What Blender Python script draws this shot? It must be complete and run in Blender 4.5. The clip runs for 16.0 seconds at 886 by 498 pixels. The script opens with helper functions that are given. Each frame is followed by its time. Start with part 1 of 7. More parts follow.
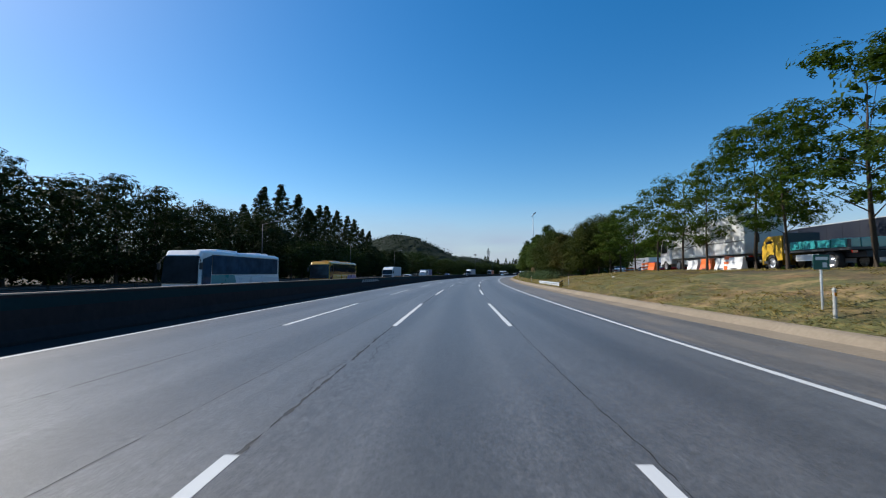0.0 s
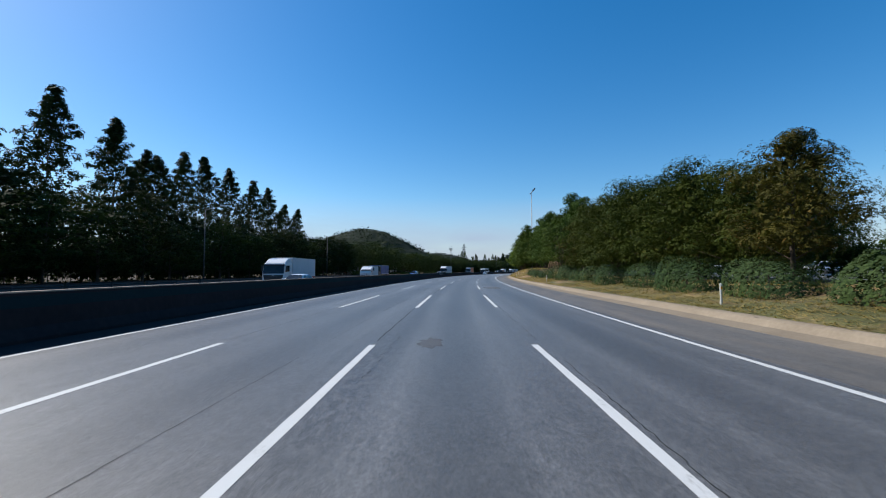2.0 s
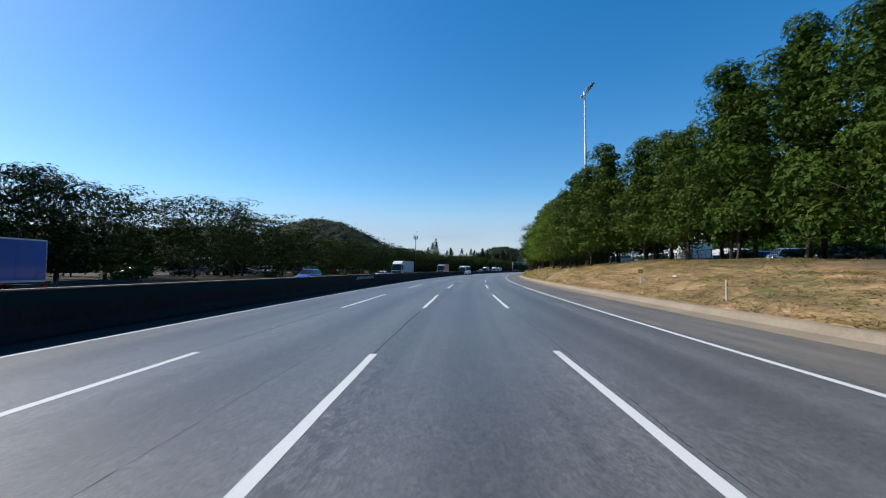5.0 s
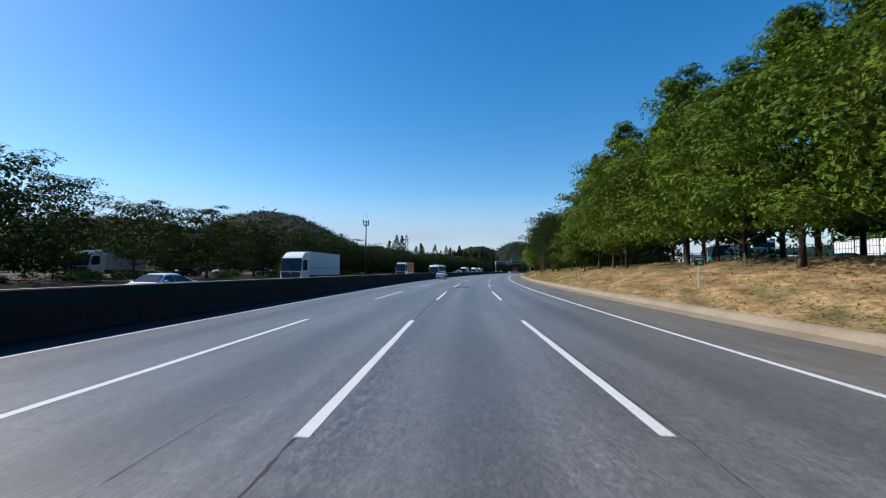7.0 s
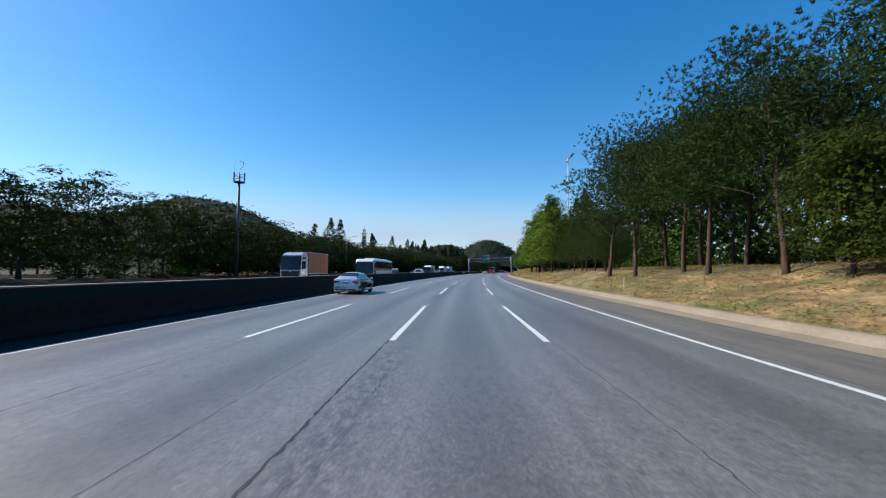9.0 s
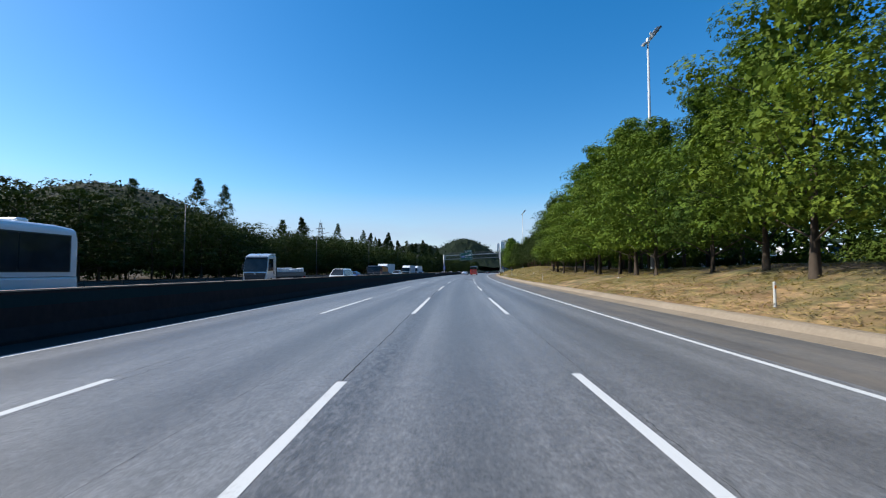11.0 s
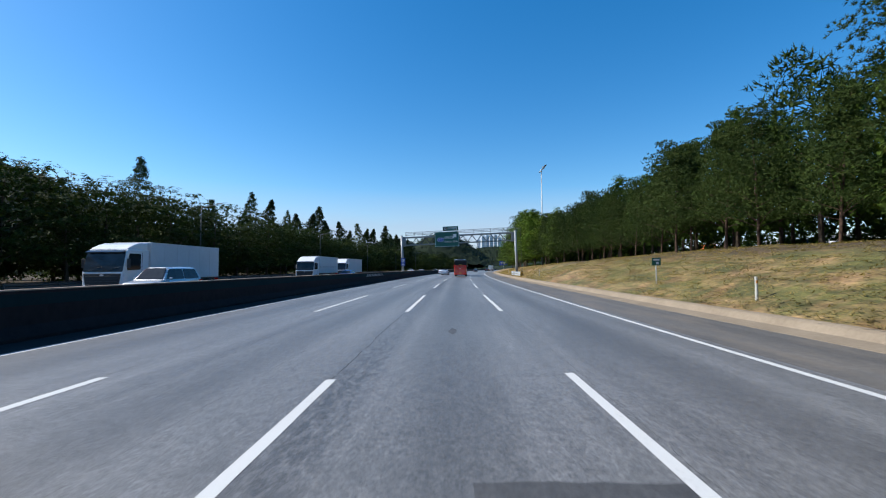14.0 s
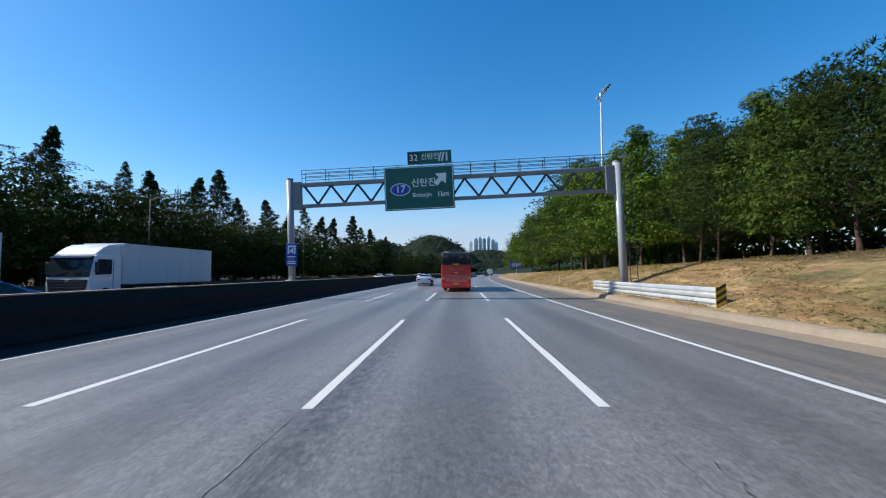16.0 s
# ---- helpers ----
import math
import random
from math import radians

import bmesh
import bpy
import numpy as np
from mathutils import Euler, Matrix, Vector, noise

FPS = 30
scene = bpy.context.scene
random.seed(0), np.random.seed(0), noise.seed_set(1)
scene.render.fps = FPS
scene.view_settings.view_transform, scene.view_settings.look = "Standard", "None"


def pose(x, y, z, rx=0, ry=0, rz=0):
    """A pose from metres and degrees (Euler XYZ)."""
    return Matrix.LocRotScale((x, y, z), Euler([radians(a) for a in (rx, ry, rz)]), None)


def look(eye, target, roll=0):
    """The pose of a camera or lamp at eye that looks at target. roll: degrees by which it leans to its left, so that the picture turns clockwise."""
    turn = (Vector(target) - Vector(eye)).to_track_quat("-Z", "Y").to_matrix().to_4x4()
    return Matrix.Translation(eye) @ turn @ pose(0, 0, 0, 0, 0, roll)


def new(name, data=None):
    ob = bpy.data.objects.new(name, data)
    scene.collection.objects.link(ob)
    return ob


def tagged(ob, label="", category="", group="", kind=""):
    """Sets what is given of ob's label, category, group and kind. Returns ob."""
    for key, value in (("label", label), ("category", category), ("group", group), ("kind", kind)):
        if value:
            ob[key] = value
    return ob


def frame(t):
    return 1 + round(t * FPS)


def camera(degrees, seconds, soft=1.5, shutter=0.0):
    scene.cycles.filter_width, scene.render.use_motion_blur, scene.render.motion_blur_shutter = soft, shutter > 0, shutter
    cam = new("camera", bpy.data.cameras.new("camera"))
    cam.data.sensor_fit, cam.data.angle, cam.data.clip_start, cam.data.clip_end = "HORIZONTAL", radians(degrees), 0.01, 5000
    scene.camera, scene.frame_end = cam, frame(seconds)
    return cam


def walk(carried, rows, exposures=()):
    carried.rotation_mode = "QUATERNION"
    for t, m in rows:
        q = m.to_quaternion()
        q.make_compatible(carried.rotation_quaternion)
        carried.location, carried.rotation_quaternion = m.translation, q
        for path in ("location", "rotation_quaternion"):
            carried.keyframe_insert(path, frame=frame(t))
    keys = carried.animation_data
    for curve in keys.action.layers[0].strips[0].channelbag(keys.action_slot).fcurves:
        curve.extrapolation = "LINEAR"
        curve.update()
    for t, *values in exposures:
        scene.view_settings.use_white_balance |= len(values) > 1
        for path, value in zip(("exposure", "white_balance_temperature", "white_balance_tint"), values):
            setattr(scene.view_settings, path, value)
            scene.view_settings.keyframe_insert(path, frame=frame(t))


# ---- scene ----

# ---- the road's line: s metres along it, lat metres to its right ----
BEND_S = [-40 + 40 * i for i in range(20)]
BEND = [-1.18, -1.18, -0.99, -0.93, -0.93, -1.12, -1.25, -1.27, -0.90, -0.49, -0.58, -0.49, -0.59, -0.59, -0.59, -0.59, -0.59, -0.59, -0.59, -0.59]
S_MIN, S_MAX = -260, 1500
_s = np.arange(S_MIN, S_MAX + 1.0, 1.0)
_turn = np.cumsum(np.interp(_s, BEND_S, BEND) * 1e-3)
_turn -= np.interp(0, _s, _turn)
_px, _py = np.cumsum(-np.sin(_turn)), np.cumsum(np.cos(_turn))
_px, _py = _px - np.interp(0, _s, _px), _py - np.interp(0, _s, _py)


def heading(s):
    return float(np.interp(s, _s, _turn))


def P(s, lat, z=0.0):
    """The place s metres along the road and lat metres to the right of the middle of lane three."""
    a = heading(s)
    return Vector((float(np.interp(s, _s, _px)) + lat * math.cos(a), float(np.interp(s, _s, _py)) + lat * math.sin(a), z))


def PN(s, lat):
    """The same for arrays; gives x and y."""
    a = np.interp(s, _s, _turn)
    return np.interp(s, _s, _px) + lat * np.cos(a), np.interp(s, _s, _py) + lat * np.sin(a)


def at(s, lat, z=0.0, turn=0.0):
    """A pose on the road, y ahead, turned left by so many degrees."""
    return Matrix.Translation(P(s, lat, z)) @ Matrix.Rotation(heading(s) + radians(turn), 4, "Z")


# ---- camera: seconds, s, lat, yaw from the road, pitch, lean ----
EYE = 1.634
ROWS = [
    (0.0, -2.26, 0.12, 1.23, 3.21, -0.09),
    (0.5, 11.40, 0.18, 1.34, 3.26, -0.10),
    (1.0, 24.86, 0.15, 1.23, 3.19, -0.26),
    (1.5, 38.27, 0.03, 1.14, 3.08, -0.11),
    (2.0, 51.64, -0.06, 1.03, 2.94, -0.12),
    (2.5, 64.82, -0.05, 1.21, 3.05, -0.12),
    (3.0, 78.37, -0.08, 1.52, 2.83, -0.15),
    (3.5, 91.81, -0.10, 1.70, 2.82, -0.12),
    (4.0, 105.38, -0.14, 1.77, 2.80, -0.06),
    (4.5, 119.03, -0.18, 1.78, 2.78, 0.02),
    (5.0, 132.72, -0.22, 1.76, 2.75, 0.08),
    (5.5, 146.39, -0.23, 1.76, 2.75, 0.11),
    (6.0, 159.92, -0.20, 1.72, 2.72, 0.22),
    (6.5, 173.70, -0.20, 1.79, 2.83, 0.03),
    (7.0, 187.03, -0.27, 1.89, 2.86, 0.23),
    (7.5, 200.37, -0.34, 1.92, 2.77, 0.35),
    (8.0, 214.16, -0.29, 1.98, 2.87, 0.35),
    (8.5, 227.83, -0.27, 1.81, 2.89, 0.45),
    (9.0, 241.27, -0.30, 1.50, 2.80, 0.53),
    (9.5, 254.74, -0.29, 1.35, 2.81, 0.48),
    (10.0, 268.10, -0.26, 1.30, 2.83, 0.35),
    (10.5, 281.41, -0.23, 1.31, 2.86, 0.21),
    (11.0, 294.74, -0.19, 1.29, 2.89, 0.08),
    (11.5, 308.17, -0.18, 1.19, 2.90, 0.03),
    (12.0, 321.63, -0.19, 1.12, 2.80, 0.03),
    (12.5, 335.16, -0.16, 0.86, 2.87, -0.19),
    (13.0, 348.55, -0.05, 0.96, 2.94, -0.22),
    (13.5, 361.55, -0.11, 0.88, 2.89, -0.17),
    (14.0, 374.79, -0.05, 1.01, 2.56, -0.25),
    (14.5, 387.80, -0.02, 1.00, 2.68, -0.21),
    (15.0, 400.50, -0.02, 1.00, 2.84, -0.17),
    (15.5, 413.27, 0.05, 1.21, 2.86, -0.24),
    (16.0, 426.05, -0.01, 1.38, 3.11, -0.28),
]
cam = camera(91.02, 16.0, soft=1.1, shutter=0.05)
walk(cam, [(t, Matrix.Translation(P(s, lat, EYE)) @ pose(0, 0, 0, 90 + pitch, 0, math.degrees(heading(s)) + yaw) @ pose(0, 0, 0, 0, 0, lean))
           for t, s, lat, yaw, pitch, lean in ROWS], [(0.0, 0.3), (1.5, 0.33), (2.8, 0.48), (5.5, 0.44), (8.5, 0.56), (11.0, 0.64), (16.0, 0.6)])

# ---- sky and sun ----
SUN_ELEV, SUN_LEFT = 40.0, 68.0      # degrees; SUN_LEFT counts from +y towards -x
world = bpy.data.worlds.new("sky")
scene.world = world
world.use_nodes = True
wn = world.node_tree.nodes
sky = wn.new("ShaderNodeTexSky")
sky.sky_type, sky.sun_disc = "NISHITA", False
sky.sun_elevation, sky.sun_rotation = radians(SUN_ELEV), radians(-SUN_LEFT)
sky.altitude, sky.air_density, sky.dust_density, sky.ozone_density = 100, 1.0, 0.5, 3.0
wn["Background"].inputs["Strength"].default_value = 0.132
deep = wn.new("ShaderNodeHueSaturation")
deep.inputs["Saturation"].default_value, deep.inputs["Hue"].default_value = 1.45, 0.5
soft = wn.new("ShaderNodeGamma")
soft.inputs["Gamma"].default_value = 0.92
world.node_tree.links.new(sky.outputs[0], soft.inputs["Color"])
world.node_tree.links.new(soft.outputs[0], deep.inputs["Color"])
world.node_tree.links.new(deep.outputs[0], wn["Background"].inputs["Color"])
lamp = bpy.data.lights.new("sun", "SUN")
lamp.energy, lamp.angle, lamp.color = 5.0, radians(0.53), (1.0, 0.95, 0.87)
sun = new("sun", lamp)
_a = radians(SUN_LEFT)
sun.matrix_world = look((0, 0, 400), Vector((0, 0, 400)) - Vector((-math.sin(_a) * math.cos(radians(SUN_ELEV)), math.cos(_a) * math.cos(radians(SUN_ELEV)), math.sin(radians(SUN_ELEV)))))


# ---- materials ----
def nodes_of(name):
    m = bpy.data.materials.new(name)
    m.use_nodes = True
    nt = m.node_tree
    return m, nt, nt.nodes["Principled BSDF"]


def link(nt, a, b):
    nt.links.new(a, b)


def noise_node(nt, vec, scale, detail=3.0, rough=0.55):
    n = nt.nodes.new("ShaderNodeTexNoise")
    n.inputs["Scale"].default_value, n.inputs["Detail"].default_value, n.inputs["Roughness"].default_value = scale, detail, rough
    if vec is not None:
        link(nt, vec, n.inputs["Vector"])
    return n.outputs["Fac"]


def ramp(nt, fac, stops):
    r = nt.nodes.new("ShaderNodeValToRGB")
    while len(r.color_ramp.elements) < len(stops):
        r.color_ramp.elements.new(0.5)
    for e, (p, c) in zip(r.color_ramp.elements, stops):
        e.position, e.color = p, (*c, 1) if len(c) == 3 else (c[0], c[0], c[0], 1)
    link(nt, fac, r.inputs["Fac"])
    return r.outputs["Color"]


def mix(nt, fac, a, b, mode="MIX"):
    n = nt.nodes.new("ShaderNodeMix")
    n.data_type, n.blend_type = "RGBA", mode
    for sock, v in ((n.inputs[0], fac), (n.inputs[6], a), (n.inputs[7], b)):
        if hasattr(v, "links") or hasattr(v, "is_output"):
            link(nt, v, sock)
        elif isinstance(v, (int, float)):
            sock.default_value = v
        else:
            sock.default_value = (*v, 1)
    return n.outputs[2]


def bump(nt, bsdf, height, strength, distance):
    b = nt.nodes.new("ShaderNodeBump")
    b.inputs["Strength"].default_value, b.inputs["Distance"].default_value = strength, distance
    link(nt, height, b.inputs["Height"])
    link(nt, b.outputs["Normal"], bsdf.inputs["Normal"])


def position(nt, scale=(1, 1, 1)):
    g = nt.nodes.new("ShaderNodeNewGeometry")
    m = nt.nodes.new("ShaderNodeMapping")
    m.inputs["Scale"].default_value = scale
    link(nt, g.outputs["Position"], m.inputs["Vector"])
    return m.outputs["Vector"]


def uvs(nt, scale=(1, 1, 1)):
    g = nt.nodes.new("ShaderNodeUVMap")
    m = nt.nodes.new("ShaderNodeMapping")
    m.inputs["Scale"].default_value = scale
    link(nt, g.outputs["UV"], m.inputs["Vector"])
    return m.outputs["Vector"]


def local(nt, scale=(1, 1, 1)):
    g = nt.nodes.new("ShaderNodeTexCoord")
    m = nt.nodes.new("ShaderNodeMapping")
    m.inputs["Scale"].default_value = scale
    link(nt, g.outputs["Object"], m.inputs["Vector"])
    return m.outputs["Vector"]


def surface(name, c1, c2, rough=0.6, metal=0.0, coarse=0.7, fine=18.0, relief=0.3, coat=0.0, spread=0.25, stretch=(1, 1, 1)):
    """A worn surface between two colours: broad stains, fine grain, a little relief."""
    m, nt, b = nodes_of(name)
    v = position(nt, stretch)
    big, small = noise_node(nt, v, coarse, 4), noise_node(nt, v, fine, 4, 0.65)
    f = mix(nt, 0.45, big, small)
    col = ramp(nt, f, ((0.5 - spread, c1), (0.5 + spread, c2)))
    link(nt, col, b.inputs["Base Color"])
    link(nt, ramp(nt, big, ((0.3, (max(rough - 0.08, 0),)), (0.7, (min(rough + 0.1, 1),)))), b.inputs["Roughness"])
    b.inputs["Metallic"].default_value = metal
    if rough > 0.8:
        b.inputs["Specular IOR Level"].default_value = 0.15
    b.inputs["Coat Weight"].default_value = coat
    b.inputs["Coat Roughness"].default_value = 0.06
    if relief:
        bump(nt, b, small, relief, 0.01)
    return m


def leaf_surface(name, dark, light, warm, through_light=0.3):
    """Leaves: each blade its own shade, each tree its own tint, light shining through."""
    m, nt, b = nodes_of(name)
    g, o = nt.nodes.new("ShaderNodeNewGeometry"), nt.nodes.new("ShaderNodeObjectInfo")
    c = ramp(nt, g.outputs["Random Per Island"], ((0.0, tuple(0.5 * a + 0.5 * b for a, b in zip(dark, light))), (0.6, light), (0.95, light), (1.0, warm)))
    tint = ramp(nt, o.outputs["Random"], ((0.0, (0.8, 0.88, 0.75)), (1.0, (1.15, 1.06, 1.0))))
    patch = ramp(nt, noise_node(nt, position(nt), 0.5, 2), ((0.35, (0.8, 0.85, 0.85)), (0.7, (1.15, 1.1, 0.9))))
    c = mix(nt, 1.0, mix(nt, 1.0, c, tint, "MULTIPLY"), patch, "MULTIPLY")
    link(nt, c, b.inputs["Base Color"])
    b.inputs["Roughness"].default_value = 0.65
    b.inputs["Specular IOR Level"].default_value = 0.06
    t = nt.nodes.new("ShaderNodeBsdfTranslucent")
    link(nt, mix(nt, 1.0, c, (1.2, 1.35, 0.6), "MULTIPLY"), t.inputs["Color"])
    s = nt.nodes.new("ShaderNodeMixShader")
    s.inputs[0].default_value = through_light
    link(nt, b.outputs[0], s.inputs[1])
    link(nt, t.outputs[0], s.inputs[2])
    link(nt, s.outputs[0], nt.nodes["Material Output"].inputs["Surface"])
    return m


def pale(nt, lat):
    """Maps lat -12 to 4 to 0 to 1."""
    n = nt.nodes.new("ShaderNodeMapRange")
    n.inputs["From Min"].default_value, n.inputs["From Max"].default_value = -12.0, 4.0
    link(nt, lat, n.inputs["Value"])
    return n.outputs["Result"]


def asphalt_surface(name, c1, c2, tracks, dirt=None):
    """Worn asphalt laid out by lat and s: aggregate, streaks along the lanes, a darker oil band in each lane's middle."""
    m, nt, b = nodes_of(name)
    grain = noise_node(nt, uvs(nt, (1.0, 0.75, 1)), 34, 6, 0.85)
    mid = noise_node(nt, uvs(nt, (1.0, 0.45, 1)), 5.5, 5, 0.7)
    streak = noise_node(nt, uvs(nt, (1.7, 0.045, 1)), 1.0, 4)
    blot = noise_node(nt, uvs(nt, (0.5, 0.12, 1)), 1.0, 3)
    col = ramp(nt, grain, ((0.34, c1), (0.66, c2)))
    chips = noise_node(nt, uvs(nt, (1.0, 0.6, 1)), 15, 4, 0.75)
    col = mix(nt, 1.0, col, ramp(nt, chips, ((0.37, (0.74,)), (0.63, (1.25,)))), "MULTIPLY")
    col = mix(nt, 1.0, col, ramp(nt, streak, ((0.3, (0.74,)), (0.7, (1.18,)))), "MULTIPLY")
    col = mix(nt, 1.0, col, ramp(nt, blot, ((0.3, (0.86,)), (0.7, (1.1,)))), "MULTIPLY")
    col = mix(nt, 1.0, col, ramp(nt, mid, ((0.36, (0.84,)), (0.64, (1.14,)))), "MULTIPLY")
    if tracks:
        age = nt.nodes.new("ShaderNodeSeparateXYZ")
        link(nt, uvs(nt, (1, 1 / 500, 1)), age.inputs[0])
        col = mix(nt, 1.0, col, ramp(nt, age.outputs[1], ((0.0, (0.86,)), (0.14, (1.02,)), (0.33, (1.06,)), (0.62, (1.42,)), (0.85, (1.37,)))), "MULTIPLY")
        # a slight change of tone across the lanes
        col = mix(nt, 1.0, col, ramp(nt, pale(nt, age.outputs[0]), ((0.0, (1.0,)), (0.35, (1.02,)), (0.62, (1.0,)), (1.0, (1.0,)))), "MULTIPLY")
        # crumbled band beside the joint between lanes two and three
        near = nt.nodes.new("ShaderNodeMath")
        near.operation, near.inputs[1].default_value = "ADD", 1.5
        link(nt, age.outputs[0], near.inputs[0])
        ab = nt.nodes.new("ShaderNodeMath")
        ab.operation = "ABSOLUTE"
        link(nt, near.outputs[0], ab.inputs[0])
        crumb = noise_node(nt, uvs(nt, (1.0, 0.4, 1)), 9, 6, 0.8)
        band = mix(nt, 1.0, ramp(nt, ab.outputs[0], ((0.1, (1.0,)), (0.5, (0.0,)))), ramp(nt, crumb, ((0.44, (0.0,)), (0.56, (0.75,)))), "MULTIPLY")
        col = mix(nt, band, col, (0.03, 0.03, 0.031))
        sep = nt.nodes.new("ShaderNodeSeparateXYZ")
        link(nt, uvs(nt), sep.inputs[0])
        w = nt.nodes.new("ShaderNodeMath")
        w.operation = "MULTIPLY"
        w.inputs[1].default_value = 2 * math.pi / 3.6
        link(nt, sep.outputs[0], w.inputs[0])
        cs = nt.nodes.new("ShaderNodeMath")
        cs.operation = "COSINE"
        link(nt, w.outputs[0], cs.inputs[0])
        k = nt.nodes.new("ShaderNodeMath")
        k.operation = "MULTIPLY"
        link(nt, cs.outputs[0], k.inputs[0])
        link(nt, streak, k.inputs[1])
        col = mix(nt, 1.0, col, ramp(nt, k.outputs[0], ((0.2, (1.0,)), (0.52, (0.68,)))), "MULTIPLY")
    if dirt:
        d = noise_node(nt, uvs(nt, (1.2, 0.25, 1)), 1.0, 5, 0.65)
        col = mix(nt, ramp(nt, d, ((0.45, (0.0,)), (0.7, (0.7,)))), col, dirt)
    link(nt, col, b.inputs["Base Color"])
    b.inputs["Roughness"].default_value = 0.48 if tracks else 0.65
    b.inputs["Specular IOR Level"].default_value = 0.65
    b.inputs["Sheen Weight"].default_value = 0.08 if tracks else 0.0      # sheen added to brighten the road where it is seen at a low angle
    b.inputs["Sheen Roughness"].default_value = 0.3
    bump(nt, b, mix(nt, 0.4, grain, chips), 0.6, 0.02)
    return m


def paint_surface(name, c):
    """Road paint, worn thin in specks and along tyre tracks."""
    m, nt, b = nodes_of(name)
    wear = noise_node(nt, position(nt), 26, 6, 0.8)
    broad = noise_node(nt, position(nt), 1.3, 3)
    f = mix(nt, 0.35, wear, broad)
    col = ramp(nt, f, ((0.33, (0.24, 0.24, 0.23)), (0.43, c), (0.75, tuple(min(1, v * 1.08) for v in c))))
    link(nt, col, b.inputs["Base Color"])
    b.inputs["Roughness"].default_value = 0.6
    bump(nt, b, wear, 0.3, 0.004)
    return m


def glass_surface(name, tint=(0.02, 0.025, 0.03), rough=0.03):
    """Dark vehicle glass over a dim cabin."""
    m, nt, b = nodes_of(name)
    v = noise_node(nt, position(nt), 1.5, 2)
    link(nt, ramp(nt, v, ((0.3, tuple(0.7 * t for t in tint)), (0.7, tuple(1.3 * t for t in tint)))), b.inputs["Base Color"])
    b.inputs["Roughness"].default_value = rough
    b.inputs["IOR"].default_value = 1.5
    b.inputs["Specular IOR Level"].default_value = 0.32
    return m


def car_paint(name, c, metal=0.0, rough=0.32):
    return surface(name, tuple(0.92 * v for v in c), tuple(min(1, 1.05 * v) for v in c), rough, metal, 0.9, 30, 0.0, 0.7)


ASPHALT = asphalt_surface("asphalt", (0.032, 0.0327, 0.0337), (0.155, 0.1565, 0.1575), True)
SHOULDER = asphalt_surface("shoulder asphalt", (0.0612, 0.05976, 0.0576), (0.1368, 0.1296, 0.1188), False, (0.1584, 0.1332, 0.1044))
PATCH = asphalt_surface("patch asphalt", (0.036, 0.03744, 0.04032), (0.0684, 0.0684, 0.07056), False)
STAIN = asphalt_surface("stained asphalt", (0.036, 0.036, 0.03744), (0.1332, 0.1325, 0.131), False)
# asphalt tone with the median barrier's shadow put into it
MARGIN_SHADE = surface("asphalt darkened for barrier shade", (0.012, 0.012, 0.013), (0.04, 0.038, 0.036), 0.9, 0, 0.7, 14, 0.5)
CRACK = surface("crack filler", (0.012, 0.012, 0.013), (0.035, 0.034, 0.033), 0.7, 0, 3, 30, 0.2)
PAINT = paint_surface("white road paint", (0.48, 0.49, 0.485))
CONCRETE = surface("gutter concrete", (0.144, 0.1152, 0.0828), (0.2592, 0.216, 0.162), 0.85, 0, 0.6, 9, 0.5)
# near-black wall and teal band: the shade of the unsunned face is in the colour
BARRIER = surface("stained barrier concrete toned for shade", (0.016, 0.012, 0.013), (0.04, 0.031, 0.031), 0.9, 0, 0.5, 6, 0.4, 0, 0.25, (1, 1, 0.6))
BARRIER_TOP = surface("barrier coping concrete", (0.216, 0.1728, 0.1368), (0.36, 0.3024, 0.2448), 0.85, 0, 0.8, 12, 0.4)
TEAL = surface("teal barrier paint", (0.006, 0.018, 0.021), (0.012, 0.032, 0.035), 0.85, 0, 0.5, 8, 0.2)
STEEL = surface("galvanised steel", (0.42, 0.44, 0.45), (0.66, 0.68, 0.68), 0.42, 0.55, 1.2, 20, 0.15)
GREY_PAINT = surface("grey steel paint", (0.22, 0.235, 0.25), (0.33, 0.345, 0.36), 0.45, 0.1, 0.9, 14, 0.1)
MAST_PAINT = surface("pale grey mast paint", (0.3, 0.33, 0.35), (0.42, 0.45, 0.47), 0.45, 0.05, 0.9, 14, 0.05)
DARK_STEEL = surface("dull steel", (0.045, 0.048, 0.052), (0.09, 0.094, 0.1), 0.55, 0.3, 1, 15, 0.2)
POST_PAINT = surface("dusty white post plastic", (0.3, 0.3, 0.27), (0.5, 0.5, 0.47), 0.6, 0, 2.0, 20, 0.1)
# darker copy of the grey paint, with the truss's backlit shade put in
TRUSS_PAINT = surface("grey gantry paint toned for backlight", (0.136, 0.144, 0.148), (0.224, 0.232, 0.236), 0.5, 0.1, 0.9, 14, 0.1)
DULL_RAIL = surface("dark guard rail steel", (0.03, 0.032, 0.035), (0.075, 0.078, 0.08), 0.6, 0.2, 1, 15, 0.2)
WHITE_PAINT = surface("white paint", (0.578, 0.578, 0.5695), (0.697, 0.697, 0.6885), 0.45, 0, 0.8, 10, 0.05)
YELLOW_PAINT = surface("yellow paint", (0.496, 0.288, 0.016), (0.6, 0.376, 0.024), 0.5, 0, 1, 12, 0.05)
BLACK_PAINT = surface("black paint", (0.012, 0.012, 0.013), (0.03, 0.03, 0.03), 0.5, 0, 1, 12, 0.05)
SIGN_GREEN = surface("green sign sheeting", (0, 0.07225, 0.05525), (0.0034, 0.102, 0.0765), 0.45, 0, 0.6, 30, 0.0)
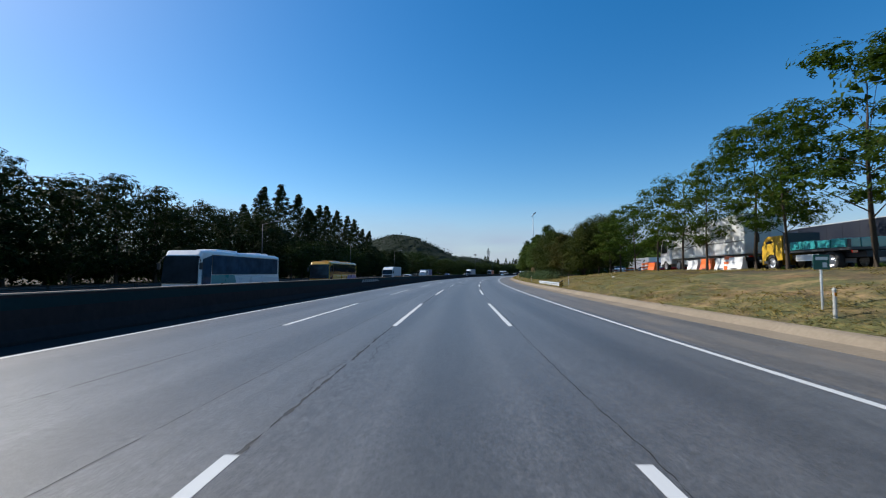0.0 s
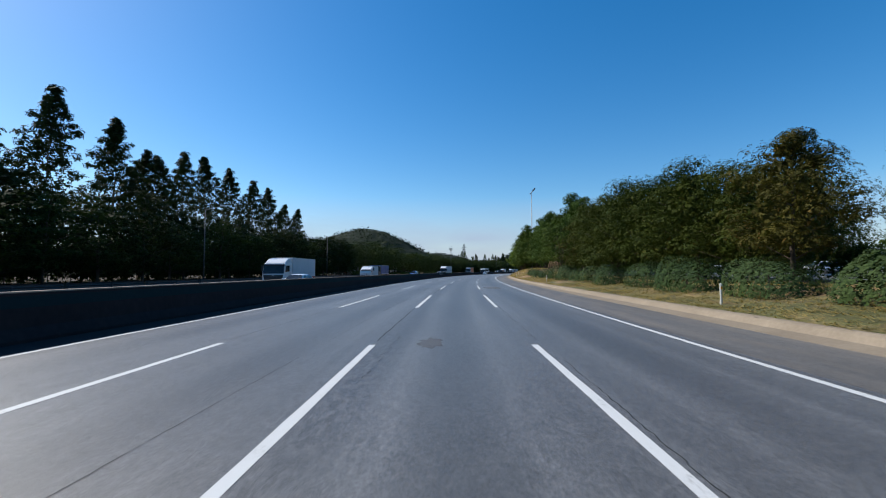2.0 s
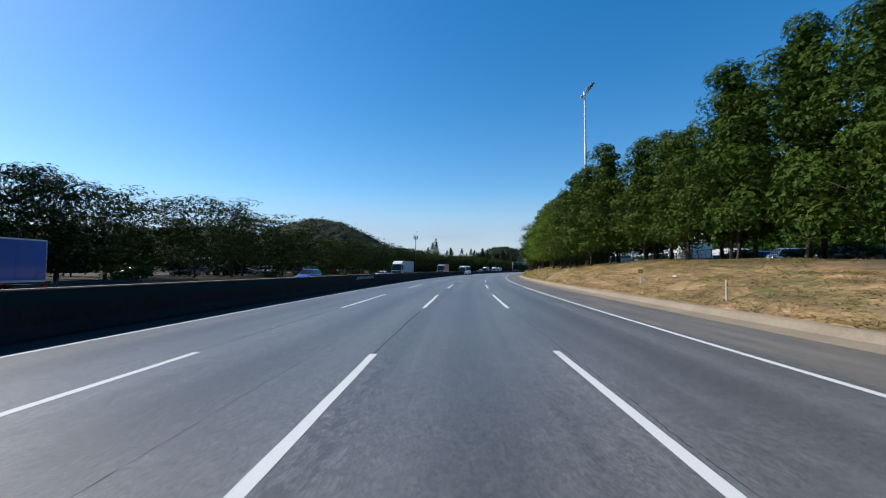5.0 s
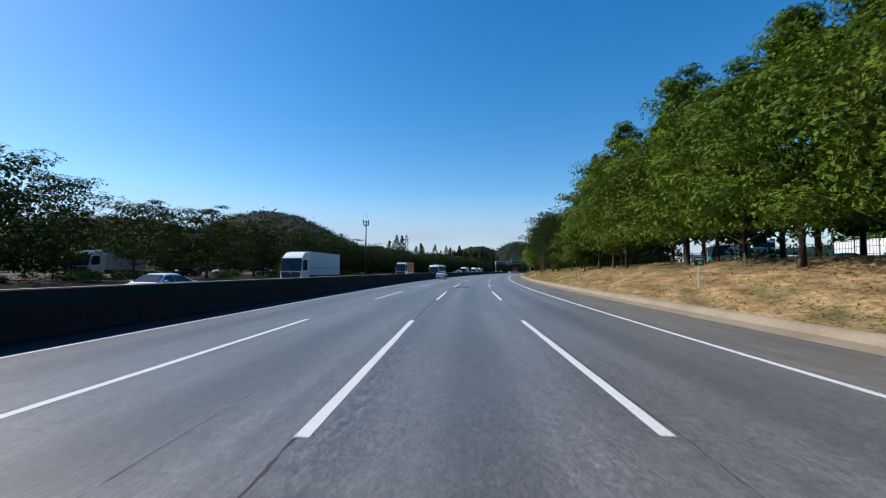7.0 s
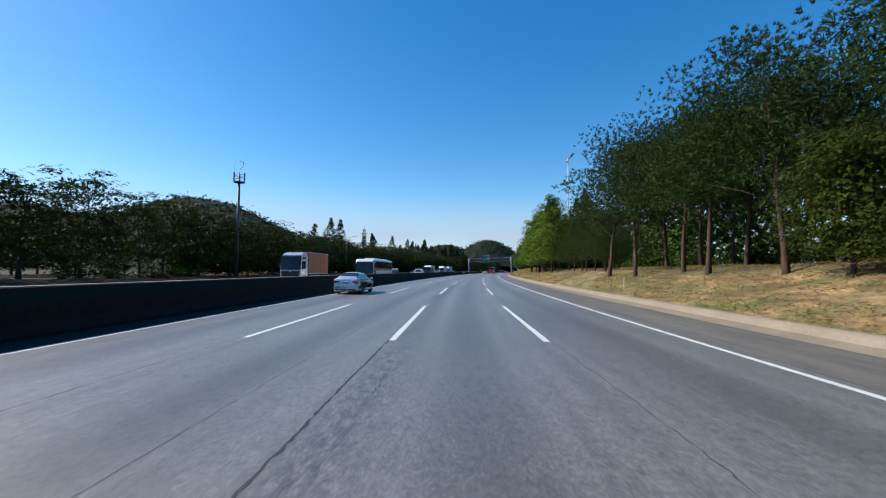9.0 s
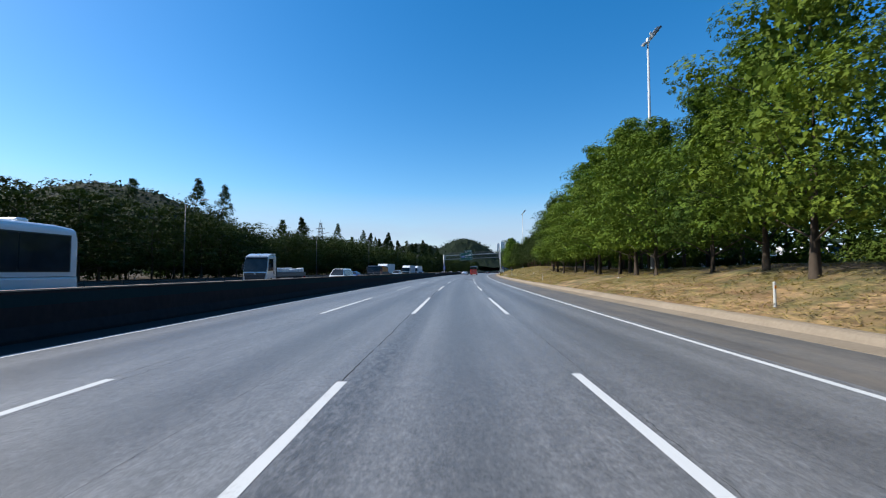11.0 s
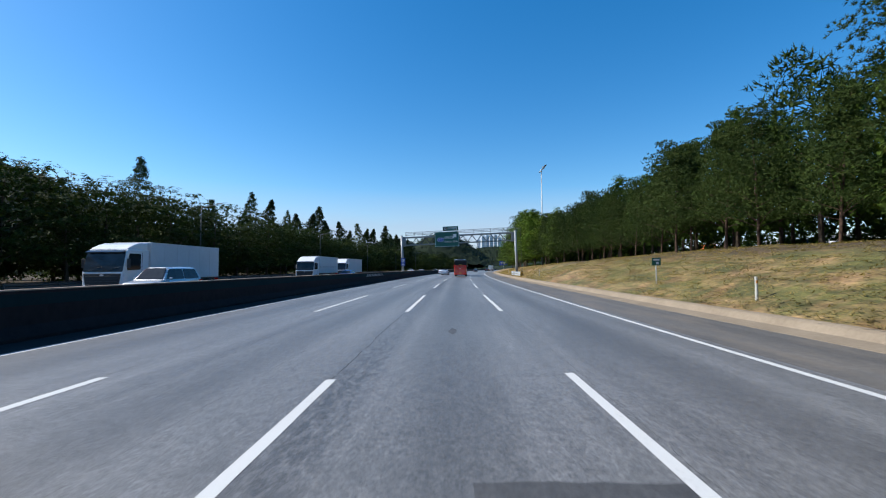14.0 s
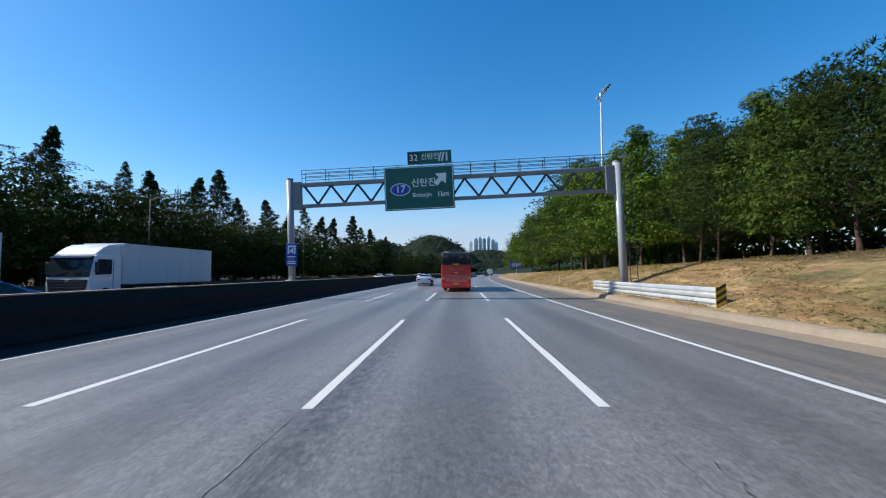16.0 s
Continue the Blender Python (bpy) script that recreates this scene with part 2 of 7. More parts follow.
SIGN_BLUE = surface("blue sign sheeting", (0.006, 0.04, 0.28), (0.01, 0.06, 0.38), 0.45, 0, 0.6, 30, 0.0)
SIGN_WHITE = surface("white sign sheeting", (0.629, 0.6375, 0.629), (0.714, 0.7225, 0.714), 0.45, 0, 0.8, 30, 0.0)
BARK = surface("grey bark", (0.028, 0.021, 0.016), (0.085, 0.066, 0.049), 0.9, 0, 3, 14, 0.8, 0, 0.25, (1, 1, 0.3))
PINE_BARK = surface("reddish pine bark", (0.03, 0.02, 0.015), (0.1, 0.064, 0.046), 0.9, 0, 3, 11, 0.9, 0, 0.25, (1, 1, 0.4))
WOOD = surface("pale stake wood", (0.216, 0.1368, 0.072), (0.3456, 0.2376, 0.1368), 0.8, 0, 2, 20, 0.4)
LEAF_YOUNG = leaf_surface("zelkova leaves", (0.021, 0.0392, 0.0084), (0.05, 0.078, 0.0135), (0.095, 0.092, 0.021), 0.3)
LEAF_OLIVE = leaf_surface("olive green leaves", (0.019, 0.03, 0.006), (0.038, 0.051, 0.0085), (0.075, 0.06, 0.011), 0.07)
LEAF_DEEP = leaf_surface("deep green leaves", (0.025, 0.046, 0.011), (0.052, 0.084, 0.017), (0.085, 0.1, 0.024), 0.1)
LEAF_BRIGHT = leaf_surface("bright green leaves", (0.042, 0.072, 0.012), (0.092, 0.14, 0.022), (0.125, 0.155, 0.025), 0.13)
LEAF_PINE = leaf_surface("pine needles", (0.01728, 0.03312, 0.0108), (0.036, 0.0576, 0.01728), (0.0612, 0.0612, 0.0216), 0.05)
# LEAF_DARK and LEAF_WOOD: shade of the backlit crowns put into the leaf colour
LEAF_DARK = leaf_surface("wood leaves toned for backlight", (0.01275, 0.0238, 0.00765), (0.0306, 0.0476, 0.0119), (0.051, 0.0595, 0.017), 0.1)
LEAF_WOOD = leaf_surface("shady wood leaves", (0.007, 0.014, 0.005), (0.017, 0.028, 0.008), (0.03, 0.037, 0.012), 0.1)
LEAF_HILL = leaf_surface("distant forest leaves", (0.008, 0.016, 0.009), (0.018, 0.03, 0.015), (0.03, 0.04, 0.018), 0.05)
LEAF_MID = leaf_surface("mid green leaves", (0.016, 0.0288, 0.008), (0.0336, 0.0496, 0.0144), (0.064, 0.068, 0.024), 0.22)
LEAF_HEDGE = leaf_surface("dark green hedge leaves", (0.02, 0.036, 0.015), (0.042, 0.068, 0.027), (0.06, 0.08, 0.034), 0.06)
# white bars made grey: the shade on the barrier's face is in the colour
BAR_GREY = surface("reflective sheeting greyed for shade", (0.2, 0.205, 0.21), (0.31, 0.315, 0.32), 0.5, 0, 1.5, 20, 0.0)
LEAF_RUST = leaf_surface("rusty leaves", (0.0252, 0.0294, 0.0077), (0.0525, 0.0504, 0.0119), (0.098, 0.0595, 0.0168), 0.16)


def grass_ground():
    """Mown bank: dry straw with greener and bare stretches, laid out by lat and s."""
    m, nt, b = nodes_of("dry grass bank")
    zone = noise_node(nt, uvs(nt, (0.16, 0.045, 1)), 1.0, 3)
    swath = noise_node(nt, uvs(nt, (1.5, 0.3, 1)), 1.0, 4, 0.62)
    clump = noise_node(nt, uvs(nt, (0.7, 0.55, 1)), 1.0, 6, 0.72)
    fib = noise_node(nt, uvs(nt, (14, 30, 1)), 1.0, 5, 0.7)
    straw = mix(nt, 1.0, ramp(nt, fib, ((0.25, (0.16, 0.103, 0.052)), (0.75, (0.39, 0.27, 0.142)))), ramp(nt, swath, ((0.36, (0.6, 0.5, 0.4)), (0.5, (1.0, 0.94, 0.88)), (0.64, (1.5, 1.46, 1.4)))), "MULTIPLY")
    green = mix(nt, 1.0, ramp(nt, fib, ((0.25, (0.05, 0.058, 0.016)), (0.75, (0.15, 0.145, 0.045)))), ramp(nt, swath, ((0.38, (0.65, 0.7, 0.6)), (0.62, (1.35, 1.3, 1.2)))), "MULTIPLY")
    way = nt.nodes.new("ShaderNodeSeparateXYZ")
    link(nt, uvs(nt, (1, 1 / 500, 1)), way.inputs[0])
    damp = ramp(nt, way.outputs[1], ((0.0, (0.59,)), (0.06, (0.6,)), (0.12, (0.59,)), (0.25, (0.5,)), (0.36, (0.42,)), (0.46, (0.46,)), (0.55, (0.52,)), (0.62, (0.51,)), (0.7, (0.55,)), (0.8, (0.56,)), (0.86, (0.49,)), (0.9, (0.44,))))
    f = mix(nt, 0.4, mix(nt, 0.6, zone, clump), damp)
    col = mix(nt, ramp(nt, f, ((0.46, (0.0,)), (0.545, (1.0,)))), straw, green)
    rust = noise_node(nt, uvs(nt, (0.5, 0.14, 1)), 1.0, 5, 0.6)
    col = mix(nt, ramp(nt, rust, ((0.55, (0.0,)), (0.68, (0.55,)))), col, (0.26, 0.13, 0.055))
    tuft = noise_node(nt, uvs(nt, (4.5, 2.2, 1)), 1.0, 7, 0.82)
    col = mix(nt, 1.0, col, ramp(nt, tuft, ((0.36, (0.5, 0.47, 0.42)), (0.5, (0.96,)), (0.62, (1.45, 1.38, 1.26)))), "MULTIPLY")
    # bare litter and soil along the foot of the trees, darkened to carry their shade
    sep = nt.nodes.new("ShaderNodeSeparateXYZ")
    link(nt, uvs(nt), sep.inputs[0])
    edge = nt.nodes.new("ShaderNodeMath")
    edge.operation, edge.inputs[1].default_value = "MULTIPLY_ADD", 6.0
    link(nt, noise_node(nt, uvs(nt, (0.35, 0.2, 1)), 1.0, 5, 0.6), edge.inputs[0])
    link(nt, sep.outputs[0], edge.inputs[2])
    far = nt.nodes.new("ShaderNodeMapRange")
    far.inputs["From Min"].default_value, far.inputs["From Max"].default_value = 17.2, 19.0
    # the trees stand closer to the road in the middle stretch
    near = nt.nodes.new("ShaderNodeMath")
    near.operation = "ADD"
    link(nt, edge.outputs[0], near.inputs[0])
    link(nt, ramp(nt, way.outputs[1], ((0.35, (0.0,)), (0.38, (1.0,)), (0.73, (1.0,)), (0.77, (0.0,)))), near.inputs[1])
    # widens the dark band of litter and painted shade over that stretch
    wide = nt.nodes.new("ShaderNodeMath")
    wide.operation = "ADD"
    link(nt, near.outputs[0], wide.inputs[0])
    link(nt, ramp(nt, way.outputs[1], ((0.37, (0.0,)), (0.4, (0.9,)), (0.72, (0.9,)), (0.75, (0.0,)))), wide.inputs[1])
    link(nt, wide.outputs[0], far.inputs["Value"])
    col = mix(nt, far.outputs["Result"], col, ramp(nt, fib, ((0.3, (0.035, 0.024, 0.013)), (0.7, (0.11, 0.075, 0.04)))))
    col = mix(nt, 1.0, col, (0.73, 0.73, 0.71), "MULTIPLY")
    link(nt, col, b.inputs["Base Color"])
    b.inputs["Roughness"].default_value = 0.95
    bump(nt, b, mix(nt, 0.5, tuft, fib), 0.6, 0.05)
    return m


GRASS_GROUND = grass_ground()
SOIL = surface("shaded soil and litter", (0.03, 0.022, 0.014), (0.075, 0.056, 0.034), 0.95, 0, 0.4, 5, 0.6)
FAR_GROUND = surface("far fields", (0.0432, 0.0576, 0.0216), (0.1008, 0.0936, 0.0432), 0.95, 0, 0.02, 0.4, 0.0)
LOT = surface("parking lot asphalt", (0.072, 0.072, 0.072), (0.1368, 0.1368, 0.1332), 0.85, 0, 0.2, 9, 0.2)
CANOPY_FAR = surface("far forest canopy", (0.007, 0.014, 0.009), (0.017, 0.027, 0.014), 0.9, 0, 0.09, 0.7, 0.0)
DRY_BLADE = leaf_surface("dry grass blades", (0.1632, 0.1156, 0.051), (0.2924, 0.2176, 0.1054), (0.374, 0.2992, 0.1632), 0.2)
GREEN_BLADE = leaf_surface("green grass blades", (0.17, 0.15, 0.05), (0.26, 0.21, 0.085), (0.34, 0.27, 0.12), 0.2)
GLASS = glass_surface("dark vehicle glass")
GLASS_BLUE = glass_surface("blue-tinted glass", (0.03, 0.06, 0.10))
TYRE = surface("tyre rubber", (0.012, 0.012, 0.012), (0.03, 0.03, 0.03), 0.8, 0, 4, 30, 0.2)
RIM = surface("alloy rim", (0.4, 0.4, 0.41), (0.58, 0.58, 0.59), 0.35, 0.8, 3, 20, 0.0)
TRIM = surface("black plastic trim", (0.015, 0.015, 0.016), (0.04, 0.04, 0.042), 0.6, 0, 2, 30, 0.1)
RED_LENS = car_paint("red lamp lens", (0.42, 0.015, 0.01), 0, 0.15)
AMBER_LENS = car_paint("amber lamp lens", (0.6, 0.2, 0.01), 0, 0.15)
CLEAR_LENS = car_paint("clear lamp lens", (0.6, 0.62, 0.64), 0.2, 0.12)
RED_BUS = car_paint("red coach paint", (0.58, 0.02, 0.013))
SILVER = car_paint("silver metallic paint", (0.52, 0.55, 0.58), 0.55, 0.3)
WHITE_CAR = car_paint("white vehicle paint", (0.7, 0.71, 0.72))
BLACK_CAR = car_paint("black vehicle paint", (0.02, 0.02, 0.024))
BLUE_CAR = car_paint("blue vehicle paint", (0.03, 0.11, 0.36))
YELLOW_BUS = car_paint("orange-yellow coach paint", (0.62, 0.3, 0.02))
TEAL_BUS = car_paint("teal coach paint", (0.03, 0.28, 0.29))
ORANGE = car_paint("orange plastic", (0.72, 0.14, 0.02), 0, 0.5)
# white greyed down: the shade on the oncoming lorries' flanks is in it
BOX_WHITE = surface("white cargo box panels", (0.48, 0.49, 0.5), (0.6, 0.61, 0.62), 0.5, 0, 0.5, 6, 0.05)
AMBER_CRATE = surface("amber plastic crates", (0.4, 0.14, 0.015), (0.52, 0.2, 0.025), 0.55, 0, 0.8, 9, 0.1)
# lighter copy of the white panels, its tone set for boxes in the sun
BOX_SUNNY = surface("sunlit-tone white cargo panels", (0.528, 0.536, 0.536), (0.624, 0.632, 0.632), 0.45, 0, 0.5, 6, 0.05)
BOX_GREY = surface("grey-blue cargo panels", (0.2, 0.22, 0.26), (0.3, 0.32, 0.36), 0.5, 0, 0.5, 6, 0.05)
BOX_DARK = surface("dark cargo panels", (0.007, 0.009, 0.018), (0.014, 0.018, 0.032), 0.5, 0, 0.5, 6, 0.05)
CONTAINER = surface("orange container paint", (0.42, 0.1, 0.025), (0.55, 0.15, 0.04), 0.55, 0, 0.6, 9, 0.1)
FAINT_RED = surface("faded pink lettering", (0.3, 0.07, 0.065), (0.4, 0.12, 0.11), 0.5, 0, 1, 20, 0.0)
# panes and facade paled: the haze of distance is put into their colour
FAR_PANE = surface("far window panes paled for haze", (0.24, 0.27, 0.31), (0.32, 0.35, 0.4), 0.4, 0, 0.1, 1.0, 0.0)
FACADE = surface("pale apartment facade", (0.56, 0.57, 0.6), (0.7, 0.7, 0.72), 0.8, 0, 0.05, 1.0, 0.0)


# ---- builders ----
def mesh_from(name, verts, faces, material, uv=None, smooth=False):
    me = bpy.data.meshes.new(name)
    me.from_pydata([tuple(v) for v in verts], [], faces)
    for m in material if isinstance(material, (list, tuple)) else [material]:
        me.materials.append(m)
    if uv is not None:
        lay = me.uv_layers.new(name="UVMap")
        idx = np.empty(len(me.loops), dtype=np.int32)
        me.loops.foreach_get("vertex_index", idx)
        lay.data.foreach_set("uv", np.asarray(uv, dtype=np.float32)[idx].ravel())
    if smooth:
        me.polygons.foreach_set("use_smooth", np.ones(len(me.polygons), dtype=bool))
    me.update()
    return me


def thing(name, label, category, m=None, group="", kind=""):
    """An Empty at a thing's base."""
    ob = tagged(new(name), label, category, group, kind)
    ob.empty_display_size = 0.2
    if m is not None:
        ob.matrix_world = m
    return ob


def put(name, me, parent=None, label="", m=None):
    ob = new(name, me)
    if parent is not None:
        ob.parent = parent
    if m is not None:
        ob.matrix_basis = m
    if label:
        ob["label"] = label
    return ob


def part(name, bm, material, parent, label="", m=None, smooth=False):
    """Links a bmesh as one mesh object under a thing or a part."""
    me = bpy.data.meshes.new(name)
    bmesh.ops.recalc_face_normals(bm, faces=bm.faces)
    if smooth:
        for f in bm.faces:
            f.smooth = True
    bm.to_mesh(me)
    bm.free()
    me.materials.append(material)
    return put(name, me, parent, label, m)


def box_bm(x0, x1, y0, y1, z0, z1, bevel=0.0, seg=2, bm=None):
    own = bm is None
    bm = bm or bmesh.new()
    r = bmesh.ops.create_cube(bm, size=1.0)
    for v in r["verts"]:
        v.co = Vector((x0 + (v.co.x + 0.5) * (x1 - x0), y0 + (v.co.y + 0.5) * (y1 - y0), z0 + (v.co.z + 0.5) * (z1 - z0)))
    if bevel:
        es = list({e for v in r["verts"] for e in v.link_edges})
        bmesh.ops.bevel(bm, geom=es, offset=bevel, segments=seg, affect="EDGES", profile=0.5)
    return bm


def rod_bm(a, b, r0, r1=None, sides=8, bm=None):
    bm = bm or bmesh.new()
    a, b = Vector(a), Vector(b)
    r1 = r0 if r1 is None else r1
    q = (b - a).to_track_quat("Z", "Y").to_matrix()
    rings = []
    for c, r in ((a, r0), (b, r1)):
        rings.append([bm.verts.new(c + q @ Vector((r * math.cos(2 * math.pi * i / sides), r * math.sin(2 * math.pi * i / sides), 0))) for i in range(sides)])
    for i in range(sides):
        bm.faces.new((rings[0][i], rings[0][(i + 1) % sides], rings[1][(i + 1) % sides], rings[1][i]))
    bm.faces.new(rings[0][::-1])
    bm.faces.new(rings[1])
    return bm


def extrude_bm(outline, axis, a, b, bevel=0.0, seg=2, squeeze=None):
    """A prism from a closed outline: axis 'x' takes (y, z) points, 'y' takes (x, z), 'z' takes (x, y)."""
    bm = bmesh.new()

    def p(u, v, w):
        return {"x": (w, u, v), "y": (u, w, v), "z": (u, v, w)}[axis]

    ra = [bm.verts.new(p(u, v, a)) for u, v in outline]
    rb = [bm.verts.new(p(u, v, b)) for u, v in outline]
    n = len(outline)
    fa, fb = bm.faces.new(ra[::-1]), bm.faces.new(rb)
    for i in range(n):
        bm.faces.new((ra[i], ra[(i + 1) % n], rb[(i + 1) % n], rb[i]))
    if bevel:
        es = list({e for f in (fa, fb) for e in f.edges})
        bmesh.ops.bevel(bm, geom=es, offset=bevel, segments=seg, affect="EDGES", profile=0.5, clamp_overlap=True)
    if squeeze:
        for v in bm.verts:
            v.co = squeeze(v.co)
    return bm


def ribbon(s0, s1, step, profile, closed=False, wobble=None):
    """Verts, faces and (lat, s) of a strip that follows the road with a cross-section of (lat, z) points."""
    ss = np.arange(s0, s1 + step * 0.5, step)
    prof = list(profile)
    n = len(prof)
    verts, uv = [], []
    for s in ss:
        for lat, z in prof:
            if wobble:
                lat, z = wobble(s, lat, z)
            verts.append(P(s, lat, z))
            uv.append((lat, s))
    faces = []
    cols = n if closed else n - 1
    for i in range(len(ss) - 1):
        for j in range(cols):
            k = (j + 1) % n
            faces.append((i * n + j, i * n + k, (i + 1) * n + k, (i + 1) * n + j))
    if closed:
        faces.append(tuple(range(n))[::-1])
        faces.append(tuple((len(ss) - 1) * n + j for j in range(n)))
    return verts, faces, uv


def strip(name, s0, s1, step, profile, material, label="", kind="structure", category="", closed=False, wobble=None, parent=None):
    v, f, u = ribbon(s0, s1, step, profile, closed, wobble)
    ob = put(name, mesh_from(name, v, f, material, u), parent, label)
    if parent is None:
        tagged(ob, label, category, "", kind)
    return ob


# ---- ground and banks ----
def bank_top(s):
    return float(np.interp(s, (-200, 0, 40, 62, 75, 120, 145, 170, 190, 245, 262, 312, 332, 352, 370, 388, 405, 440, 455, 480, 560, 900), (1.5, 1.8, 1.8, 1.25, 0.95, 1.0, 1.9, 2.5, 2.3, 2.2, 2.05, 2.0, 1.8, 1.8, 2.2, 2.6, 2.9, 2.5, 2.2, 1.9, 1.4, 1.0)))


def bank_width(s):
    """How far the slope runs before it levels out."""
    return float(np.interp(s, (150, 172, 187, 240, 262, 315, 338, 366, 380, 405, 440, 460), (7.4, 7.2, 5.2, 5.2, 5.6, 6.0, 8.6, 8.4, 8.2, 8.8, 7.6, 5.6)))


def bank_z(s, lat):
    """Height of the ground right of the gutter."""
    f = min(max((lat - 9.3) / bank_width(s), 0), 1)
    f = 1 - (1 - f) ** 1.45
    lumps = 0.09 * noise.noise((s * 0.21, lat * 0.4, 3.1)) + 0.09 * noise.noise((s * 0.75, lat * 0.9, 8.4))
    return 0.235 + (bank_top(s) - 0.235) * f + lumps * min(f * 4, 1)


def tree_line(s):
    """How far from the lane the first trunks of the right-hand trees stand."""
    return float(np.interp(s, (150, 172, 184, 190, 215, 232, 250, 258, 276, 300, 314, 330, 350, 362, 368, 380, 395, 410, 430, 442, 453, 470, 530), (17.4, 16.4, 12.6, 12.3, 13.0, 13.2, 13.8, 12.4, 11.9, 12.2, 12.8, 13.4, 13.8, 13.9, 14.3, 16.4, 17.2, 17.0, 17.0, 16.6, 14.8, 14.2, 14.6)))


ground = put("ground", mesh_from("ground", [(-3500, -3000, -0.7), (3500, -3000, -0.7), (3500, 4000, -0.7), (-3500, 4000, -0.7)], [(0, 1, 2, 3)], FAR_GROUND))
tagged(ground, "broad flat ground under the wooded valley", "ground", "", "structure")
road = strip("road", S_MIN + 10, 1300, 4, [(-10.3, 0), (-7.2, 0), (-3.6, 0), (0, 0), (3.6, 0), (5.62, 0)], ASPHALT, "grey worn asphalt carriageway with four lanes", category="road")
shoulder = strip("shoulder", S_MIN + 10, 1300, 4, [(5.62, 0), (7.0, -0.015), (8.24, -0.028)], SHOULDER, "darker asphalt hard shoulder with drifted dirt", category="road")
far_road = strip("opposite_road", S_MIN + 10, 1300, 4, [(-28.6, 0), (-24, 0), (-19, 0), (-14, 0), (-10.3, 0)], ASPHALT, "asphalt carriageway of the opposite direction", category="road")
bank_lats = [9.3, 9.7, 10.2, 10.8, 11.4, 12.0, 12.7, 13.4, 14.2, 15.2, 16.4, 17.6, 20, 24, 28]
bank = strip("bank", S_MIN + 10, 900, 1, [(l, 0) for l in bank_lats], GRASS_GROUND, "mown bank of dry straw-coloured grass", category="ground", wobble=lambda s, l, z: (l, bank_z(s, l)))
lot = strip("parking_lot", -150, 700, 5, [(28, 0), (60, 0), (150, 0)], LOT, "asphalt parking area of a service area", category="ground", wobble=lambda s, l, z: (l, bank_top(s) - 0.05))
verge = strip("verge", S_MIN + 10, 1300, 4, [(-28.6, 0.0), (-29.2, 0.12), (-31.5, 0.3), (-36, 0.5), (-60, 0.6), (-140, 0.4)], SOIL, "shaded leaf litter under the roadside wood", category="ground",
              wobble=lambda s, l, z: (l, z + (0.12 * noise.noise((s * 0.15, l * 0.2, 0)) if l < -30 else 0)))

# ---- lane paint, cracks and patches ----
LINE_W = 0.075
for lat, s0, s1, nm in ((5.34, -60, 760, "edge_line"), (-8.70, -60, 760, "edge_line")):
    strip(nm, s0, s1, 3, [(lat - LINE_W, 0.004), (lat + LINE_W, 0.004)], PAINT, "solid white edge line", parent=road)
for lat, s0, s1 in ((-11.8, -60, 760), (-26.3, -60, 760)):
    strip("edge_line", s0, s1, 3, [(lat - LINE_W, 0.004), (lat + LINE_W, 0.004)], PAINT, "solid white edge line", parent=far_road)


def dash_mesh(length):
    r = random.Random(int(length * 100))
    v = []
    for i in range(11):
        y = length * i / 10
        v += [(-LINE_W + r.uniform(-0.006, 0.006), y, 0.004), (LINE_W + r.uniform(-0.006, 0.006), y, 0.004)]
    return mesh_from("lane_dash", v, [(2 * i, 2 * i + 1, 2 * i + 3, 2 * i + 2) for i in range(10)], PAINT)


DASH = [dash_mesh(v) for v in (9.9, 10.05, 10.25)]
rnd = random.Random(4)
for k in range(-4, 36):
    for lat, off in ((-5.32, -0.03), (-1.8, 0.0), (1.8, 0.1)):
        put("lane_dash", DASH[rnd.randrange(3)], road, m=at(11.4 + 20 * k + off + rnd.uniform(-0.12, 0.12), lat + rnd.uniform(-0.01, 0.01), 0, 0))
    for lat in (-15.4, -19.0, -22.6):
        put("lane_dash", DASH[rnd.randrange(3)], far_road, m=at(6.4 + 20 * k, lat))


def crack(s0, s1, lat, sway, width, seed):
    """A thin jagged crack along the lane, broken here and there."""
    r = random.Random(seed)
    ss, verts, faces = s0, [], []
    drift = 0.0
    i = 0
    while ss < s1:
        drift = 0.97 * drift + r.uniform(-sway, sway) * 0.3
        off = drift + r.uniform(-sway, sway) * 0.5
        w = width * r.uniform(0.35, 1.25) * (0.1 if r.random() < 0.08 else 1.0)
        verts += [P(ss, lat + off - w, 0.003), P(ss, lat + off + w, 0.003)]
        if i:
            faces.append((2 * i - 2, 2 * i - 1, 2 * i + 1, 2 * i))
        i += 1
        ss += r.uniform(0.05, 0.16)
    return mesh_from("asphalt_crack", verts, faces, CRACK)


for i, (lat, sway, w) in enumerate(((-1.85, 0.024, 0.017), (-5.42, 0.014, 0.007), (1.93, 0.03, 0.005), (-3.0, 0.012, 0.004))):
    for j, (a, b) in enumerate(((-8, 60), (62, 150), (152, 262), (263, 345), (348, 470))):
        put("asphalt_crack", crack(a, b, lat, sway, w * (1.7, 1.2, 1.2, 0.7, 0.4)[j], 10 * i + j), road, "dark wandering crack beside the lane line")
rnd = random.Random(9)
for i in range(46):
    s0, lat = rnd.uniform(0, 440), rnd.choice((-1.7, -1.5, -5.3, 2.1, -1.2)) + rnd.uniform(-0.3, 0.3)
    put("asphalt_crack", crack(s0, s0 + rnd.uniform(1.5, 6), lat, 0.09, 0.006, 500 + i), road)


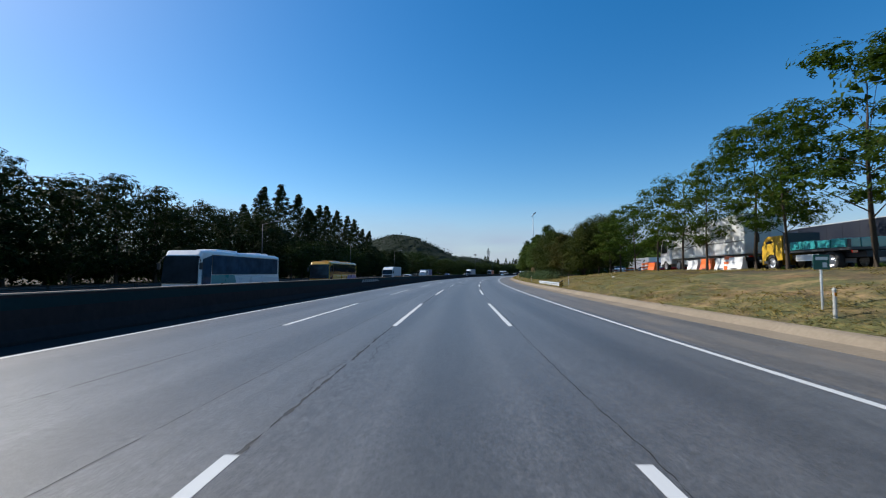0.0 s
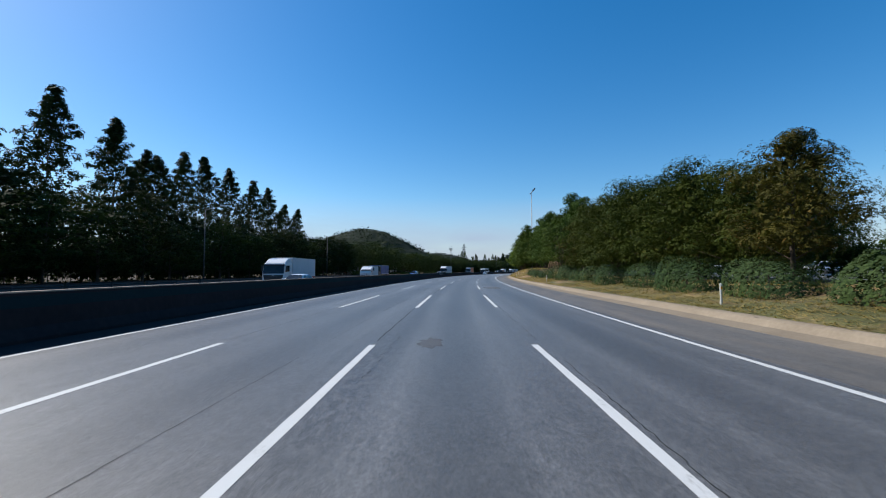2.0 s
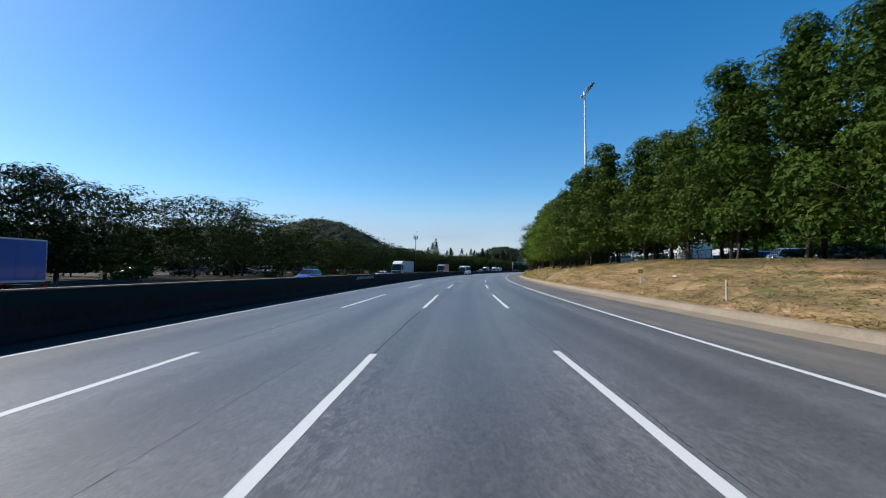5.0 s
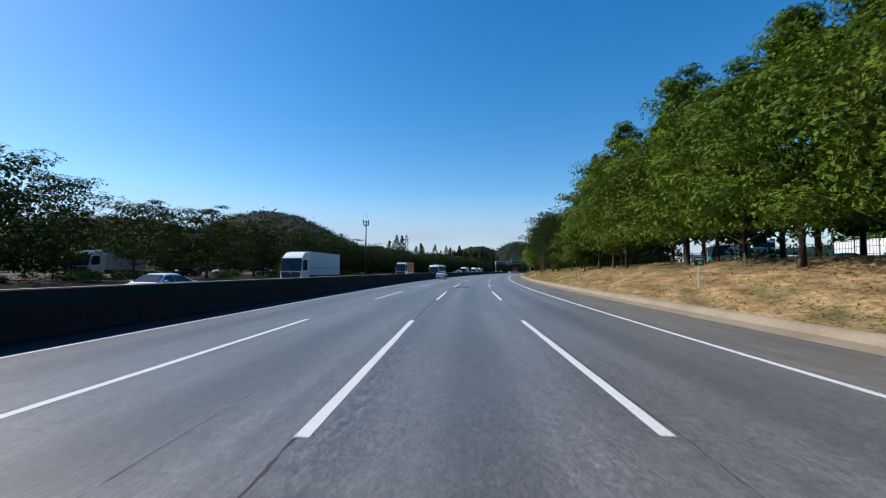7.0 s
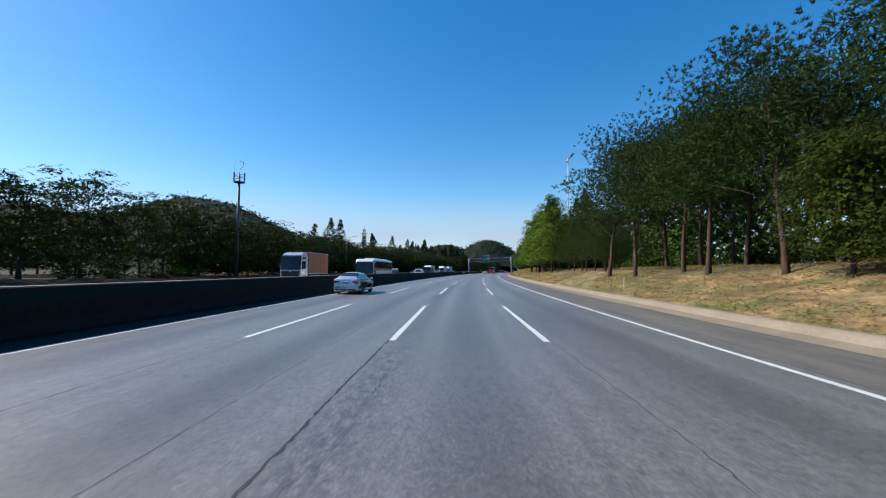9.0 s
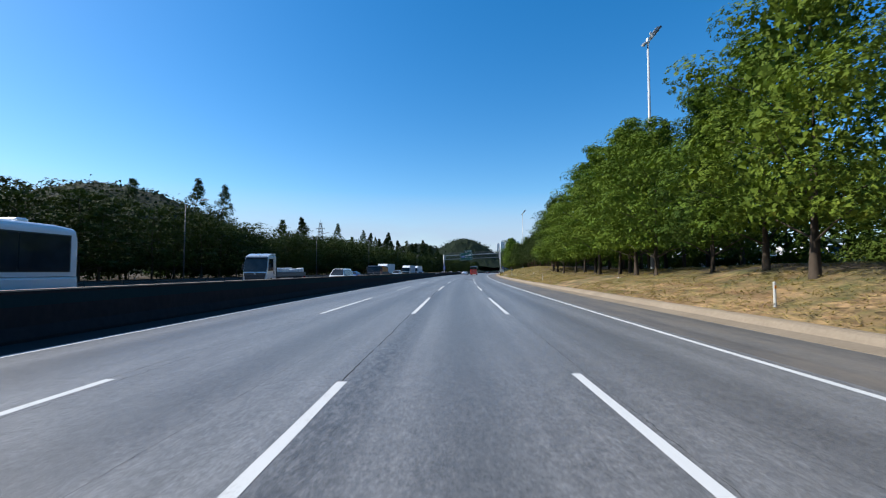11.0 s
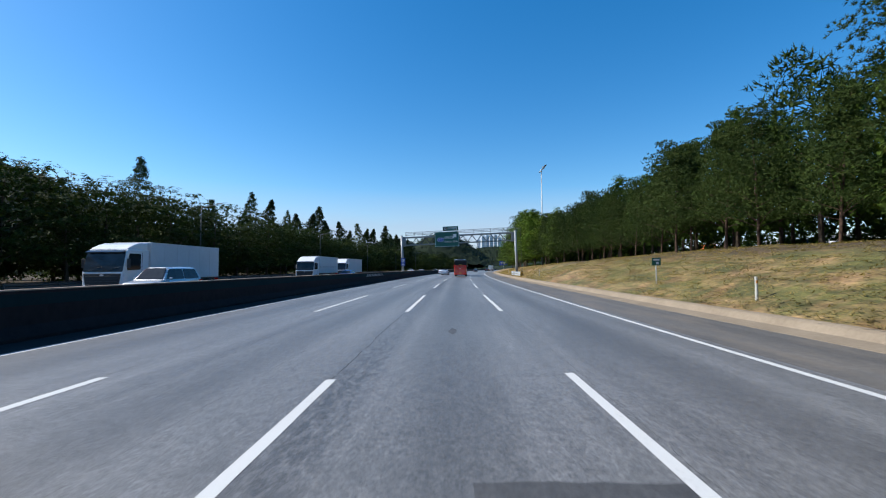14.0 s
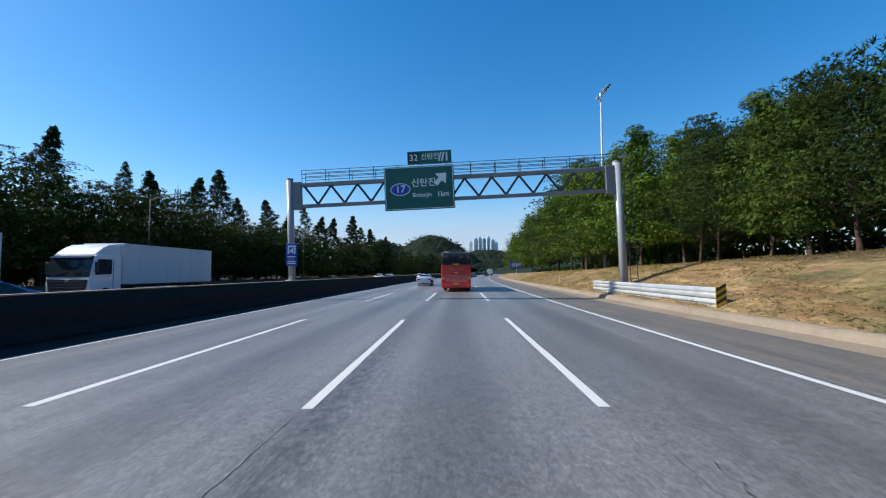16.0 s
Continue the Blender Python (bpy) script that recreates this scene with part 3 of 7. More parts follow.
def patch(s0, s1, l0, l1, ragged=0.0, name="asphalt_patch", mat=None):
    n = 10
    r = random.Random(int(s0 * 7))
    ring = [(l0, s0 + (s1 - s0) * i / n) for i in range(n)] + [(l0 + (l1 - l0) * i / n, s1) for i in range(n)] + [(l1, s1 - (s1 - s0) * i / n) for i in range(n)] + [(l1 - (l1 - l0) * i / n, s0) for i in range(n)]
    if ragged:
        c = ((l0 + l1) / 2, (s0 + s1) / 2)
        ring = [(c[0] + (l1 - l0) / 2 * math.cos(a) * r.uniform(1 - ragged, 1), c[1] + (s1 - s0) / 2 * math.sin(a) * r.uniform(1 - ragged, 1)) for a in np.linspace(0, 6.1, 26)]
    pts = [(l + r.uniform(-0.012, 0.012), s + r.uniform(-0.02, 0.02)) for l, s in ring]
    put(name, mesh_from(name, [P(s, l, 0.0025) for l, s in pts], [tuple(range(len(pts)))[::-1]], mat or PATCH, [(l, s) for l, s in pts]), road, "darker square asphalt repair")


patch(229.4, 232.3, -1.72, -0.35)
patch(373.6, 378.2, 0.12, 1.72)
patch(374.2, 376.0, -1.25, -0.75, 0.4)
patch(60.8, 62.6, -0.95, -0.2, 0.5)
patch(385.5, 387.0, -0.2, 0.1, 0.5)
patch(92.0, 98.0, 2.0, 4.2, 0.5, "asphalt_stain", STAIN)

# ---- median barrier ----
BC = -10.25
barrier = thing("median_barrier", "stained concrete median barrier with shade in its colour, teal painted band", "barrier", kind="structure")


def barrier_ring(h):
    return [(BC - 0.31, 0.0), (BC - 0.31, 0.08), (BC - 0.17, 0.34), (BC - 0.115, h), (BC + 0.115, h), (BC + 0.17, 0.34), (BC + 0.31, 0.08), (BC + 0.31, 0.0)]


# dark strip as wide as the barrier's cast shadow, painted on the asphalt
strip("median_margin", S_MIN + 10, 760, 4, [(BC + 0.3, 0.002), (-9.4, 0.003), (-8.86, 0.003)], MARGIN_SHADE, "asphalt margin along the barrier foot, painted dark as its shadow", parent=road)
bs = -230
while bs < 1000:
    n = 60 if bs < 500 else 250
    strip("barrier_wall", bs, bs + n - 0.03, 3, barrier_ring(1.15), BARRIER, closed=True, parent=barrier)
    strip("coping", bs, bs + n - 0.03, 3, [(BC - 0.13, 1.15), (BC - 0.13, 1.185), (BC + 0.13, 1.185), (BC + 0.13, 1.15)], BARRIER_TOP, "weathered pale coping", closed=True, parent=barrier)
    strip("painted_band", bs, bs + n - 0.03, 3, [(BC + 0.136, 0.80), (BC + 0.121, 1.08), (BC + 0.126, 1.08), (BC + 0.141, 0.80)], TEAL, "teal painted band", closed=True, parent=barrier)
    bs += n


def chevron_panel(s0, s1):
    """A row of slanted white reflective bars on the barrier's face."""
    n = max(3, round((s1 - s0) / 0.95))
    ob = thing("reflector_panel", "row of slanted white reflective bars on the median barrier", "reflector", at(s0, BC + 0.158, 0.74))
    for i in range(n):
        y = (s1 - s0) * i / n
        w = 0.5
        bm = extrude_bm([(y, 0.0), (y + w, 0.0), (y + w + 0.6, 0.27), (y + 0.6, 0.27)], "x", 0.0, 0.02)
        for v in bm.verts:
            v.co.x -= v.co.z * 0.07
        part("reflective_bar", bm, BAR_GREY, ob)


for a, b in ((41.0, 53.0), (171.5, 181.5), (423.0, 434.0)):
    chevron_panel(a, b)

# ---- gutter along the right shoulder ----
gutter = thing("gutter", "beige concrete gutter slabs along the hard shoulder", "gutter", kind="structure")


def slab_mesh(seed):
    r = random.Random(seed)
    L = 4.985
    sec = [(8.2, -0.25), (8.2, -0.022), (8.86, 0.03), (9.0, 0.2), (9.1, 0.25), (9.28, 0.26), (9.36, 0.24), (9.36, -0.25)]
    v, f = [], []
    for y in (0, 0.02, L - 0.02, L):
        e = 0.012 if y in (0, L) else 0.0
        v += [(x + (e if j in (0, 1) else 0), y, z - (e if z > -0.2 else 0) + r.uniform(-0.006, 0.006)) for j, (x, z) in enumerate(sec)]
    n = len(sec)
    for i in range(3):
        for j in range(n - 1):
            f.append((i * n + j, i * n + j + 1, (i + 1) * n + j + 1, (i + 1) * n + j))
    f += [tuple(range(n))[::-1], tuple(3 * n + j for j in range(n))]
    return mesh_from("gutter_slab", v, f, CONCRETE)


SLABS = [slab_mesh(i) for i in range(4)]
for i in range(-6, 150):
    put("gutter_slab", SLABS[(i * 7 + 1) % 4], gutter, m=at(i * 5.0, 0, 0.0))


# ---- trees ----
def leaf_mesh(name, c, nrm, size, material, aspect=0.55, seed=0, droop=0.25, axis=None):
    """Many small pointed leaf blades, one triangle each."""
    r = np.random.RandomState(seed)
    n = len(c)
    t = r.normal(size=(n, 3))
    t[:, 2] -= droop
    if axis is not None:
        t = axis + 0.15 * t
    nrm = nrm / (np.linalg.norm(nrm, axis=1, keepdims=True) + 1e-9)
    t -= nrm * (t * nrm).sum(1, keepdims=True)
    t /= np.linalg.norm(t, axis=1, keepdims=True) + 1e-9
    b = np.cross(nrm, t)
    a = (size * 0.5)[:, None]
    v = np.empty((n, 3, 3))
    v[:, 0] = c + b * a * aspect - t * a * 0.55
    v[:, 1] = c - b * a * aspect - t * a * 0.55
    v[:, 2] = c + t * a
    me = bpy.data.meshes.new(name)
    me.vertices.add(3 * n)
    me.vertices.foreach_set("co", v.astype(np.float32).ravel())
    me.loops.add(3 * n)
    me.loops.foreach_set("vertex_index", np.arange(3 * n, dtype=np.int32))
    me.polygons.add(n)
    me.polygons.foreach_set("loop_start", np.arange(0, 3 * n, 3, dtype=np.int32))
    me.polygons.foreach_set("loop_total", np.full(n, 3, dtype=np.int32))
    me.materials.append(material)
    me.update(calc_edges=True)
    return me


def clump_leaves(clumps, r, up=0.5, shell=0.62, loose=0.26, under=0.3, fuzz=0.11):
    """Places, facings and sizes of leaves for (centre, radii, count) boughs: a fine skin, thinner below, over a few broad inner blades."""
    cs, ns, ks = [], [], []
    for (cx, cy, cz), (rx, ry, rz), n in clumps:
        d = r.normal(size=(n, 3))
        d /= np.linalg.norm(d, axis=1, keepdims=True)
        d[:, 2] = np.where(r.uniform(size=n) > under, np.abs(d[:, 2]), -np.abs(d[:, 2]))
        inner = r.uniform(size=n) < 0.17
        k = np.where(inner, r.uniform(0.3, 0.62, n), shell + (1.04 - shell) * r.uniform(size=n) ** 0.5)
        k = (k * (1 + np.where(inner, 0.05, fuzz) * r.normal(size=n)))[:, None]
        cs.append(np.array((cx, cy, cz)) + d * k * np.array((rx, ry, rz)))
        f = d / np.array((rx, ry, rz)) * max(rx, ry, rz) + loose * 1.4 * r.normal(size=(n, 3))
        f[:, 2] += up
        ns.append(f)
        ks.append(np.where(inner, 2.1, 1.0))
    return np.concatenate(cs), np.concatenate(ns), np.concatenate(ks)


def spray_leaves(clumps, r, leaf, up, shell, loose, under, fuzz, per, needles):
    """The same boughs with their skin set in sprays: flat twigs of leaves, or upright tufts of needles. Gives places, facings, sizes and ways."""
    cs, ns, ks, ax = [], [], [], []
    for centre, radii, n in clumps:
        centre, radii = np.array(centre), np.array(radii)
        m = max(3, int(n * 0.86 / per))
        d = r.normal(size=(m, 3))
        d /= np.linalg.norm(d, axis=1, keepdims=True)
        d[:, 2] = np.where(r.uniform(size=m) > under, np.abs(d[:, 2]), -np.abs(d[:, 2]))
        k = (shell + (1.06 - shell) * r.uniform(size=m) ** 0.5) * (1 + fuzz * 1.3 * r.normal(size=m))
        q = centre + d * k[:, None] * radii
        f = d / radii * radii.max() + loose * r.normal(size=(m, 3))
        f[:, 2] += up
        f /= np.linalg.norm(f, axis=1, keepdims=True)
        f, d, q = np.repeat(f, per, 0), np.repeat(d, per, 0), np.repeat(q, per, 0)
        j = np.tile(np.arange(per), m)
        if needles:
            a = d * 0.75 + np.array((0, 0, 0.7)) + 0.62 * r.normal(size=(m * per, 3))
            a /= np.linalg.norm(a, axis=1, keepdims=True)
            cs.append(q + a * leaf * 0.42)
            ns.append(np.cross(a, r.normal(size=(m * per, 3))) + 0.4 * f)
            ax.append(a)
        else:
            a = 0.4 * d + np.repeat(r.normal(size=(m, 3)), per, 0)
            a -= f * (a * f).sum(1, keepdims=True)
            a /= np.linalg.norm(a, axis=1, keepdims=True) + 1e-9
            b = np.cross(f, a) * np.where(j % 2, 1.0, -1.0)[:, None]
            cs.append(q + a * ((j / (per - 1) - 0.5) * leaf * 1.7)[:, None] + b * leaf * 0.36 + 0.07 * leaf * r.normal(size=(m * per, 3)))
            ns.append(f + 0.2 * r.normal(size=(m * per, 3)))
            ax.append(a * 0.7 + b * 0.7)
        ks.append(np.ones(m * per))
        h = max(2, int(n * 0.14))
        d = r.normal(size=(h, 3))
        d /= np.linalg.norm(d, axis=1, keepdims=True)
        cs.append(centre + d * r.uniform(0.25, 0.62, (h, 1)) * radii)
        ns.append(d / radii * radii.max() + 0.4 * r.normal(size=(h, 3)) + np.array((0, 0, up)))
        ax.append(r.normal(size=(h, 3)))
        ks.append(np.full(h, 1.1 if needles else 1.6))
    return np.concatenate(cs), np.concatenate(ns), np.concatenate(ks), np.concatenate(ax)


def limbs_mesh(name, tubes, material, sides=6):
    """Tapered tubes, each a list of (point, radius)."""
    verts, faces = [], []
    for tube in tubes:
        base = len(verts)
        m = len(tube)
        for i, (p, rad) in enumerate(tube):
            d = Vector(tube[min(i + 1, m - 1)][0]) - Vector(tube[max(i - 1, 0)][0])
            q = d.to_track_quat("Z", "Y").to_matrix()
            for k in range(sides):
                a = 2 * math.pi * k / sides
                verts.append(Vector(p) + q @ Vector((rad * math.cos(a), rad * math.sin(a), 0)))
        for i in range(m - 1):
            for k in range(sides):
                k2 = (k + 1) % sides
                faces.append((base + i * sides + k, base + i * sides + k2, base + (i + 1) * sides + k2, base + (i + 1) * sides + k))
        faces.append(tuple(base + (m - 1) * sides + k for k in range(sides)))
    return mesh_from(name, verts, faces, material, smooth=True)


def tree_meshes(seed, h, clear, rad, shape, nclump, nleaf, leaf, leaf_mat, bark, crad=1.0, flat=0.7, trunk_r=0.16, lean=0.0, up=0.5, multi=1, aspect=0.62, twigs=True, shell=0.78, heart=0, loose=0.26, under=0.3, fuzz=0.09, per=7, needles=False, spread=0.65):
    """Trunk and crown meshes. shape(u) is the crown's half width at height u of its own 0 to 1."""
    r = np.random.RandomState(seed)
    tubes, tips = [], []
    for k in range(multi):
        ang = r.uniform(0, 6.28)
        bend = (lean + (0.06 * h if multi > 1 else 0)) * np.array((math.cos(ang), math.sin(ang)))
        wob = r.normal(size=(8, 2)) * 0.012 * h
        wob[0] = 0
        tr = []
        for i in range(8):
            u = i / 7
            x, y = bend * u ** 1.3 + wob[i] * u
            tr.append(((x, y, -0.25 + (h * 0.93 + 0.25) * u), trunk_r / multi ** 0.4 * ((1 - u) ** 0.9 * 0.92 + 0.06) * (1.35 if i == 0 else 1)))
        tubes.append(tr)
    axis = np.array([p for p, _ in tubes[0]])
    clumps = []
    for i in range(nclump):
        u = (i + r.uniform(0, 1)) / nclump
        z = clear + (h - clear) * (0.03 + 0.95 * u)
        a = i * 2.39996 + r.normal() * 0.5
        w = rad * shape(u) * (1 - spread + spread * r.uniform() ** 0.6) * r.uniform(0.86, 1.12)
        ax, ay = np.interp(z, axis[:, 2], axis[:, 0]), np.interp(z, axis[:, 2], axis[:, 1])
        c = (ax + w * math.cos(a), ay + w * math.sin(a), z + r.normal() * 0.12)
        k = crad * r.uniform(0.7, 1.25) * (0.55 + 0.45 * min(1, shape(u) * 1.4))
        clumps.append((c, (k * r.uniform(0.9, 1.2), k * r.uniform(0.9, 1.2), k * flat), max(12, int(nleaf / nclump * r.uniform(0.7, 1.3)))))
        if twigs and (i % 2 == 0 or nclump < 30):
            zb = max(clear * 0.8, z - max(0.5, w * r.uniform(0.35, 0.8)))
            bx, by = np.interp(zb, axis[:, 2], axis[:, 0]), np.interp(zb, axis[:, 2], axis[:, 1])
            rb = trunk_r * (0.3 if multi == 1 else 0.3) * max(0.2, 1 - zb / h)
            mid = ((bx + c[0]) / 2 + r.normal() * 0.1, (by + c[1]) / 2 + r.normal() * 0.1, (zb + z) / 2 + 0.05 * w)
            tubes.append([((bx, by, zb), rb), (mid, rb * 0.65), (c, rb * 0.25)])
    cs, ns, ks, ways = spray_leaves(clumps, r, leaf, up, shell, loose, under, fuzz, per, needles)
    size = leaf * ks * r.uniform(0.65, 1.3, size=len(cs))
    if heart:
        m = int(1.7 * heart * (h - clear))
        hz = r.uniform(0.04, 0.9, m)
        hr = rad * np.array([shape(q) for q in hz]) * 0.55 * np.sqrt(r.uniform(size=m))
        ha = r.uniform(0, 6.283, m)
        cs = np.concatenate((cs, np.stack((hr * np.cos(ha), hr * np.sin(ha), clear + (h - clear) * hz), 1)))
        ns = np.concatenate((ns, r.normal(size=(m, 3)) * (1, 1, 0.5)))
        size = np.concatenate((size, r.uniform(0.28, 0.5, m) * (1.5 if needles else max(1.0, 3.4 * leaf))))
        ways = np.concatenate((ways, r.normal(size=(m, 3))))
    return limbs_mesh("trunk", tubes, bark), leaf_mesh("crown", cs, ns, size, leaf_mat, aspect, seed, axis=ways)


def shape_vase(u):
    return 0.35 + 0.65 * math.sin(math.pi * min(1, 0.18 + u * 0.80)) ** 0.8


def shape_dome(u):
    return max(0.05, (1 - max(0, u - 0.25) ** 2 / 0.62)) ** 0.6 * (0.75 + 0.25 * min(1, u * 5))


def shape_cone(u):
    return max(0.08, (1 - u) ** 0.55 * (0.75 + 0.25 * min(1, u * 6)))


def shape_tall(u):
    return max(0.08, (math.sin(math.pi * (0.16 + 0.84 * u) ** 0.8)) ** 0.8)


def shape_poplar(u):
    return max(0.1, min(1, 0.55 + 1.5 * u) * (1 - u) ** 0.55)


def shape_umbrella(u):
    return 0.55 + 0.45 * math.sin(math.pi * min(1, 0.1 + 0.9 * u))


def shape_pine(u):
    return max(0.2, (0.7 + 0.3 * math.sin(math.pi * min(1, 0.15 + 1.3 * u))) * (1 - u ** 3) ** 0.6)


def shape_redwood(u):
    return max(0.04, min(1, 0.7 + 1.6 * u) * (1 - u) ** 0.9)


KINDS = {
    # kind: label, list of (trunk, crown)
    "young": ("young zelkova tree with a thin trunk and open crown", [tree_meshes(10 + i, 8.6 + 0.5 * i, 2.4, 2.9, shape_vase, 30, 13000, 0.15, LEAF_YOUNG, BARK, 0.98, 0.5, 0.12, 0.3, heart=6) for i in range(3)]),
    "bushy": ("dense bushy olive-green tree with a low crown", [tree_meshes(20 + i, 8.0 + 0.5 * i, 1.15, 3.6, shape_dome, 34, 36000, 0.095, LEAF_OLIVE, BARK, 1.4, 0.72, 0.17, 0.2, 0.25, shell=0.72, heart=150, loose=0.15, under=0.25, fuzz=0.025, per=5, spread=0.5, aspect=0.8) for i in range(3)]),
    "tall": ("tall dense deep-green roadside tree", [tree_meshes(30 + i, 12.6 + 0.8 * i, 1.5, 3.9, shape_cone, 29, 26000, 0.14, LEAF_DEEP, BARK, 1.42, 0.75, 0.18, 0.2, 0.3, heart=170, shell=0.75, loose=0.2, under=0.25, fuzz=0.035, per=6, spread=0.35, aspect=0.8) for i in range(3)]),
    "maple": ("large tree with layered bright green foliage", [tree_meshes(40 + i, 14.0 + 0.9 * i, 2.0, 5.0, shape_tall, 32, 29000, 0.135, LEAF_BRIGHT, BARK, 1.6, 0.6, 0.2, 0.5, 0.5, heart=140, shell=0.75, loose=0.2, under=0.22, fuzz=0.04, per=6, spread=0.35, aspect=0.8) for i in range(3)]),
    "pine": ("pine with a reddish trunk and dark layered crown", [tree_meshes(50 + i, 13.0 + 0.7 * i, 2.5, 4.9, shape_pine, 27, 20000, 0.34, LEAF_PINE, PINE_BARK, 2.15, 0.34, 0.15, 0.9, 0.9, aspect=0.16, heart=170, per=11, needles=True, shell=0.55) for i in range(3)]),
    "tallpine": ("tall pine with a bare reddish trunk and dark crown", [tree_meshes(55 + i, 13.6 + 0.7 * i, 5.2, 5.2, shape_umbrella, 22, 20000, 0.34, LEAF_PINE, PINE_BARK, 2.3, 0.33, 0.2, 1.2, 0.9, aspect=0.16, heart=150, per=11, needles=True, shell=0.55) for i in range(2)]),
    "spire": ("dark narrow conifer with an upright tip", [tree_meshes(60 + i, 15.5 + i, 1.6, 5.4, shape_redwood, 110, 9500, 0.27, LEAF_PINE, BARK, 0.62, 0.6, 0.18, 0.2, 0.3, aspect=0.4, heart=16) for i in range(2)]),
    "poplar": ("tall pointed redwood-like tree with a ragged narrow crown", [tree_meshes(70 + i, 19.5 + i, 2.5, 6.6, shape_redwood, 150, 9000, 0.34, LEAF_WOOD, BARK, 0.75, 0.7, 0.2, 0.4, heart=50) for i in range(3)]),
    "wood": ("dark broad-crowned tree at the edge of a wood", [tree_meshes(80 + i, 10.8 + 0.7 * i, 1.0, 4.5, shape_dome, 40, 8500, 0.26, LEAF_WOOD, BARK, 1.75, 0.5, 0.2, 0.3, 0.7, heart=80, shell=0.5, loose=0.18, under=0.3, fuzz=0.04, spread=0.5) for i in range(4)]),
    "cherry": ("low spreading tree with flat layered boughs", [tree_meshes(90 + i, 8.6 + 0.5 * i, 1.4, 4.7, shape_umbrella, 34, 8200, 0.23, LEAF_DARK, BARK, 2.0, 0.24, 0.19, 0.4, 1.2, heart=70, shell=0.5, loose=0.14, under=0.25, fuzz=0.05) for i in range(4)]),
    "open": ("loose-crowned tree with sky showing through its leaves", [tree_meshes(100 + i, 8.6 + 0.9 * i, 2.0, 4.2, shape_vase, 34, 9500, 0.19, LEAF_MID, BARK, 1.6, 0.32, 0.17, 0.5, 0.8, heart=75, shell=0.45, loose=0.2, under=0.3, fuzz=0.05) for i in range(3)]),
    "sparse": ("sparse grey-green newly planted tree held by wooden stakes", [tree_meshes(110 + i, 8.0 + 0.6 * i, 2.0, 2.3, shape_vase, 26, 3000, 0.17, LEAF_DEEP, BARK, 0.75, 0.7, 0.08, 0.3, multi=3) for i in range(2)]),
    "backing": ("shady tree standing behind the roadside row", [tree_meshes(130 + i, 8.6 + 0.5 * i, 0.5, 4.2, shape_dome, 50, 4200, 0.36, LEAF_DEEP, BARK, 1.35, 0.75, 0.18, 0.2, heart=20) for i in range(2)]),
    "rusty": ("small tree with rusty brown-tinged leaves", [tree_meshes(120, 7.6, 1.5, 2.9, shape_tall, 34, 17000, 0.13, LEAF_RUST, BARK, 1.05, 0.6, 0.14, 0.3, shell=0.9, heart=80, loose=0.15, under=0.25, fuzz=0.03, per=5)]),
}
_tree_rnd = random.Random(77)


def plant(kind, s, lat, z=None, size=1.0, group=""):
    label, meshes = KINDS[kind]
    tr, cr = meshes[_tree_rnd.randrange(len(meshes))]
    z = (bank_z(s, lat) if lat > 0 else 0.45) if z is None else z
    m = at(s, lat, z - 0.05, _tree_rnd.uniform(0, 360)) @ Matrix.Diagonal((size * _tree_rnd.uniform(0.92, 1.08), size * _tree_rnd.uniform(0.92, 1.08), size * _tree_rnd.uniform(0.96, 1.05), 1))
    name = {"pine": "pine_tree", "tallpine": "pine_tree", "poplar": "poplar_tree", "spire": "conifer_tree"}.get(kind, "tree")
    if kind == "tallpine":
        m = m @ Matrix.Rotation(math.radians(_tree_rnd.uniform(1, 7)), 4, "X")
    ob = thing(name, label, "tree", m, group)
    put("trunk", tr, ob)
    put("crown", cr, ob)
    return ob


def plant_row(kinds, s0, s1, step, lat, size=1.0, jl=1.2, js=1.2, group="", z=None, edge=False):
    """A row of trees; with edge, lat counts from the tree line."""
    s = s0
    while s < s1:
        k = kinds[_tree_rnd.randrange(len(kinds))]
        here = s + _tree_rnd.uniform(-js, js)
        plant(k, here, lat + _tree_rnd.uniform(-jl, jl) + (tree_line(here) if edge else 0), z, size * _tree_rnd.uniform(0.9, 1.1), group)
        s += step


FAR_TREES = []


def woods_row(kinds, s0, s1, step, lat, size=1.0, jl=1.2, js=1.2):
    """Trees too many and too far to count: kept for the joined woods."""
    s = s0
    while s < s1:
        FAR_TREES.append((kinds[_tree_rnd.randrange(len(kinds))], s + _tree_rnd.uniform(-js, js), lat + _tree_rnd.uniform(-jl, jl), size * _tree_rnd.uniform(0.9, 1.1)))
        s += step


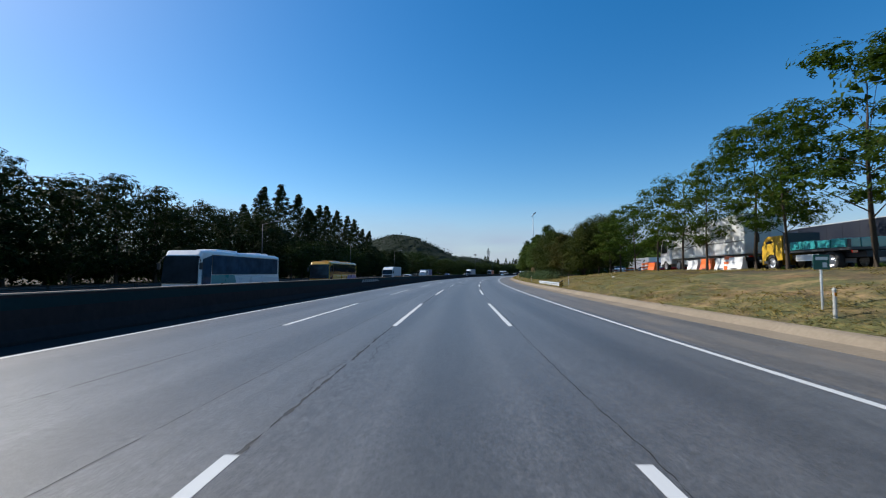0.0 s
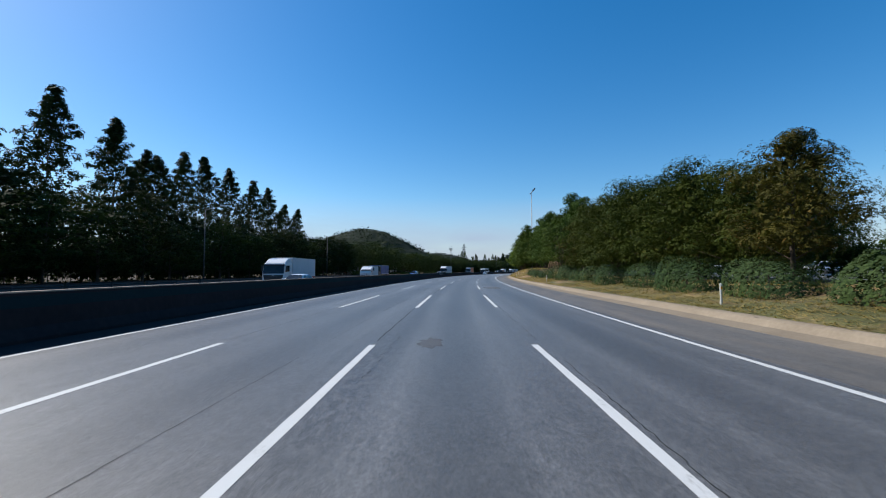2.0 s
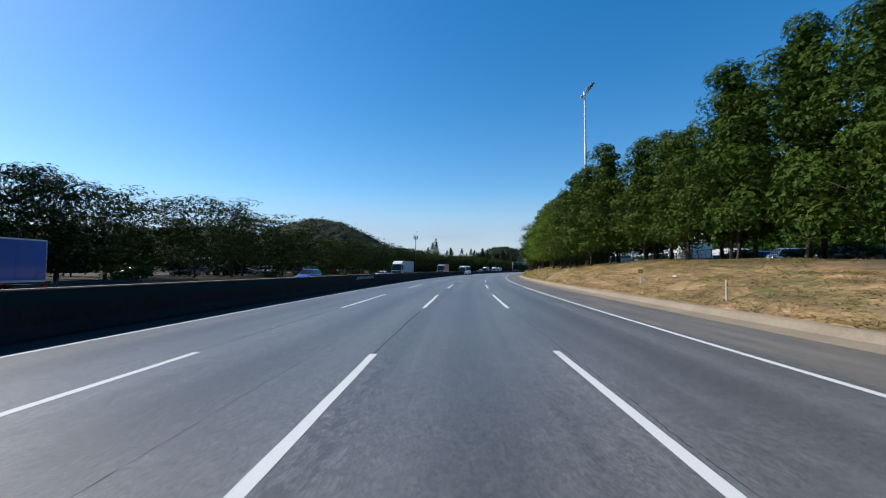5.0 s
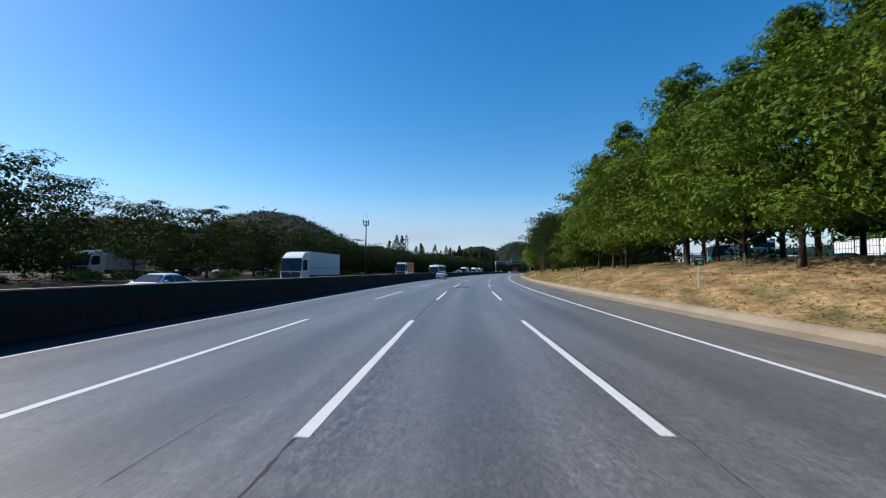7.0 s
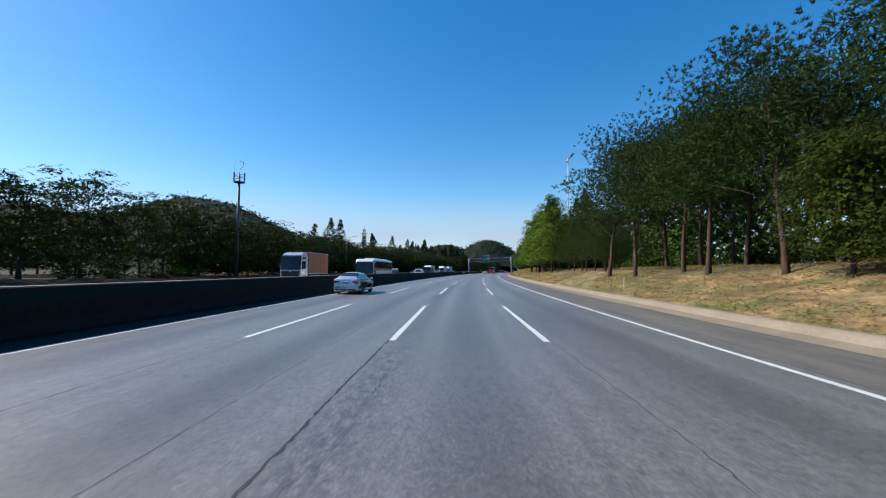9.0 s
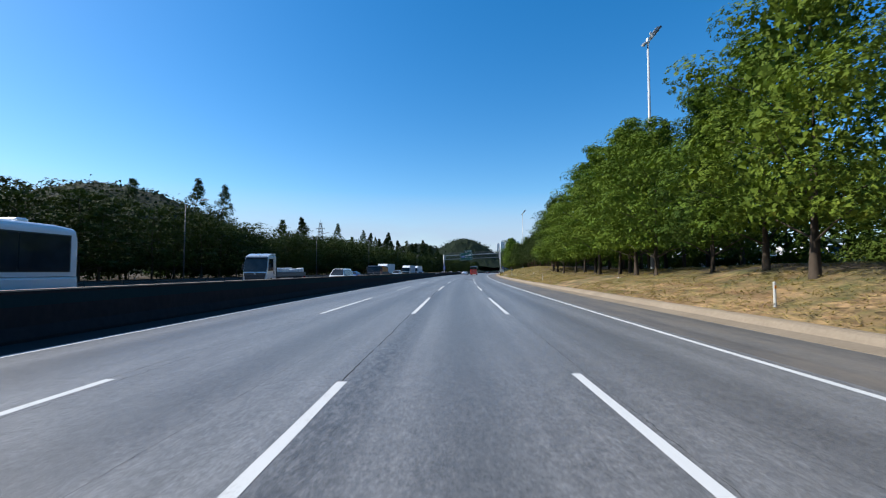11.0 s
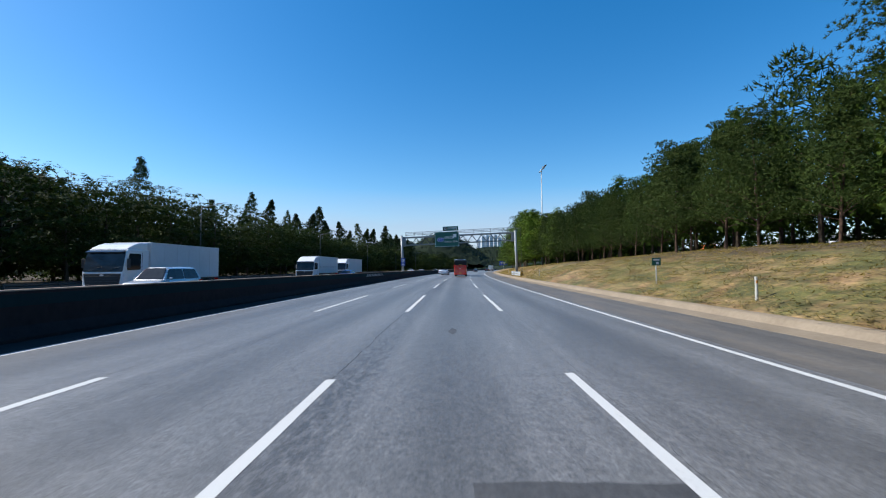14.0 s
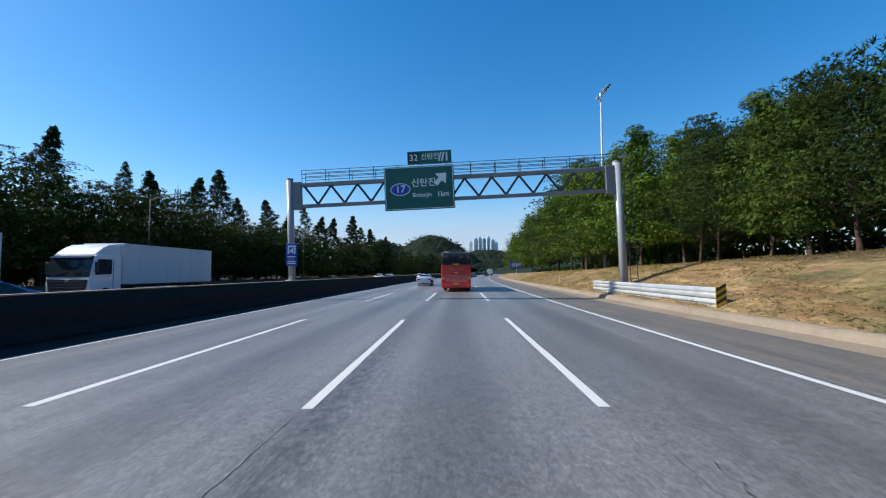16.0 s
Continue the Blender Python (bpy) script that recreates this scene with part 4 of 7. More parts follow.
def joined_woods():
    """All the far trees as one mesh of thinned, broader leaves and one of trunks, by their leaf colour."""
    by_mat = {}
    trunks_v, trunks_f = [], []
    r = np.random.RandomState(12)
    for kind, s, lat, size in FAR_TREES:
        meshes = KINDS[kind][1]
        tr, cr = meshes[_tree_rnd.randrange(len(meshes))]
        z = (bank_z(s, lat) if lat > 0 else 0.45) - 0.05
        m = np.array(at(s, lat, z, _tree_rnd.uniform(0, 360)) @ Matrix.Diagonal((size, size, size, 1)))
        co = np.empty(len(cr.vertices) * 3, dtype=np.float32)
        cr.vertices.foreach_get("co", co)
        tri = co.reshape(-1, 3, 3)
        n = min(len(tri), 2700)
        tri = tri[r.permutation(len(tri))[:n]]
        mid = tri.mean(1, keepdims=True)
        tri = mid + (tri - mid) * min(2.2, math.sqrt(len(co) / 9 / n) * 1.05)
        tri = tri.reshape(-1, 3) @ m[:3, :3].T + m[:3, 3]
        by_mat.setdefault(cr.materials[0], []).append(tri)
        if s < 520:
            base = len(trunks_v)
            for k, (hh, rr) in enumerate(((-0.3, 0.2), (4.5, 0.11))):
                for a in range(6):
                    trunks_v.append(tuple(m[:3, :3] @ np.array((rr * math.cos(a * 1.047), rr * math.sin(a * 1.047), hh)) + m[:3, 3]))
            trunks_f += [(base + a, base + (a + 1) % 6, base + 6 + (a + 1) % 6, base + 6 + a) for a in range(6)]
    woods = thing("woods", "continuous dark woods standing behind the roadside trees", "woods", kind="stuff")
    for mat, tris in by_mat.items():
        v = np.concatenate(tris)
        me = bpy.data.meshes.new("foliage")
        k = len(v)
        me.vertices.add(k)
        me.vertices.foreach_set("co", v.astype(np.float32).ravel())
        me.loops.add(k)
        me.loops.foreach_set("vertex_index", np.arange(k, dtype=np.int32))
        me.polygons.add(k // 3)
        me.polygons.foreach_set("loop_start", np.arange(0, k, 3, dtype=np.int32))
        me.polygons.foreach_set("loop_total", np.full(k // 3, 3, dtype=np.int32))
        me.materials.append(mat)
        me.update(calc_edges=True)
        tagged(put("foliage", me, woods), kind="stuff")
    tagged(put("trunks", mesh_from("trunks", trunks_v, trunks_f, BARK), woods), kind="stuff")


RT, LT = "trees on the right bank", "trees beyond the opposite carriageway"
# right side, along the way
for s, lat, sz in ((-6, 18, 1.1), (4, 18.2, 1.1), (11, 18.0, 1.1), (16.8, 17.7, 1.16), (21.7, 17.6, 0.92), (24.8, 17.9, 1.0), (29.5, 17.5, 0.8), (33.2, 17.6, 0.84), (37.7, 17.5, 0.78), (43.4, 17.6, 0.78), (48.3, 17.7, 0.74), (49.5, 16.9, 0.64)):
    plant("young", s, lat, None, sz, RT)
for s, lat, sz in ((53.5, 18.2, 0.82), (55.5, 15.4, 0.72), (58.5, 18.0, 0.86), (64.5, 17.2, 0.85), (79, 17.8, 0.86), (84.5, 17.6, 0.98), (90.5, 18, 1.1), (96.5, 17.8, 1.14), (103, 17.9, 1.14), (109.5, 17.8, 1.08), (115.5, 18, 1.0), (82, 23, 0.95), (94, 23, 1.0), (107, 23, 1.05)):
    plant("bushy", s, lat, None, sz, RT)
plant("rusty", 72.5, 15.6, None, 0.94, RT)
plant("rusty", 121.5, 18.5, None, 1.1, RT)
for s, lat in ((125.5, 15.8), (128.5, 16.8), (131.5, 15.9), (135, 16.6)):
    plant("sparse", s, lat, None, 1.05, RT)
for s, lat in ((123.5, 14.9), (126.8, 15.0), (130, 15.0), (133.2, 15.1)):
    ob = thing("tree_stake", "leaning wooden tree stakes tied round a young tree", "stake", at(s, lat, bank_z(s, lat)), "tree stakes")
    for dx, dy in ((-0.8, -0.5), (0.9, -0.4), (0.0, 0.9)):
        part("stake_pole", rod_bm((dx, dy, -0.2), (dx * 0.15, dy * 0.15, 2.1), 0.05, 0.04, 7), WOOD, ob)
    part("tie_bar", rod_bm((-0.35, -0.2, 1.55), (0.35, -0.15, 1.6), 0.035, sides=6), WOOD, ob)
plant_row(["bushy", "tall"], 128, 150, 5.5, 20.5, 1.08, group=RT)
plant_row(["tall"], 141, 162, 5.0, 17.4, 0.86, 0.6, 0.8, RT)
plant_row(["tall"], 163, 186, 4.0, 0.7, 0.8, 0.5, 0.6, RT, edge=True)
woods_row(["tall", "bushy"], 150, 190, 6, 22.5, 1.05)
plant_row(["tall", "maple", "tall"], 187, 196, 4.2, 0.4, 0.79, 0.5, 0.6, RT, edge=True)
plant_row(["maple"], 196, 214, 4.2, 0.6, 0.68, 0.8, 0.7, RT, edge=True)
plant_row(["maple"], 215, 241, 4.4, 0.5, 0.76, 0.8, 0.7, RT, edge=True)
woods_row(["maple", "tall"], 190, 242, 5.0, 18.0, 0.86, 1.0, 0.8)
woods_row(["maple", "tall"], 190, 214, 6.5, 23.5, 0.92, 1, 1)
woods_row(["maple", "tall"], 215, 250, 6.5, 23.5, 1.04, 1, 1)
plant_row(["spire", "pine"], 243, 258, 3.8, 1.6, 0.84, 0.9, 0.7, RT, edge=True)
woods_row(["spire"], 249, 264, 4.6, 22.5, 0.85, 0.7, 0.7)
plant("bushy", 237, 12.4, None, 0.55, RT)
plant("maple", 243.2, 13.4, None, 0.5, RT)
plant("maple", 247.8, 13.0, None, 0.46, RT)
plant("bushy", 255.6, 12.2, None, 0.52, RT)
plant_row(["tallpine"], 259.5, 280, 4.4, 0.3, 0.74, 0.7, 0.9, RT, edge=True)
plant_row(["tallpine"], 261, 283, 5.2, 3.8, 0.77, 0.8, 0.9, RT, edge=True)
plant_row(["pine"], 283.5, 308, 3.8, 1.2, 0.43, 0.7, 0.7, RT, edge=True)
plant_row(["pine"], 291, 308, 5.0, 4.6, 0.46, 0.8, 0.7, RT, edge=True)
woods_row(["tallpine", "pine", "spire"], 266, 290, 6.5, 23.0, 0.88, 1.0, 1.0)
woods_row(["pine", "tall"], 293, 320, 6.5, 24.0, 0.55, 1.0, 1.0)
plant_row(["maple", "maple", "tall"], 310.5, 334, 4.4, 0.4, 0.78, 0.8, 0.8, RT, edge=True)
plant_row(["maple"], 334, 360, 4.2, 0.3, 0.72, 0.7, 0.7, RT, edge=True)
woods_row(["maple", "tall"], 332, 362, 5.0, 18.8, 0.84, 0.9, 0.8)
woods_row(["maple", "spire"], 330, 368, 7.0, 23.0, 0.98, 0.8, 0.8)
for s in (361.2, 365.6):
    plant("tall", s, tree_line(s) + 0.4, None, 0.84, RT)
plant_row(["tallpine", "pine"], 369, 379, 4.0, 0.9, 0.64, 0.7, 0.7, RT, edge=True)
woods_row(["spire", "pine"], 366, 384, 6, 22.0, 0.74, 0.7, 0.7)
plant("pine", 380.5, 17.4, None, 0.68, RT)
plant_row(["tallpine"], 383, 395, 4.0, 1.4, 0.74, 0.7, 0.9, RT, edge=True)
plant_row(["pine"], 396, 409, 4.2, 1.2, 0.62, 0.9, 0.9, RT, edge=True)
plant_row(["pine"], 410, 422, 4.2, 1.2, 0.58, 0.9, 0.9, RT, edge=True)
plant_row(["pine"], 424, 434, 3.8, 1.5, 0.57, 0.7, 0.6, RT, edge=True)
woods_row(["pine", "pine", "tall"], 386, 440, 5.5, 24.5, 0.78, 0.9, 0.9)
plant_row(["pine"], 435, 446, 3.2, 1.2, 0.66, 0.9, 0.7, RT, edge=True)
plant_row(["pine", "tall", "pine"], 446, 454, 3.0, 1.0, 0.67, 0.9, 0.7, RT, edge=True)
plant_row(["maple", "pine"], 454.5, 460, 2.8, 0.8, 0.68, 0.6, 0.5, RT, edge=True)
woods_row(["pine", "tall"], 386, 474, 4.4, 21.0, 0.72, 0.9, 0.9)
woods_row(["pine"], 438, 474, 4.2, 24.0, 0.84, 0.9, 0.9)
plant_row(["maple", "tall"], 461.5, 467, 3.2, 0.6, 0.74, 0.7, 0.6, RT, edge=True)
plant_row(["tall", "maple", "pine"], 469, 482, 3.8, 0.6, 0.84, 0.8, 0.8, RT, edge=True)
plant_row(["tall", "pine", "tall"], 482, 530, 5.4, 0.6, 0.88, 0.9, 0.9, RT, edge=True)
woods_row(["tall", "maple", "pine"], 532, 640, 6.5, 15.2, 0.92, 0.9, 0.9)
woods_row(["tall", "maple"], 486, 600, 9, 23, 1.1, 0.9, 0.9)
woods_row(["backing"], 40, 150, 8.5, 84, 0.9, 3.0, 2.5)
woods_row(["backing"], 150, 275, 6.0, 66, 1.45, 1.5, 1.0)
woods_row(["backing"], 153, 275, 6.0, 72, 1.75, 1.5, 1.0)
woods_row(["backing"], 262, 520, 6.6, 28.3, 0.95, 0.8, 1.0)
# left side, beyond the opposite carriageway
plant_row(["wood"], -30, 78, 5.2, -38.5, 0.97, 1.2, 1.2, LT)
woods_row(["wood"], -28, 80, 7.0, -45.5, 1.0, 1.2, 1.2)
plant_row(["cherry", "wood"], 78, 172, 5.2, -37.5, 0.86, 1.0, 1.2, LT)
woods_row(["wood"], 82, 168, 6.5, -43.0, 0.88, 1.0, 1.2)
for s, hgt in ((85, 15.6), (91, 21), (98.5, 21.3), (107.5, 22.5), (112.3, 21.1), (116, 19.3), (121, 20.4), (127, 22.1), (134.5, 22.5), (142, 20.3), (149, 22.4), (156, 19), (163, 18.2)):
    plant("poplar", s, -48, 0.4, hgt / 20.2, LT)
plant_row(["open", "open", "cherry"], 176, 300, 6.2, -38.0, 1.06, 1.6, 1.5, LT)
woods_row(["wood"], 176, 304, 5.5, -58.0, 0.72, 3, 2)
woods_row(["cherry", "wood"], 177, 302, 7.0, -47.0, 0.78, 1.5, 1.5)
plant_row(["cherry"], 302, 396, 5.0, -35.5, 0.92, 1.0, 1.2, LT)
plant_row(["cherry"], 397, 520, 5.0, -35.5, 1.02, 1.0, 1.2, LT)
woods_row(["wood", "cherry"], 302, 396, 6.2, -41.5, 0.82, 1.2, 1.2)
woods_row(["wood", "cherry"], 398, 520, 6.2, -41.5, 0.92, 1.2, 1.2)
woods_row(["cherry", "wood"], 522, 760, 7.5, -36.5, 1.05, 1.2, 1.2)
woods_row(["backing"], 300, 640, 5.4, -49.5, 0.46, 1.5, 1.5)
for s, lat, hgt, k in ((346, -41, 12.4, "spire"), (362, -43, 15.4, "spire"), (369.5, -43, 15.6, "spire"), (392.5, -43, 13.8, "spire"), (407, -44, 14.6, "poplar"), (431, -43, 15.7, "spire"), (449, -44, 14.0, "spire"), (462.5, -44, 16.1, "spire"), (469, -43, 16, "poplar"), (480, -44, 14.5, "spire"), (484, -43, 15.7, "poplar"), (493.5, -43, 16.3, "poplar"), (500, -43, 18, "poplar"),
                       (508, -44, 16.5, "poplar"), (517, -43, 16.4, "poplar"), (526, -43, 15.5, "poplar"), (537.5, -43, 18.3, "spire"), (548, -43, 17, "poplar"), (560, -44, 18, "poplar"), (577.5, -43, 20, "poplar"), (588, -43, 19, "spire"), (599, -43, 18.6, "poplar"), (620, -43, 18, "poplar")):
    if s < 540:
        plant(k, s, lat, 0.4, hgt / (19.6 if k == "poplar" else 15.6), LT)
    else:
        FAR_TREES.append((k, s, lat, hgt / (19.6 if k == "poplar" else 15.6)))


joined_woods()


# ---- undergrowth in the shade of the trees ----
def thicket_mesh(seed, length, width, high, n, mat, leaf):
    r = np.random.RandomState(seed)
    clumps = [((r.uniform(-0.5, 0.5) * width * 0.6, r.uniform(-0.5, 0.5) * length, high * r.uniform(0.15, 0.75)), (width * 0.32, width * 0.45, high * r.uniform(0.22, 0.42)), n // 24) for _ in range(24)]
    cs, ns, ks = clump_leaves(clumps, r, 0.5, 0.7, 0.4)
    cs[:, 2] = np.maximum(cs[:, 2], 0.02)
    return leaf_mesh("foliage", cs, ns, ks * leaf * r.uniform(0.6, 1.3, size=len(cs)), mat, 0.55, seed), limbs_mesh("stem", [[((x, y, -0.2), 0.06), ((x * 1.3, y * 1.1, high * 0.7), 0.02)] for x, y in ((-0.3, -1.2), (0.3, 0.2), (0.0, 1.5))][1:2], BARK, 5)


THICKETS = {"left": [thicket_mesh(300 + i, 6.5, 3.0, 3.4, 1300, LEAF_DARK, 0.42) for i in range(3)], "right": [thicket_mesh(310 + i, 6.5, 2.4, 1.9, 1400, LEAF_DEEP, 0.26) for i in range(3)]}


def thicket(side, s, lat, size=1.0, z=None):
    fo, st = THICKETS[side][_tree_rnd.randrange(3)]
    ob = thing("thicket", "shaded thicket of undergrowth below the trees", "shrub", at(s, lat, (bank_z(s, lat) if lat > 0 else 0.4) if z is None else z, _tree_rnd.uniform(-8, 8)) @ Matrix.Diagonal((1, 1, size, 1)), "undergrowth thickets")
    put("foliage", fo, ob)
    put("stem", st, ob)


for s in range(-32, 170, 6):
    thicket("left", s, -40.8 + _tree_rnd.uniform(-1, 1), _tree_rnd.uniform(0.85, 1.3))
for s in range(-34, 172, 6):
    thicket("left", s, -46.5 + _tree_rnd.uniform(-1, 1), _tree_rnd.uniform(0.9, 1.2))
for s in range(176, 300, 7):
    if _tree_rnd.random() < 0.7:
        thicket("right", s, -35.5 + _tree_rnd.uniform(-1, 1), _tree_rnd.uniform(0.5, 0.9))
for s in range(302, 700, 6):
    thicket("left", s, -40.0 + _tree_rnd.uniform(-1, 1), _tree_rnd.uniform(0.85, 1.25))
for s0, s1, lat, sz in ((76, 152, 25.5, 1.3), (152, 206, 25.2, 0.8), (206, 262, 26, 1.05), (262, 318, 26, 0.95), (318, 368, 26, 1.1), (372, 440, 27.2, 0.6), (440, 640, 25.8, 1.0)):
    for s in np.arange(s0, s1, 6.2):
        if _tree_rnd.random() < (0.5 if s0 in (152, 206) else 0.88):
            thicket("right", float(s), lat + _tree_rnd.uniform(-0.8, 0.8), sz * _tree_rnd.uniform(0.8, 1.2))


# ---- hedges ----
def hedge(s, lat, length, width, high, seed):
    """A clipped shrub: a tight skin of small leaves over a lumpy loaf."""
    r = np.random.RandomState(seed)
    n = int(length * (width + 1.6 * high) * 260)
    cs = np.empty((n, 3))
    ns = np.empty((n, 3))
    big = r.uniform(size=n) < 0.14
    u = r.uniform(-1, 1, n)
    a = r.uniform(-0.15, math.pi + 0.15, n)
    for i in range(n):
        e = max(0.03, 1 - abs(u[i]) ** 3.5) ** 0.5
        g = 1 + 0.3 * noise.noise((u[i] * length * 0.45 + seed * 7.7, math.cos(a[i]) * 0.9, seed * 1.3))
        g *= (0.8 if big[i] else 1.0) * (1 + 0.025 * r.normal())
        c, q = math.cos(a[i]), math.sin(a[i])
        c, q = math.copysign(abs(c) ** 0.75, c), max(q, 0.0) ** 0.8
        cs[i] = (c * width * 0.5 * e * g, u[i] * length * 0.5, max(0.03, q * high * e * g + (0.25 * r.uniform() if q < 0.2 else 0)))
        ns[i] = (c, u[i] ** 5 * 1.5, q)
    ns += r.normal(size=(n, 3)) * 0.22
    size = np.where(big, 0.24, 0.08) * r.uniform(0.65, 1.3, n)
    ob = thing("hedge", "low rounded dark green clipped shrub on the verge", "hedge", at(s, lat, bank_z(s, lat) - 0.04), "hedges on the verge")
    put("crown", leaf_mesh("crown", cs, ns, size, LEAF_HEDGE, 0.6, seed), ob)
    put("stem", limbs_mesh("stem", [[((0, 0, -0.1), 0.06), ((0.1, 0.1, high * 0.6), 0.02)]], BARK, 5), ob)


for i, (s, lat, ln, w, hh) in enumerate(((63.5, 12.6, 6.0, 2.4, 1.6), (69.5, 12.8, 5.0, 2.5, 1.7), (75.5, 12.6, 6.5, 2.6, 1.75), (81.5, 13.0, 5, 2.4, 1.7), (87.5, 12.4, 5.0, 2.3, 1.55), (92.6, 12.7, 4.2, 2.2, 1.45), (97.2, 12.6, 4.0, 2.1, 1.35), (103.2, 12.7, 6.2, 2.5, 1.65), (110.5, 12.9, 7.0, 2.6, 1.75),
                                         (118.2, 12.5, 6.0, 2.3, 1.5), (125.6, 12.3, 5.0, 2.1, 1.3), (131.5, 12.4, 5.0, 2.1, 1.3), (137.5, 12.6, 4.5, 2.0, 1.2), (58.8, 13.3, 2.2, 1.8, 1.1))):
    hedge(s, lat - 0.35, ln * 0.8, w, hh * 0.95, 200 + i)


# ---- grass ----
def grass_stuff(name, s0, s1, count, mat, label, seed, hmin, hmax, green):
    r = np.random.RandomState(seed)
    s = r.uniform(s0, s1, count)
    lat = 9.45 + 8.8 * r.uniform(size=count) ** 1.25
    keep = np.array([noise.noise((a * 0.09, b * 0.25, 7.7)) for a, b in zip(s, lat)])
    ok = (keep > 0.0) if green else (keep < 0.3)
    s, lat = s[ok], lat[ok]
    z = np.array([bank_z(a, b) for a, b in zip(s, lat)])
    x, y = PN(s, lat)
    c = np.stack((x, y, z), 1)
    blades = 4
    c = np.repeat(c, blades, 0) + r.normal(size=(len(c) * blades, 3)) * np.array((0.2, 0.2, 0))
    n = len(c)
    hgt = r.uniform(hmin, hmax, n)
    ang = r.uniform(0, 6.283, n) if green else np.repeat(np.interp(s, _s, _turn) + 1.57 + 3.14159 * (r.uniform(size=len(s)) < 0.5), blades) + 0.6 * r.normal(size=n)
    reach = r.uniform(0.2, 1.3, n) if green else r.uniform(2.0, 5.5, n)
    tip = c + np.stack((np.cos(ang) * hgt * reach, np.sin(ang) * hgt * reach, hgt), 1)
    w = 0.012 + 0.016 * r.uniform(size=n)
    side = np.stack((-np.sin(ang), np.cos(ang), np.zeros(n)), 1) * w[:, None]
    v = np.stack((c - side, c + side, tip), 1)
    me = bpy.data.meshes.new(name)
    me.vertices.add(3 * n)
    me.vertices.foreach_set("co", v.astype(np.float32).ravel())
    me.loops.add(3 * n)
    me.loops.foreach_set("vertex_index", np.arange(3 * n, dtype=np.int32))
    me.polygons.add(n)
    me.polygons.foreach_set("loop_start", np.arange(0, 3 * n, 3, dtype=np.int32))
    me.polygons.foreach_set("loop_total", np.full(n, 3, dtype=np.int32))
    me.materials.append(mat)
    me.update(calc_edges=True)
    tagged(put(name, me), label, "grass", "", "stuff")


grass_stuff("dry_grass", -5, 500, 84000, DRY_BLADE, "dry straw-coloured mown grass on the bank", 5, 0.03, 0.09, False)


# ---- wooded hills ----
def wooded_hill(name, label, peaks, x0, x1, y0, y1, step, seed, leaves, leaf):
    """A hill as a lumpy canopy over a sum of rounded peaks, with a ragged skin of foliage. Peaks: x, y, height, spread along x and y."""
    r = np.random.RandomState(seed)

    def base(x, y):
        z = np.full_like(x, -6.0)
        for px, py, ph, sx, sy in peaks:
            z = np.maximum(z, -6 + (ph + 6) * np.exp(-((x - px) / sx) ** 2 - ((y - py) / sy) ** 2))
        return z

    xs, ys = np.arange(x0, x1, step), np.arange(y0, y1, step)
    gx, gy = np.meshgrid(xs, ys)
    gx, gy = gx + r.uniform(-0.3, 0.3, gx.shape) * step, gy + r.uniform(-0.3, 0.3, gx.shape) * step
    gz = base(gx, gy)
    lump = np.array([noise.noise((a / 9, b / 9, 1.0)) * 2.4 + noise.noise((a / 4, b / 4, 5.0)) * 1.4 for a, b in zip(gx.ravel(), gy.ravel())]).reshape(gx.shape)
    gz = np.where(gz > -4, gz + lump, gz)
    ny, nx = gx.shape
    verts = np.stack((gx, gy, gz), 2).reshape(-1, 3)
    faces = [(j * nx + i, j * nx + i + 1, (j + 1) * nx + i + 1, (j + 1) * nx + i) for j in range(ny - 1) for i in range(nx - 1) if gz[j, i] > -5.5 or gz[j + 1, i + 1] > -5.5]
    hill = thing(name, label, "hill", kind="structure")
    put("hillside", mesh_from(name, verts, faces, CANOPY_FAR), hill)
    w = np.clip(gz.ravel() + 5, 0, 60)
    pick = r.choice(len(verts), leaves, p=w / w.sum())
    c = verts[pick] + r.normal(size=(leaves, 3)) * np.array((step * 0.6, step * 0.6, 1.0))
    n = 0.4 * r.normal(size=(leaves, 3)) + np.array((0, -0.6, 0.7))
    st = put("foliage", leaf_mesh("foliage", c, n, leaf * r.uniform(0.5, 1.5, leaves), LEAF_HILL, 0.7, seed), hill)
    st["kind"] = "stuff"


wooded_hill("wooded_hill", "low wooded hill rising behind the roadside trees", [(-79, 613, 55, 95, 90), (-190, 590, 44, 110, 90), (10, 660, 26, 90, 60), (-330, 560, 40, 120, 100)], -460, 110, 430, 720, 5.5, 1, 24000, 2.2)
wooded_hill("far_hill", "distant wooded hill at the end of the road", [(357, 1175, 70, 95, 70), (262, 1185, 58, 95, 70), (480, 1190, 46, 120, 70)], 120, 640, 1090, 1270, 8, 2, 9000, 3.2)
wooded_hill("far_ridge", "distant low wooded ridge closing the valley", [(640, 1250, 34, 220, 70), (60, 1120, 30, 160, 60), (900, 1150, 40, 260, 90), (240, 1000, 18, 80, 60)], -150, 1250, 950, 1330, 12, 3, 9000, 3.2)
wooded_hill("side_ridge", "wooded rise beyond the service area", [(330, 420, 20, 90, 200), (420, 760, 26, 120, 160), (300, 100, 16, 80, 200)], 190, 620, -150, 950, 12, 4, 7000, 2.8)
wooded_hill("back_ridge", "wooded rise behind the opposite carriageway", [(-190, 100, 18, 70, 260), (-150, 330, 16, 60, 120)], -330, -100, -200, 450, 10, 5, 7000, 2.6)


# ---- vehicles: y ahead, x right, wheels on z = 0, the middle at the origin ----
def oval(cx, cz, rx, rz, y0, y1):
    return extrude_bm([(cx + rx * math.cos(a), cz + rz * math.sin(a)) for a in np.linspace(0, 2 * math.pi, 33)[:-1]], "y", y0, y1)


